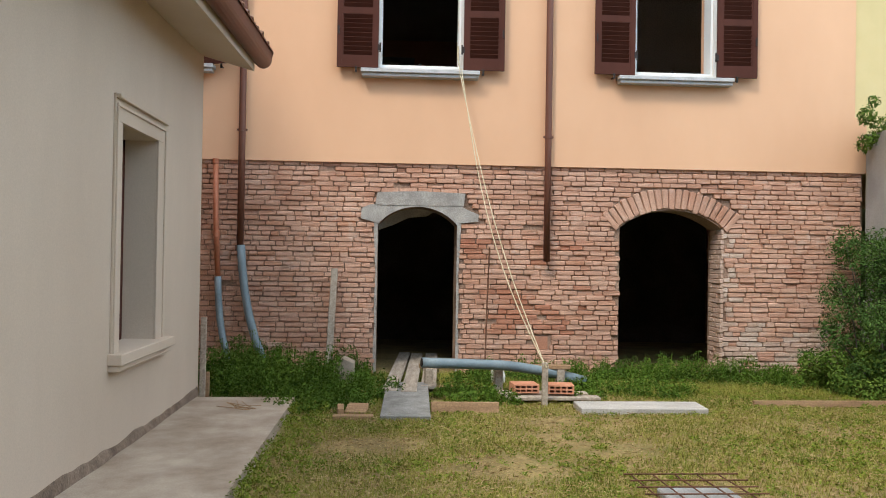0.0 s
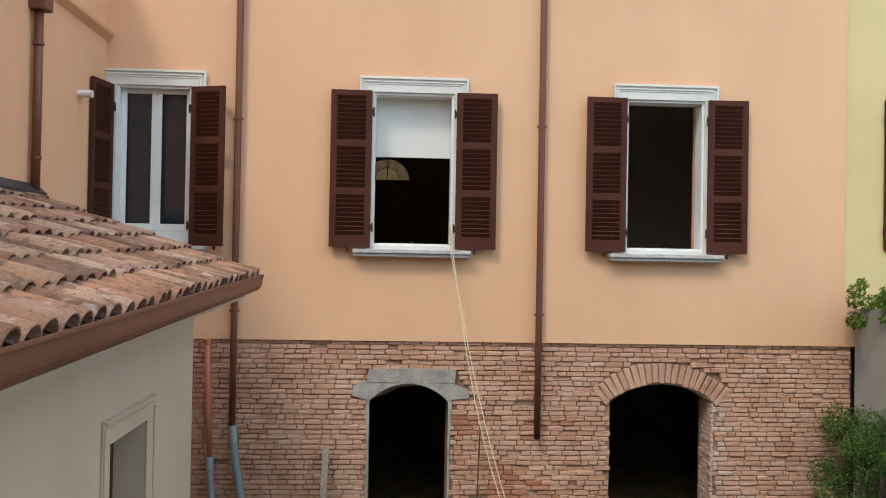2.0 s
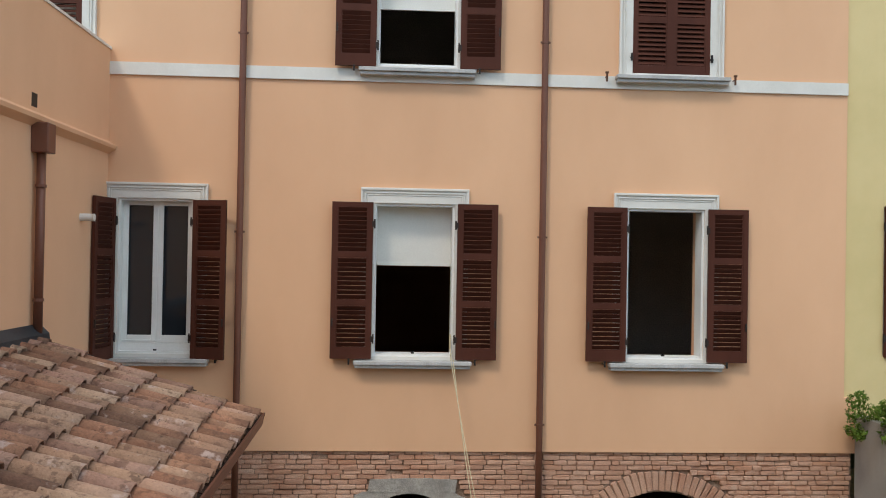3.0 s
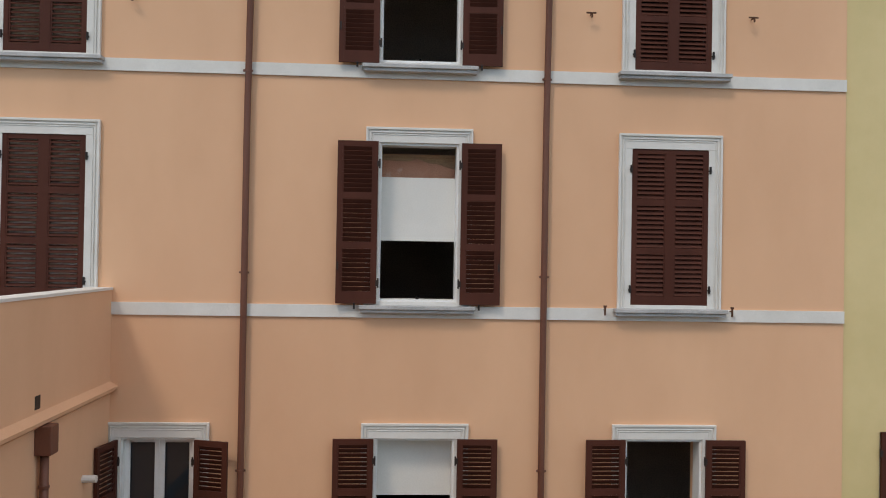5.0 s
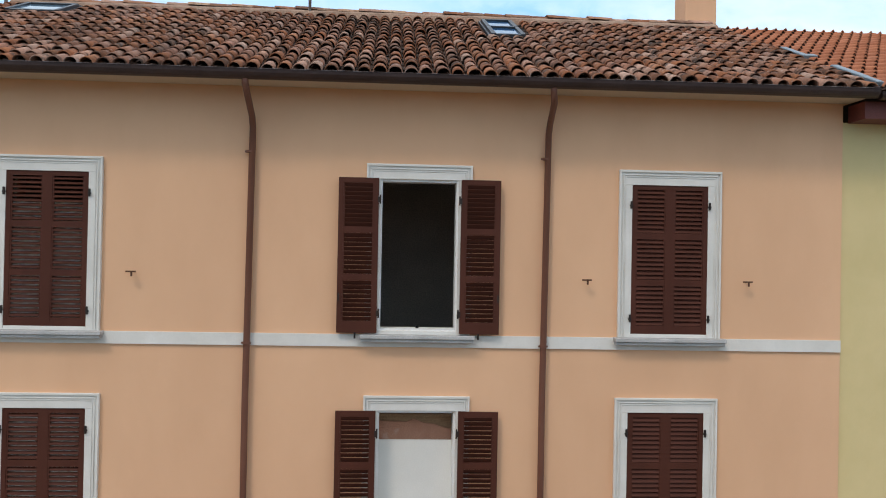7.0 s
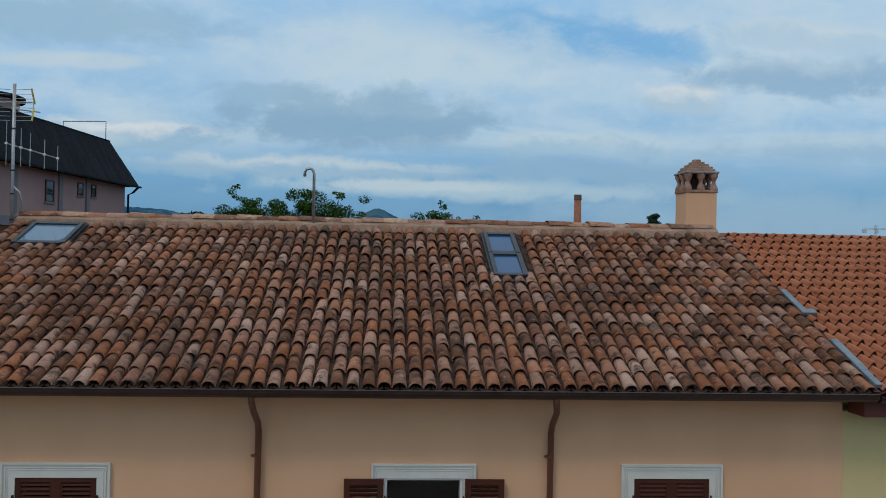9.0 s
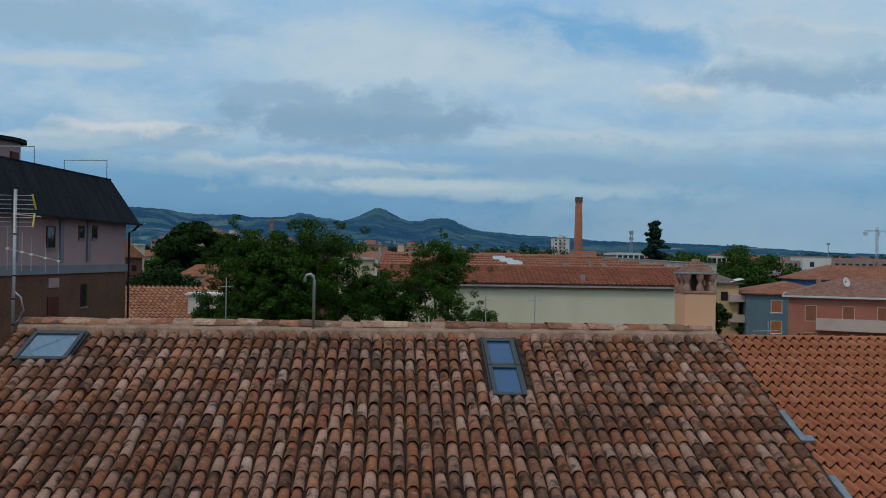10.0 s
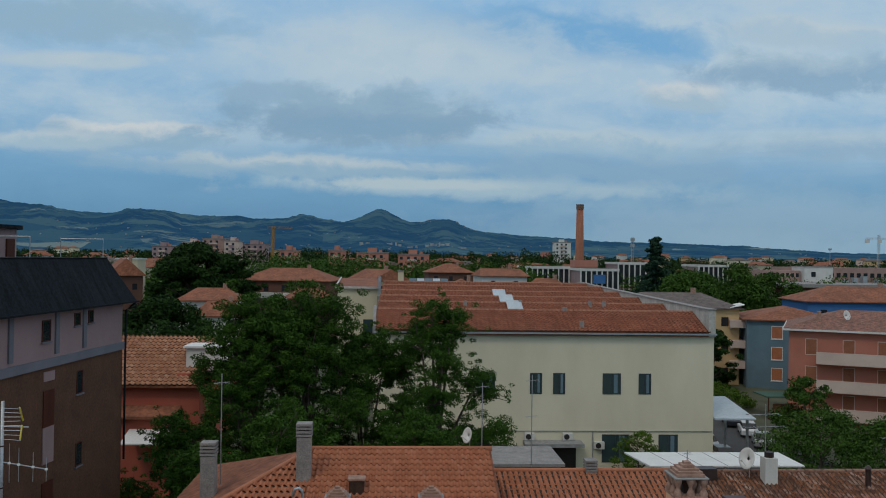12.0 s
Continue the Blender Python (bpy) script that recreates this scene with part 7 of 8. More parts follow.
# -- farther houses, on ground that climbs slowly towards the hills
rt = random.Random(33)
WALLS = [OFFWHITE, LIME, OCHRE, SALMON, BALCONY, OFFCREAM]
PALEPINK = material("pale_brown_pink_render", (0.30, 0.19, 0.16), (0.38, 0.25, 0.21), 0.9, 0.3, 12, 0.1, grain=0.06)
# grey-blue of the distance is mixed into this wall colour as haze
HAZYWALL = material("hazy_pale_wall", (0.24, 0.27, 0.28), (0.34, 0.36, 0.36), 0.9, 0.01, 0.2, 0.0)
RUSSET = material("russet_render", (0.10, 0.045, 0.03), (0.15, 0.068, 0.045), 0.9, 0.3, 12, 0.1, grain=0.08)
COBALT = material("bright_blue_render", (0.03, 0.12, 0.30), (0.05, 0.16, 0.36), 0.9, 0.3, 12, 0.1, grain=0.06)


def rise(r):
    return G0 + max(0.0, min(r, 1500) - 260) * 0.0125


def seen_house(x, y, w, d, eave, turn, wall, roofm, label, up, floors=4, cols=3, hip=0.45, **more):
    """A house by its middle, plan, eaves height above sea of gardens, and roof rise."""
    return house(x, y, G0, w, d, eave - G0, turn, wall, roofm, label, up, floors, cols, hip, **more)


wh = seen_house(-32.0, 152, 10.2, 9, 13.9, 6, OFFWHITE, FARTILE, "white house with an orange hip roof", 2.0, 3, 2)
seen_house(-28.6, 142, 7.6, 7, 11.9, 10, OFFWHITE, FARTILE, "low white house with an orange hip roof", 2.2, 3, 2)
bw = seen_house(-22.6, 190, 19.5, 13, 16.4, -8, RUSSET, FARTILE, "russet house with a broad orange hip roof", 2.6, 4, 5)
part("balcony", boxes((-9.2, 5.0, -7.8, -6.5, 9.6, 10.8)), OFFWHITE, bw, "long white balcony")
seen_house(-17.4, 176, 8.0, 8, 13.2, 12, RUSSET, FARTILE, "russet house with a low orange roof", 2.0, 3, 2)
seen_house(-3.5, 190, 9.2, 11, 16.5, 32, OFFCREAM, FARTILE, "cream gabled house among trees", 2.5, 4, 2, 0.9)
seen_house(16.6, 260, 13.5, 12, 17.3, 4, RUSSET, FARTILE, "villa with a broad orange hip roof", 2.7, 4, 3, 0.12)
seen_house(26.5, 212, 11.5, 9, 17.4, 8, OFFWHITE, FARTILE, "white house with an orange tile roof", 1.8, 4, 2, 0.8)
seen_house(13.7, 172, 6.0, 8, 15.6, 0, SALMON, FARTILE, "small brick house behind the hall", 1.9, 3, 2)
seen_house(31.0, 172, 8.0, 8, 15.6, -14, SALMON, FARTILE, "small brick house behind the hall", 2.2, 3, 2)
seen_house(44.5, 134, 17.5, 13, 14.6, -4, OCHRE, GREYTILE, "ochre house with a broad grey tile roof", 2.1, 3, 4, 0.5)
seen_house(84.0, 150, 22.0, 13, 15.0, -6, COBALT, FARTILE, "bright blue walled house with an orange roof", 2.5, 3, 4)
seen_house(-62.5, 200, 7.0, 12, 16.8, 25, RUSSET, FARTILE, "steep orange roofed house beside the pines", 3.8, 3, 2, 0.8)
lb = thing("cream_block", "small flat roofed cream block beside the pines", "building", (-77, 250, G0))
part("wall", boxes((-3, 3, 0, 8, 0, 17.0)), OFFCREAM, lb)
part("roof", boxes((-3.3, 3.3, -0.3, 8.3, 17.0, 17.4)), OFFWHITE, lb)
for x in (-1.8, 0.6):
    part("window", boxes((x, x + 1.2, -0.06, 0.02, 14.2, 15.9)), PANE, lb)
for i in range(190):
    az = radians(rt.uniform(-31, 37))
    r = 300 * (1500 / 300) ** (rt.random() ** 0.75)
    x, y = math.sin(az) * r, math.cos(az) * r
    if (40 < x < 115 and 300 < y < 420) or (120 < x < 220 and y < 320):
        continue
    w, h = rt.uniform(9, 20), rt.uniform(6.5, 12.5)
    house(x, y, rise(r), w, rt.uniform(9, 13), h, rt.uniform(-40, 40), rt.choice(WALLS), rt.choice([FARTILE, FARTILE, FARTILE, FARTILE, GREYTILE]),
          "pale rendered town house with a clay tile roof", rt.uniform(1.6, 3), 3 if h > 9 else 2, 3, rt.uniform(0.3, 0.8), r < 460, "town_house", r < 420)


def flats_row(x, y, w, top, wl, label, d=13, heads=True):
    """A block of flats with rows of windows, balconies and a stair head."""
    f = thing("flats", label, "building", (x, y, rise(y)), "distant flats")
    h = top - rise(y)
    part("wall", boxes((-w / 2, w / 2, 0, d, 0, h)), wl, f)
    part("roof", boxes((-w / 2 - 0.4, w / 2 + 0.4, -0.4, d + 0.4, h, h + 0.4)), FLUE, f)
    if heads:
        part("stair_head", boxes((-w * 0.16, w * 0.12, 3, 9, h, h + 2.6)), wl, f)
        part("lift_head", boxes((w * 0.2, w * 0.3, 4, 8, h, h + 1.7)), SALMON, f)
    for k in range(min(4, int(h / 3.1))):
        z = h - 2.6 - 3.1 * k
        for c in range(int(w / 3.6)):
            u = -w / 2 + 0.9 + c * 3.6
            part("window", boxes((u, u + 1.5, -0.06, 0.02, z, z + 1.5)), PANE, f)
        part("balcony", boxes((-w * 0.2, w * 0.15, -1.2, 0.0, z - 0.9, z + 0.1)), BALCONY if wl is not BALCONY else PINK, f)
    return f


for x, y, w, top, wl in ((-122, 520, 11, 28.5, BALCONY), (-113, 540, 14, 31.5, PALEPINK), (-100, 530, 9, 30, BALCONY), (-90, 550, 16, 28.5, PINK), (-150, 560, 13, 26.5, PINK)):
    flats_row(x, y, w, top, wl, "pinkish block of flats with balconies and a stair head")
for x, y, w, top in ((-53, 430, 9, 24.2), (-29, 430, 8, 24.5), (-11, 430, 16, 23.6), (10, 440, 16, 23.0)):
    flats_row(x, y, w, top, SALMON, "salmon row of flats among trees")
flats_row(140, 700, 13, 35.5, OFFWHITE, "tall white block of flats")

# -- factory with its chimney, cranes, modern block
stack = thing("factory_chimney", "tall tapered round brick factory chimney", "chimney", (94.5, 430, G0))
part("shaft", tube(bmesh.new(), [(0, 0, 0), (0, 0, 15), (0, 0, 44.5)], 2.9, 18, 1.75), material("stack_brick", (0.27, 0.10, 0.06), (0.34, 0.14, 0.085), 0.95, 0.3, 3, 0.2), stack, smooth=True)
part("crown", tube(bmesh.new(), [(0, 0, 44.3), (0, 0, 46.8)], 1.95, 18), material("soot_brick", (0.12, 0.07, 0.05), (0.2, 0.11, 0.08), 0.95, 0.5, 3, 0.2), stack)


def grid_hall(x, y, w, d, top, label):
    f = thing("factory", label, "building", (x, y, G0), "factory halls")
    h = top - G0
    part("wall", boxes((0, w, 0, d, 0, h)), PINK, f)
    part("cornice", boxes((-0.4, w + 0.4, -0.5, d, h - 0.9, h)), OFFWHITE, f)
    n = int(w / 1.9)
    for i in range(n + 1):
        part("pier", boxes((i * w / n - 0.22, i * w / n + 0.22, -0.45, 0, 0, h - 0.9)), OFFWHITE, f)
    for i in range(n):
        part("window_bay", boxes((i * w / n + 0.25, (i + 1) * w / n - 0.25, -0.08, 0.02, h - 9, h - 1.1)), PANE, f)


grid_hall(50.0, 318, 16.0, 24, 19.0, "long pale factory hall with tall window bays")
grid_hall(66.5, 300, 13.5, 24, 18.6, "pale factory hall with tall window bays")
grid_hall(88.0, 330, 11.0, 20, 20.9, "taller pale factory hall")
grid_hall(124, 340, 12.0, 20, 20.3, "pale factory hall behind trees")
rh = thing("rear_hall", "red brick hall beside the factory chimney", "building", (74.5, 345, G0))
part("wall", boxes((0, 9, 0, 12, 0, 18.5)), SALMON, rh)
sg = thing("blue_sign", "small blue sign board on the factory", "sign", (73, 298.8, G0))
part("board", boxes((-2.2, 2.2, -0.2, 0, 10.2, 13.4)), COBALT, sg)
cr = thing("tower_crane", "slim white tower crane above the roofs", "crane", (223, 380, G0))


def lattice(bm, a, b, s, n):
    """An open girder of four chords and diagonals."""
    a, b = Vector(a), Vector(b)
    u = (b - a).normalized()
    p = u.cross(Vector((0, 1, 0))).normalized() * s
    q = u.cross(p).normalized() * s
    c = [p + q, p - q, -p - q, -p + q]
    for k in c:
        tube(bm, [a + k, b + k], s * 0.16, 4)
    for i in range(n):
        f, g = a.lerp(b, i / n), a.lerp(b, (i + 1) / n)
        for k in range(4):
            tube(bm, [f + c[k], g + c[(k + 1) % 4]], s * 0.10, 4)
    return bm


part("tower", lattice(bmesh.new(), (0, 0, 0), (0, 0, 32), 0.42, 26), ZINC, cr)
part("jib", lattice(bmesh.new(), (-6, 0, 30.2), (40, 0, 30.2), 0.30, 40), ZINC, cr)
part("counterweight", boxes((-6.2, -4.6, -0.6, 0.6, 28.2, 29.8)), OFFWHITE, cr)
part("cab", boxes((-0.5, 0.8, -1.2, -0.5, 28.2, 29.6)), OFFWHITE, cr)
CRANE = material("ochre_crane_paint", (0.30, 0.16, 0.03), (0.38, 0.21, 0.05), 0.6, 1, 10, 0.0)
cr2 = thing("ochre_crane", "distant ochre tower crane", "crane", (-68, 480, G0))
part("tower", lattice(bmesh.new(), (0, 0, 8), (0, 0, 35), 0.8, 16), CRANE, cr2)
part("mast_core", boxes((-0.3, 0.3, -0.3, 0.3, 6, 34)), CRANE, cr2)
part("jib", lattice(bmesh.new(), (-3, 0, 34.2), (11, 0, 34.2), 0.4, 8), CRANE, cr2)
mod = thing("modern_block", "low modern office range with a broad flat canopy", "building", (13, 300, G0))
part("canopy", boxes((109, 178, -30, 0, 10.6, 11.7)), FLUE, mod, "broad grey flat canopy roof")
part("under_wall", boxes((112, 178, -24, 0, 0, 10.6)), RUSSET, mod)
part("wall", boxes((121, 134, 0, 14, 0, 15.8)), PALEPINK, mod, "red brick office range")
part("long_wall", boxes((134, 185, 8, 24, 0, 17.0)), PALEPINK, mod)
part("cube", boxes((134.5, 145, -2, 8, 11.6, 17.2)), OFFWHITE, mod, "white rooftop cube")
part("cube_window", boxes((137, 138.6, -2.08, -2, 13.6, 15.4)), PANE, mod)
part("cube_coping", boxes((134.2, 145.3, -2.3, 8.2, 17.2, 17.4)), FLUE, mod)
for i in range(7):
    part("window", boxes((121.5 + i * 1.8, 122.5 + i * 1.8, -0.08, 0.0, 13.4, 14.8)), PANE, mod)
for i in range(14):
    part("window", boxes((146.5 + i * 2.6, 148 + i * 2.6, 7.92, 8.0, 13.4, 15.0)), PANE, mod)
for i in range(8):
    part("roof_unit", boxes((146 + i * 4.0, 147.6 + i * 4.0, -8 + (i % 3), -6 + (i % 3), 11.7, 12.9 + (i % 3) * 0.6)), ZINC, mod)
tm = thing("radio_mast", "slim distant lattice telephone mast", "mast", (122, 430, G0))
part("pole", lattice(bmesh.new(), (0, 0, 6), (0, 0, 30.5), 0.5, 16), ZINC, tm)
for z in (25.5, 28.5):
    part("antenna_ring", tube(bmesh.new(), [(0, 0, z), (0, 0, z + 1.5)], 1.15, 8), ZINC, tm)
tm = thing("light_mast", "distant sports ground light mast", "mast", (263, 500, G0))
part("pole", tube(bmesh.new(), [(0, 0, 0), (0, 0, 26.5)], 0.28, 8, 0.2), ZINC, tm)
part("lamp_frame", boxes((-0.9, 0.9, -0.3, 0.3, 26.2, 27.4)), ZINC, tm)

# ---- hills on the horizon ----
HILL = bpy.data.materials.new("hazy_hill_fields")
HILL.use_nodes = True
ht_ = HILL.node_tree
hb = ht_.nodes["Principled BSDF"]
hb.inputs["Roughness"].default_value, hb.inputs["Specular IOR Level"].default_value = 1.0, 0.0
hg = ht_.nodes.new("ShaderNodeNewGeometry")


def hill_noise(scale, detail, rough=0.6):
    n = ht_.nodes.new("ShaderNodeTexNoise")
    n.inputs["Scale"].default_value, n.inputs["Detail"].default_value, n.inputs["Roughness"].default_value = scale, detail, rough
    ht_.links.new(hg.outputs["Position"], n.inputs["Vector"])
    return n.outputs["Fac"]


def hill_mix(fac, lo, hi, a, b):
    r = ht_.nodes.new("ShaderNodeMapRange")
    r.inputs[1].default_value, r.inputs[2].default_value = lo, hi
    ht_.links.new(fac, r.inputs[0])
    n = ht_.nodes.new("ShaderNodeMix")
    n.data_type = "RGBA"
    ht_.links.new(r.outputs[0], n.inputs[0])
    for k, v in ((6, a), (7, b)):
        if isinstance(v, tuple):
            n.inputs[k].default_value = (*v, 1)
        else:
            ht_.links.new(v, n.inputs[k])
    return n.outputs[2]


cell = ht_.nodes.new("ShaderNodeTexVoronoi")
cell.inputs["Scale"].default_value = 0.0065
ht_.links.new(hg.outputs["Position"], cell.inputs["Vector"])
csep = ht_.nodes.new("ShaderNodeSeparateColor")
ht_.links.new(cell.outputs["Color"], csep.inputs[0])
fields = hill_mix(csep.outputs[0], 0.2, 0.9, (0.022, 0.045, 0.026), (0.058, 0.090, 0.048))
fields = hill_mix(csep.outputs[1], 0.90, 0.93, fields, (0.15, 0.17, 0.10))
wooded = hill_mix(hill_noise(0.05, 4), 0.35, 0.7, (0.006, 0.016, 0.010), (0.018, 0.036, 0.020))
hcol = hill_mix(hill_noise(0.0055, 10, 0.74), 0.485, 0.525, fields, wooded)
ht_.links.new(hcol, hb.inputs["Base Color"])
# distance haze, put in as a weak blue glow over all the slopes
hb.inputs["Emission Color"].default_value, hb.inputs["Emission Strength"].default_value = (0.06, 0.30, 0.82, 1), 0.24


def hill_height(az):
    """Height of the skyline, in metres, by bearing from straight ahead."""
    d = math.degrees(az)
    h = 50 + 95 / (1 + math.exp((d - 10) / 5)) + 80 * math.exp(-((d + 29) / 5.5) ** 2) + 24 * math.exp(-((d + 16.3) / 2.2) ** 2) + 16 * math.exp(-((d - 20) / 5) ** 2)
    h += 50 * math.exp(-((d + 1.1) / 1.6) ** 2) + 31 * math.exp(-((d - 3.1) / 1.5) ** 2)
    return h + 5 * noise.noise((d * 0.33, 4.3, 0.2)) + 3 * noise.noise((d * 0.9, 1.3, 0.6)) + 2.0 * noise.noise((d * 3.1, 2.2, 0.4)) + 1.6 * noise.noise((d * 9.0, 3.3, 0.7))


def hill_at(az, f):
    """Ground on the way to the skyline: f from 0 at its foot to 1 behind the crest."""
    up = math.sin(min(1, f / 0.75) * math.pi / 2) ** 1.6 if f < 0.75 else 1 - (f - 0.75) * 1.5
    d = math.degrees(az)
    fold = 0.22 * noise.noise((d * 0.25, f * 4, 1.3)) + 0.10 * noise.noise((d * 0.7, f * 7, 5.4)) + 0.03 * noise.noise((d * 3, f * 16, 7.1))
    top = min(1.0, max(0.0, (0.75 - f) / 0.2))
    return 18.5 + (hill_height(az) - 15.5) * up * (1 + fold * top)


na, nr = 900, 44
vs, fs = [], []
for j in range(nr):
    f = j / (nr - 1)
    for i in range(na):
        az = radians(-62 + 124 * i / (na - 1))
        r = 1500 + 2200 * f
        vs.append((math.sin(az) * r, math.cos(az) * r, hill_at(az, f)))
for j in range(nr - 1):
    for i in range(na - 1):
        fs.append((j * na + i, j * na + i + 1, (j + 1) * na + i + 1, (j + 1) * na + i))
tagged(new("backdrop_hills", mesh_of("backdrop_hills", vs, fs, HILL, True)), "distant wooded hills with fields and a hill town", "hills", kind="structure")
vs, fs = [], []
for r in (255, 420, 700, 1100, 1510):
    for i in range(60):
        az = radians(-62 + 124 * i / 59)
        vs.append((math.sin(az) * r, math.cos(az) * r, rise(r) - 0.02 if r > 300 else G0 - 0.6))
for j in range(4):
    for i in range(59):
        fs.append((j * 60 + i, j * 60 + i + 1, j * 60 + 61 + i, j * 60 + 60 + i))
tagged(new("backdrop_plain", mesh_of("backdrop_plain", vs, fs, FIELD)), "gently climbing green plain before the hills", "fields", kind="structure")

# ---- plants ----
LAWNLEAF = leaf_material("lawn_leaves", [(0.07, 0.11, 0.012), (0.13, 0.18, 0.018), (0.20, 0.25, 0.03), (0.28, 0.27, 0.05), (0.10, 0.15, 0.014)])
def leaf_cloud(name, centres, radii, count, size, mat, parent, seed, flat=0.5, droop=0.0):
    """Many small folded leaves in clumps; centres and radii of the clumps."""
    r = np.random.RandomState(seed)
    centres, radii = np.array(centres, float), np.array(radii, float)
    if radii.ndim == 1:
        radii = np.repeat(radii[:, None], 3, 1)
    w = radii.prod(1) ** (2 / 3)
    pick = r.choice(len(centres), count, p=w / w.sum())
    d = r.normal(size=(count, 3))
    d /= np.linalg.norm(d, axis=1)[:, None]
    pos = centres[pick] + d * radii[pick] * (r.uniform(0.15, 1.0, (count, 1)) ** 0.45)
    nrm = d * (1 - flat) + r.normal(size=(count, 3)) * 0.55 + np.array([0, 0, flat])
    nrm /= np.linalg.norm(nrm, axis=1)[:, None]
    ax = np.cross(nrm, r.normal(size=(count, 3)))
    ax /= np.linalg.norm(ax, axis=1)[:, None]
    ay = np.cross(nrm, ax)
    s = size * r.uniform(0.55, 1.3, (count, 1))
    quad = np.stack([pos - ax * s, pos - ay * s * 0.42 + nrm * s * 0.1, pos + ax * s, pos + ay * s * 0.42 + nrm * s * 0.1], 1).reshape(-1, 3)
    me = bpy.data.meshes.new(name)
    me.vertices.add(count * 4)
    me.vertices.foreach_set("co", quad.astype(np.float32).ravel())
    me.loops.add(count * 4)
    me.loops.foreach_set("vertex_index", np.arange(count * 4, dtype=np.int32))
    me.polygons.add(count)
    me.polygons.foreach_set("loop_start", np.arange(0, count * 4, 4, dtype=np.int32))
    me.update(calc_edges=True)
    me.materials.append(mat)
    o = new(name, me)
    o.parent = parent
    return o


def tree(x, y, z, h, spread, label, seed, leaves=9000, size=0.22, mat=None, bare=0.28, clumps=60, name="tree"):
    r = random.Random(seed)
    t = thing(name, label, "tree", (x, y, z))
    bm = bmesh.new()
    top = Vector((r.uniform(-0.4, 0.4), r.uniform(-0.4, 0.4), h * 0.72))
    tube(bm, [(0, 0, -0.3), (r.uniform(-0.15, 0.15), 0.1, h * 0.25), top * 0.7, top], h * 0.022, 8, h * 0.006)
    cs, rs, tips = [], [], []
    for i in range(clumps):
        a, f = r.uniform(0, 2 * math.pi), r.random()
        zz = bare + (1 - bare) * f
        prof = math.sin(math.pi * min(1, 0.12 + 0.86 * f)) ** 0.7
        rad = spread * prof * (0.35 + 0.65 * r.random() ** 0.5) * (1 + 0.25 * noise.noise((a, f * 3, seed)))
        c = Vector((math.cos(a) * rad, math.sin(a) * rad, h * zz * 0.94))
        cs.append(c)
        k = 1.25 * spread * r.uniform(0.13, 0.27)
        k *= 0.55 + 0.6 * r.random()
        if r.random() < 0.3:
            c.x, c.y, c.z = c.x * 1.28, c.y * 1.28, c.z * (1.0 + 0.06 * r.random())
            k *= 0.6
        rs.append((k * 1.3, k * 1.3, k * 0.7))
        if i % 3 == 0:
            s = Vector((0, 0, max(h * 0.18, c.z - rad * 0.8)))
            tube(bm, [s, s.lerp(c, 0.5) + Vector((0, 0, 0.04 * h)), c], h * 0.008, 6, h * 0.002)
    part("trunk", bm, BARK, t, "dark bark trunk and limbs")
    leaf_cloud("crown", cs, rs, leaves, size, mat or TREELEAF, t, seed)
    return t


def billow_tree(x, y, z, h, spread, label, seed, leaves=60000, size=0.09, mat=None, heads=11, low=0.3):
    """A garden tree whose ascending limbs end in rounded heads of foliage, each head many small clumps with gaps and loose sprigs."""
    r = random.Random(seed)
    t = thing("tree", label, "tree", (x, y, z))
    bm = bmesh.new()
    fork = Vector((r.uniform(-0.2, 0.2), r.uniform(-0.2, 0.2), h * 0.28))
    tube(bm, [(0, 0, -0.3), (r.uniform(-0.15, 0.15), 0.05, h * 0.15), fork], h * 0.02, 8, h * 0.013)
    cs, rs = [], []
    for i in range(heads):
        f = i / (heads - 1)
        a = 2.4 * i + r.uniform(-0.4, 0.4)
        out = spread * (0.86 - 0.72 * f ** 1.6) * r.uniform(0.75, 1.05) * (0.75 + 0.5 * min(1, 3 * f))
        big = spread * r.uniform(0.36, 0.52)
        c = Vector((math.cos(a) * out, math.sin(a) * out, h * (low + (0.985 - low) * f ** 0.8) - big * 0.8 + r.uniform(-0.04, 0.03) * h))
        mid = fork.lerp(c, 0.55) + Vector((0, 0, 0.03 * h))
        tube(bm, [fork * r.uniform(0.75, 1.0), mid, c + Vector((0, 0, big * 0.5))], h * 0.008, 6, h * 0.002)
        for k in range(46):
            d = Vector((r.gauss(0, 1), r.gauss(0, 1), r.gauss(0.25, 0.9))).normalized()
            far = r.uniform(0.35, 1.0)
            g = big * r.uniform(0.17, 0.30)
            if r.random() < 0.28:
                far, g = r.uniform(1.05, 1.42), g * 0.55
            e = c + Vector((d.x * big * far * 1.1, d.y * big * far * 1.1, d.z * big * far * 0.92))
            cs.append(e)
            rs.append((g * 1.25, g * 1.25, g * 0.8))
            if k % 5 == 0:
                tube(bm, [c + Vector((0, 0, -0.2 * big)), e], h * 0.0025, 4, h * 0.001)
    part("trunk", bm, BARK, t, "dark bark trunk and limbs")
    leaf_cloud("crown", cs, rs, leaves, size, mat or TREELEAF, t, seed, 0.5)
    return t


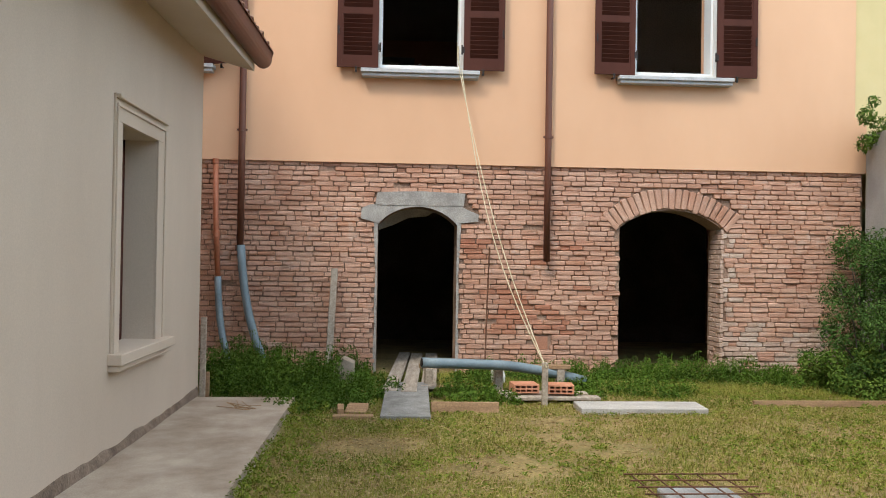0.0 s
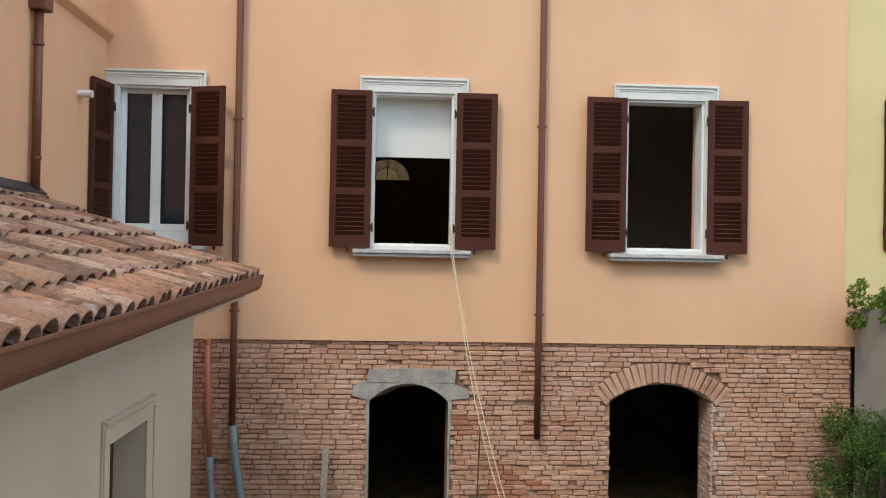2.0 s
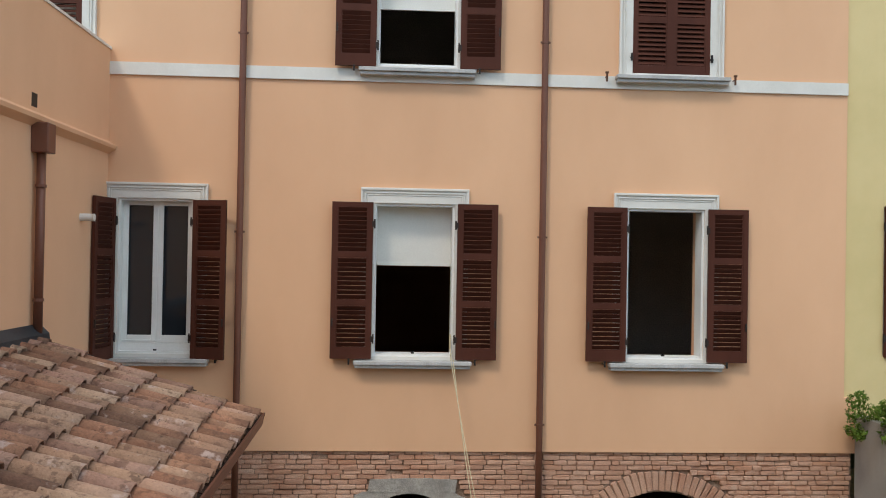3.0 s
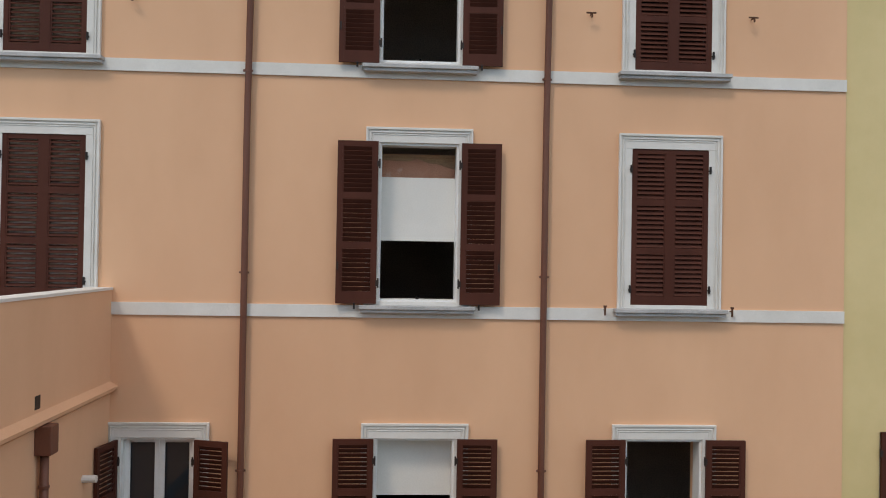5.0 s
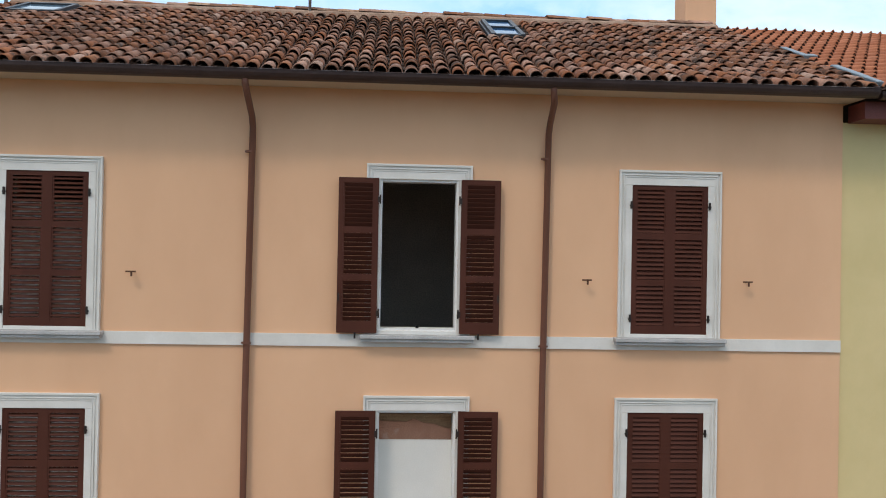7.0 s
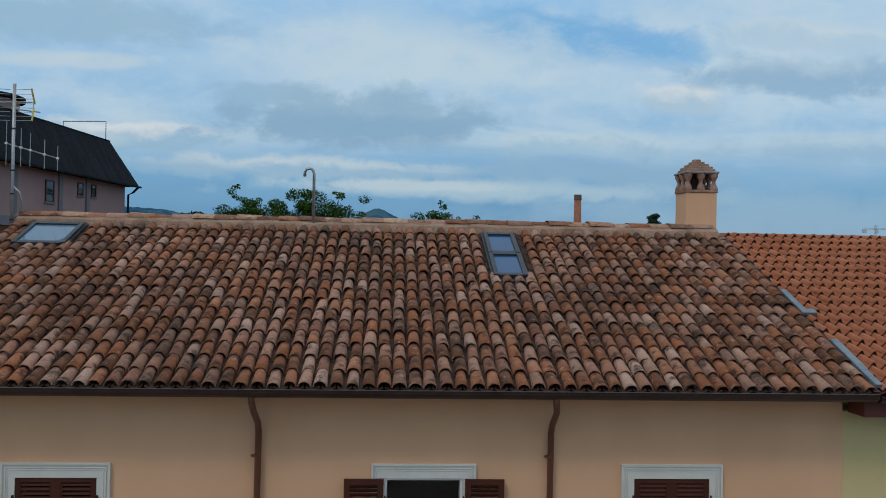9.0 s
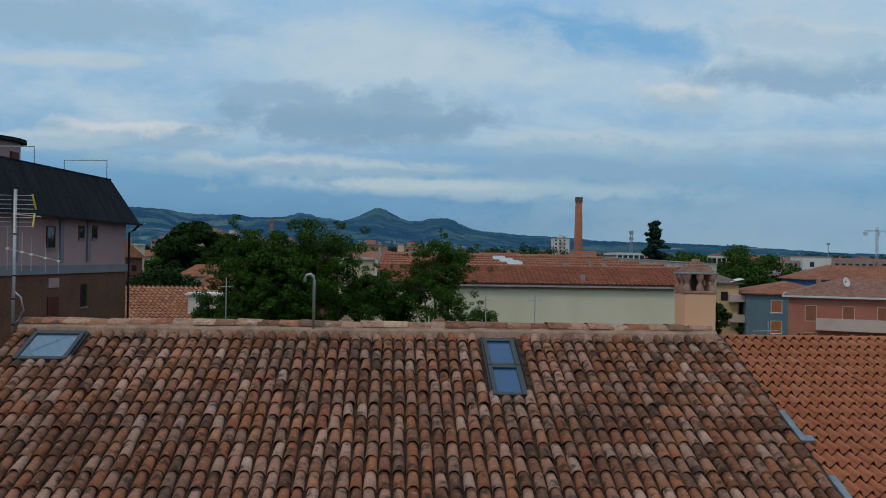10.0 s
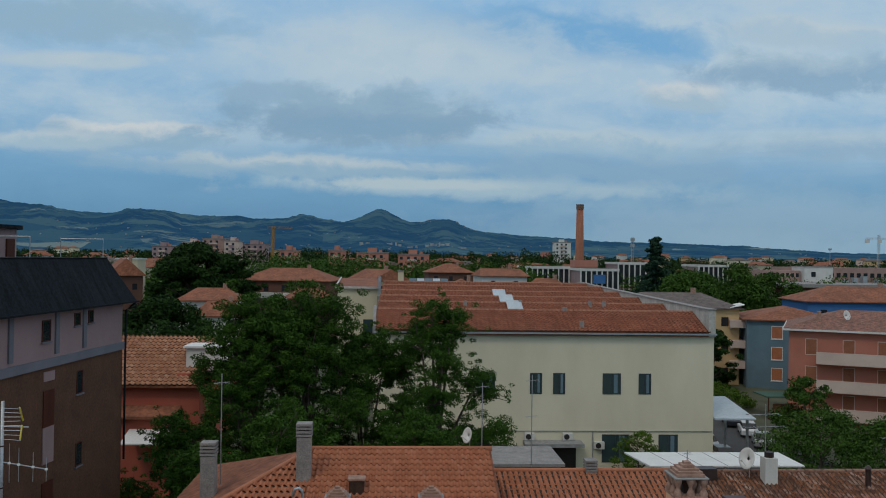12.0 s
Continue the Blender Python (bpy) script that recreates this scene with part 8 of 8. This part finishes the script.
def weeds(name, label, spots, count, size, seed, mat=None):
    """spots: rows of x, y, radius, height."""
    r = random.Random(seed)
    t = thing(name, label, "weeds", (0, 0, 0), kind="stuff")
    cs, rs = [], []
    bm = bmesh.new()
    for x, y, rad, h in spots:
        for i in range(int(26 * rad * rad / 0.1) + 6):
            a, q = r.uniform(0, 6.28), rad * math.sqrt(r.random())
            px_, py_ = x + q * math.cos(a), y + q * math.sin(a)
            hh = h * r.uniform(0.35, 1.0) * (1 - 0.4 * q / rad)
            for f in (0.25, 0.5, 0.75, 1.0):
                cs.append((px_ + r.uniform(-0.03, 0.03), py_ + r.uniform(-0.03, 0.03), hh * f))
                rs.append((0.05 + 0.05 * (1 - f), 0.05 + 0.05 * (1 - f), 0.045))
            tube(bm, [(px_, py_, 0), (px_ + 0.02, py_, hh * 1.05)], 0.003, 3)
    part("stems", bm, LEAF, t)
    leaf_cloud("leaves", cs, rs, count, size, mat or LEAF, t, seed, 0.55)
    return t


weeds("weed_patch", "dense dark green weeds at the foot of the wall", [(-1.9, 10.2, 0.6, 0.55), (-1.3, 9.9, 0.7, 0.55), (-0.85, 9.6, 0.6, 0.5), (-1.45, 9.2, 0.5, 0.42), (-0.75, 9.0, 0.45, 0.35), (-1.7, 10.6, 0.5, 0.6), (-0.6, 10.5, 0.35, 0.55), (-0.5, 8.6, 0.3, 0.22), (-0.9, 8.4, 0.3, 0.25)], 46000, 0.018, 11)
weeds("weed_patch", "fresh green weeds along the brick wall", [(1.25, 10.6, 0.35, 0.32), (0.95, 10.2, 0.3, 0.25), (1.75, 10.55, 0.35, 0.35), (2.4, 10.45, 0.45, 0.36), (2.9, 10.6, 0.4, 0.30), (3.4, 10.7, 0.5, 0.40), (3.9, 10.65, 0.45, 0.38), (4.5, 10.5, 0.5, 0.36), (5.0, 10.3, 0.5, 0.35), (2.3, 9.7, 0.4, 0.22), (0.75, 9.3, 0.3, 0.22), (-0.15, 9.2, 0.3, 0.28), (-0.3, 10.0, 0.25, 0.3), (1.0, 8.9, 0.35, 0.2), (2.0, 9.3, 0.35, 0.2), (3.0, 9.6, 0.45, 0.2)], 40000, 0.018, 12)
b = thing("wall_bush", "tall unkempt green bush against the garden wall", "bush", (5.97, 10.2, 0))
rq = random.Random(6)
cs, rs, bm = [], [], bmesh.new()
for i in range(95):
    f = rq.random()
    c = Vector((rq.uniform(-0.85 + 0.6 * f, 0.42), rq.uniform(-1.0, 0.6), 0.1 + 1.72 * f))
    cs.append(c)
    rs.append(rq.uniform(0.12, 0.24))
    if i % 2:
        tube(bm, [(c.x * 0.3, c.y * 0.6, 0), c * 0.6, c], 0.008, 4)
part("stem", bm, BARK, b)
leaf_cloud("leaves", cs, rs, 40000, 0.019, IVYLEAF, b, 14)
b = thing("low_bush", "low bright green bush beside the garden wall", "bush", (5.5, 9.6, 0))
leaf_cloud("leaves", [(rq.uniform(-0.5, 0.55), rq.uniform(-0.6, 0.7), rq.uniform(0.05, 0.42)) for i in range(40)], [rq.uniform(0.1, 0.2) for i in range(40)], 10000, 0.026, BUSHLEAF, b, 15)
b = thing("terrace_shrub", "bright green shrub hanging over the garden wall", "shrub", (6.36, 10.35, 3.0))
leaf_cloud("leaves", [(rq.uniform(-0.5, 0.6), rq.uniform(-0.6, 0.45), rq.uniform(0.0, 0.6)) for i in range(34)], [rq.uniform(0.07, 0.15) for i in range(34)], 5000, 0.028, BUSHLEAF, b, 16)
b2 = thing("terrace_shrub", "bright green shrub hanging over the garden wall", "shrub", (6.45, 9.2, 3.1))
leaf_cloud("leaves", [(rq.uniform(-0.2, 0.6), rq.uniform(-0.6, 0.6), rq.uniform(0.0, 0.3)) for i in range(30)], [rq.uniform(0.07, 0.15) for i in range(30)], 3500, 0.032, BUSHLEAF, b2, 17)

# lawn: blades standing thicker where the soil is not bare
rg = np.random.RandomState(3)
n = 330000
gxs, gys = rg.uniform(-0.9, 6.2, n), 4.4 + 6.5 * rg.uniform(0, 1, n) ** 1.15
keep = np.array([((x - 0.9) / 0.55) ** 2 + ((y - 6.2) / 0.5) ** 2 > rg.uniform(0.2, 1.3) and ((x + 0.2) / 0.5) ** 2 + ((y - 6.9) / 0.35) ** 2 > rg.uniform(0.2, 1.2) and noise.noise((x * 0.9, y * 0.9, 2.0)) + 0.5 * noise.noise((x * 2.6, y * 2.6, 9.0)) + 0.10 + 0.12 * (y > 8.6) + 0.1 * (x > 3) > rg.uniform(-0.5, 0.25) for x, y in zip(gxs, gys)])
gxs, gys = gxs[keep], gys[keep]
n = len(gxs)
hts = rg.uniform(0.012, 0.042, n) * (1 + 0.8 * (rg.uniform(0, 1, n) < 0.06)) * (1 + 0.7 * (gys > 9.3))
az = rg.uniform(0, 6.283, n)
lean = rg.uniform(0.2, 1.1, n)
wd = rg.uniform(0.0022, 0.0045, n)
zs = np.array([ground_z(x, y) for x, y in zip(gxs, gys)]) - 0.004
tri = np.empty((n, 3, 3), np.float32)
tri[:, 0] = np.stack([gxs - np.sin(az) * wd, gys + np.cos(az) * wd, zs], 1)
tri[:, 1] = np.stack([gxs + np.sin(az) * wd, gys - np.cos(az) * wd, zs], 1)
tri[:, 2] = np.stack([gxs + np.cos(az) * lean * hts, gys + np.sin(az) * lean * hts, zs + hts], 1)
me = bpy.data.meshes.new("lawn")
me.vertices.add(n * 3)
me.vertices.foreach_set("co", tri.ravel())
me.loops.add(n * 3)
me.loops.foreach_set("vertex_index", np.arange(n * 3, dtype=np.int32))
me.polygons.add(n)
me.polygons.foreach_set("loop_start", np.arange(0, n * 3, 3, dtype=np.int32))
me.update(calc_edges=True)
me.materials.append(BLADE)
tagged(new("lawn", me), "patchy yellow-green lawn with bare dry spots", "grass", kind="stuff")

# dry mown straw lying on the soil
STRAW = leaf_material("dry_straw", [(0.30, 0.20, 0.09), (0.46, 0.34, 0.17), (0.22, 0.13, 0.055), (0.56, 0.44, 0.25), (0.36, 0.27, 0.11)])
n = 55000
sx, sy_ = rg.uniform(-0.9, 6.2, n), 4.4 + 5.6 * rg.uniform(0, 1, n) ** 1.1
az, ln, wd = rg.uniform(0, 6.283, n), rg.uniform(0.008, 0.030, n), rg.uniform(0.0010, 0.0022, n)
zs = np.array([ground_z(x, y) for x, y in zip(sx, sy_)]) + rg.uniform(0.004, 0.02, n)
quad = np.empty((n, 4, 3), np.float32)
for k, (l_, w_, r_) in enumerate(((-1, -1, 0.0), (1, -1, 0.4), (1, 1, 0.4), (-1, 1, 0.0))):
    quad[:, k] = np.stack([sx + np.cos(az) * ln * l_ - np.sin(az) * wd * w_, sy_ + np.sin(az) * ln * l_ + np.cos(az) * wd * w_, zs + r_ * ln * rg.uniform(0, 1, n)], 1)
me = bpy.data.meshes.new("straw")
me.vertices.add(n * 4)
me.vertices.foreach_set("co", quad.ravel())
me.loops.add(n * 4)
me.loops.foreach_set("vertex_index", np.arange(n * 4, dtype=np.int32))
me.polygons.add(n)
me.polygons.foreach_set("loop_start", np.arange(0, n * 4, 4, dtype=np.int32))
me.update(calc_edges=True)
me.materials.append(STRAW)
tagged(new("straw", me), "dry yellow straw lying on the mown lawn", "straw", kind="stuff")

# broad-leaved weeds scattered in the lawn
r9 = np.random.RandomState(29)
cs, rs = [], []
while len(cs) < 3200:
    x, y = r9.uniform(-0.9, 6.1), r9.uniform(4.5, 10.9)
    if noise.noise((x * 1.1, y * 1.1, 7.0)) + 0.12 * (x > 2.5) + 0.15 * (y > 8.5) + r9.uniform(-0.25, 0.25) > 0.08:
        cs.append((x, y, 0.012 + r9.uniform(0, 0.02)))
        rs.append((0.05, 0.05, 0.018))
lw = thing("lawn_weeds", "small broad-leaved weeds among the grass", "weeds", (0, 0, 0), kind="stuff")
leaf_cloud("leaves", cs, rs, 52000, 0.013, LAWNLEAF, lw, 30, 0.75)
cs = [(-0.92 + 0.35 * r9.uniform() ** 2, r9.uniform(4.3, 8.4), 0.02 + r9.uniform(0, 0.10) * (0.5 + 0.5 * r9.uniform())) for i in range(200)]
eg = thing("edge_weeds", "grass and weeds growing over the pavement edge", "weeds", (0, 0, 0), kind="stuff")
leaf_cloud("leaves", cs, [(0.05, 0.06, 0.03)] * 200, 3600, 0.014, LAWNLEAF, eg, 32, 0.6)

# ---- trees behind the house ----
billow_tree(-9.0, 54.5, G0, 17.0, 4.1, "large dark leafy tree with uneven crown", 61, 95000, 0.095, GARDENLEAF, 15, 0.24)
billow_tree(-5.6, 56, G0, 17.4, 4.4, "large dark leafy tree with uneven crown", 81, 95000, 0.095, GARDENLEAF, 15, 0.24)
billow_tree(-2.0, 59, G0, 14.6, 3.6, "leafy tree with a broad dark crown", 62, 60000, 0.095, GARDENLEAF, 12, 0.24)
billow_tree(3.0, 57.5, G0, 16.3, 4.3, "light feathery green tree before the hall", 63, 95000, 0.09, GARDENLEAF, 15, 0.22)
billow_tree(-12.6, 51, G0, 9.6, 3.0, "dark leafy tree beside the red house", 64, 34000, 0.095, GARDENLEAF, 10, 0.2)
billow_tree(-5.5, 47, G0, 10.4, 4.2, "low dark leafy tree in the garden", 65, 60000, 0.095, GARDENLEAF, 13, 0.12)
billow_tree(1.8, 49, G0, 10.0, 4.0, "low dark leafy tree in the garden", 66, 60000, 0.095, GARDENLEAF, 13, 0.12)
billow_tree(-10.2, 45.5, G0, 8.6, 3.4, "low dark leafy tree in the garden", 67, 40000, 0.095, GARDENLEAF, 11, 0.12)
tree(-39.5, 172, G0, 21.5, 7.4, "dense rounded dark umbrella pine", 67, 26000, 0.42, DARKLEAF, bare=0.35, clumps=90)
tree(-33.5, 176, G0, 19.5, 5.5, "dense rounded dark umbrella pine", 68, 15000, 0.42, DARKLEAF, bare=0.35, clumps=60)
tree(-33, 122, G0, 12.5, 7.5, "broad dark green tree behind the red house", 69, 22000, 0.32, DARKLEAF, bare=0.05, clumps=90)
tree(38.5, 77, G0, 8.2, 2.9, "glossy tree with pale blossoms", 70, 8000, 0.16, TREELEAF, bare=0.1, clumps=60)
tree(34.5, 66, G0, 7.2, 4.4, "leafy garden tree beside the street", 71, 13000, 0.15, TREELEAF, bare=0.02, clumps=80)
tree(40.5, 66, G0, 6.4, 4.0, "leafy garden tree beside the street", 72, 10000, 0.15, TREELEAF, bare=0.02, clumps=70)
tree(20.6, 69.5, G0, 4.7, 2.0, "small grey-green olive tree", 73, 4000, 0.12, LEAF, bare=0.2, clumps=40)
tree(45, 150, G0, 12, 6, "dark garden tree behind the flats", 74, 9000, 0.35, DARKLEAF, bare=0.05, clumps=60)
tree(47, 122, G0, 9.0, 3.2, "dark cypress-like garden tree", 75, 6000, 0.3, DARKLEAF, bare=0.05, clumps=50)
hd = thing("hedge", "clipped green hedge along the street", "hedge", (45.5, 118, G0))
leaf_cloud("leaves", [(rq.uniform(-1.2, 1.2), -14 + i * 0.7, rq.uniform(0.3, 1.5)) for i in range(42)], [rq.uniform(0.5, 0.8) for i in range(42)], 9000, 0.14, LEAF, hd, 31)

tree(59, 168, G0, 16.0, 8.0, "tall lush green tree behind the flats", 76, 22000, 0.34, TREELEAF, bare=0.05, clumps=110)
tree(68, 192, G0, 17.0, 8.0, "tall lush green tree behind the flats", 77, 20000, 0.36, TREELEAF, bare=0.05, clumps=110)
tree(72, 178, G0, 18.5, 8.5, "tall lush green tree behind the flats", 78, 22000, 0.36, TREELEAF, bare=0.05, clumps=120)
tree(83, 182, G0, 16.5, 8.0, "tall lush green tree behind the flats", 79, 18000, 0.36, TREELEAF, bare=0.05, clumps=110)
# a fir with layered boughs
fir = thing("fir_tree", "tall dark fir with layered drooping boughs", "tree", (62.5, 200, G0))
part("trunk", tube(bmesh.new(), [(0, 0, 0), (0, 0, 24.6)], 0.45, 8, 0.05), BARK, fir)
cs, rs = [], []
for k in range(15):
    z = 5 + k * 1.33
    rad = 7.4 * (1 - k / 15.2) ** 1.0 + 0.35
    for i in range(7):
        a = 2 * math.pi * (i + rq.random() * 0.9) / 7
        ln = rad * rq.uniform(0.45, 1.2)
        zb = z + rq.uniform(-0.6, 0.6)
        for f in (0.2, 0.4, 0.6, 0.8, 1.0):
            cs.append((ln * f * math.cos(a), ln * f * math.sin(a), zb - 0.22 * ln * f * f + 0.3 * f ** 4 + rq.uniform(-0.15, 0.15)))
            rs.append((0.8, 0.8, 0.42))
leaf_cloud("needles", cs, rs, 20000, 0.38, FIRLEAF, fir, 33)

# far woods between the houses
rw = np.random.RandomState(17)


def woods(name, label, count, r0, r1, leaves, size, seed, low, high, mat, bare=-0.3):
    cs, rs = [], []
    for i in range(count):
        az = math.radians(rw.uniform(-34, 40))
        r = r0 * (r1 / r0) ** (rw.uniform() ** 0.8)
        x, y = math.sin(az) * r, math.cos(az) * r
        if (24 < x < 66 and y < 145) or (-3 < x < 30 and y < 140) or (-46 < x < -8 and 125 < y < 172) or (52 < x < 102 and 250 < y < 300) or (110 < x < 210 and 190 < y < 275):
            continue
        if noise.noise((x * 0.008, y * 0.008, 3)) < bare:
            continue
        h = rw.uniform(low, high) * (1.0 if abs(az) < 0.2 else 0.8)
        for k in range(6):
            s = rw.uniform(0.12, 0.30) * h
            cs.append((x + rw.uniform(-0.30, 0.30) * h, y + rw.uniform(-0.30, 0.30) * h, rise(r) + h * (0.22 + 0.62 * k / 5)))
            rs.append((s, s, s * 0.8))
    t = thing(name, label, "trees", (0, 0, 0), kind="stuff")
    leaf_cloud("foliage", cs, rs, leaves, size, mat, t, seed, 0.5)


woods("garden_trees", "leafy garden trees between the nearer houses", 420, 125, 300, 120000, 0.42, 41, 6.5, 12, TREELEAF)
woods("green_belt", "tall green tree belt behind the houses", 700, 262, 430, 180000, 0.6, 43, 12, 18.5, TREELEAF, -0.1)
woods("dark_belt", "tall dark tree belt before the plain", 900, 420, 800, 150000, 0.9, 44, 13, 21, DARKLEAF, -0.2)
woods("far_woods", "tree belts between the far houses", 3000, 700, 1700, 170000, 1.2, 42, 6, 12, DARKLEAF)

# pale houses of the hill town and the slopes, a few pixels each
ht = thing("hill_town", "scattered pale houses on the distant hills", "houses", (0, 0, 0), kind="stuff")
bm = bmesh.new()
for i in range(330):
    az = radians(rt.gauss(4.0, 1.0) if i < 130 else rt.uniform(-32, 30))
    f = rt.uniform(0.48, 0.70) if i < 130 else rt.uniform(0.0, 0.45) ** 1.3
    r = 1500 + 2200 * f
    z = hill_at(az, f)
    x, y, s = math.sin(az) * r, math.cos(az) * r, rt.uniform(0.7, 2.2)
    box(bm, x - s, x + s, y - 3, y + 3, z - 8, z + rt.uniform(0.5, 2.2))
for u0, w, h in ((0, 40, 8), (44, 30, 7), (95, 55, 8), (150, 30, 6), (-60, 30, 6)):
    az, r = math.atan2(u0, 1900), 1900
    z = hill_at(az, (r - 1500) / 2200)
    for k in range(int(w / 9)):
        q = u0 - w / 2 + k * 9.5 + rt.uniform(-3, 3)
        box(bm, q, q + rt.uniform(3, 10), 1894, 1904, z - 9, z + h * rt.uniform(0.2, 0.9))
part("houses", bm, HAZYWALL, ht)
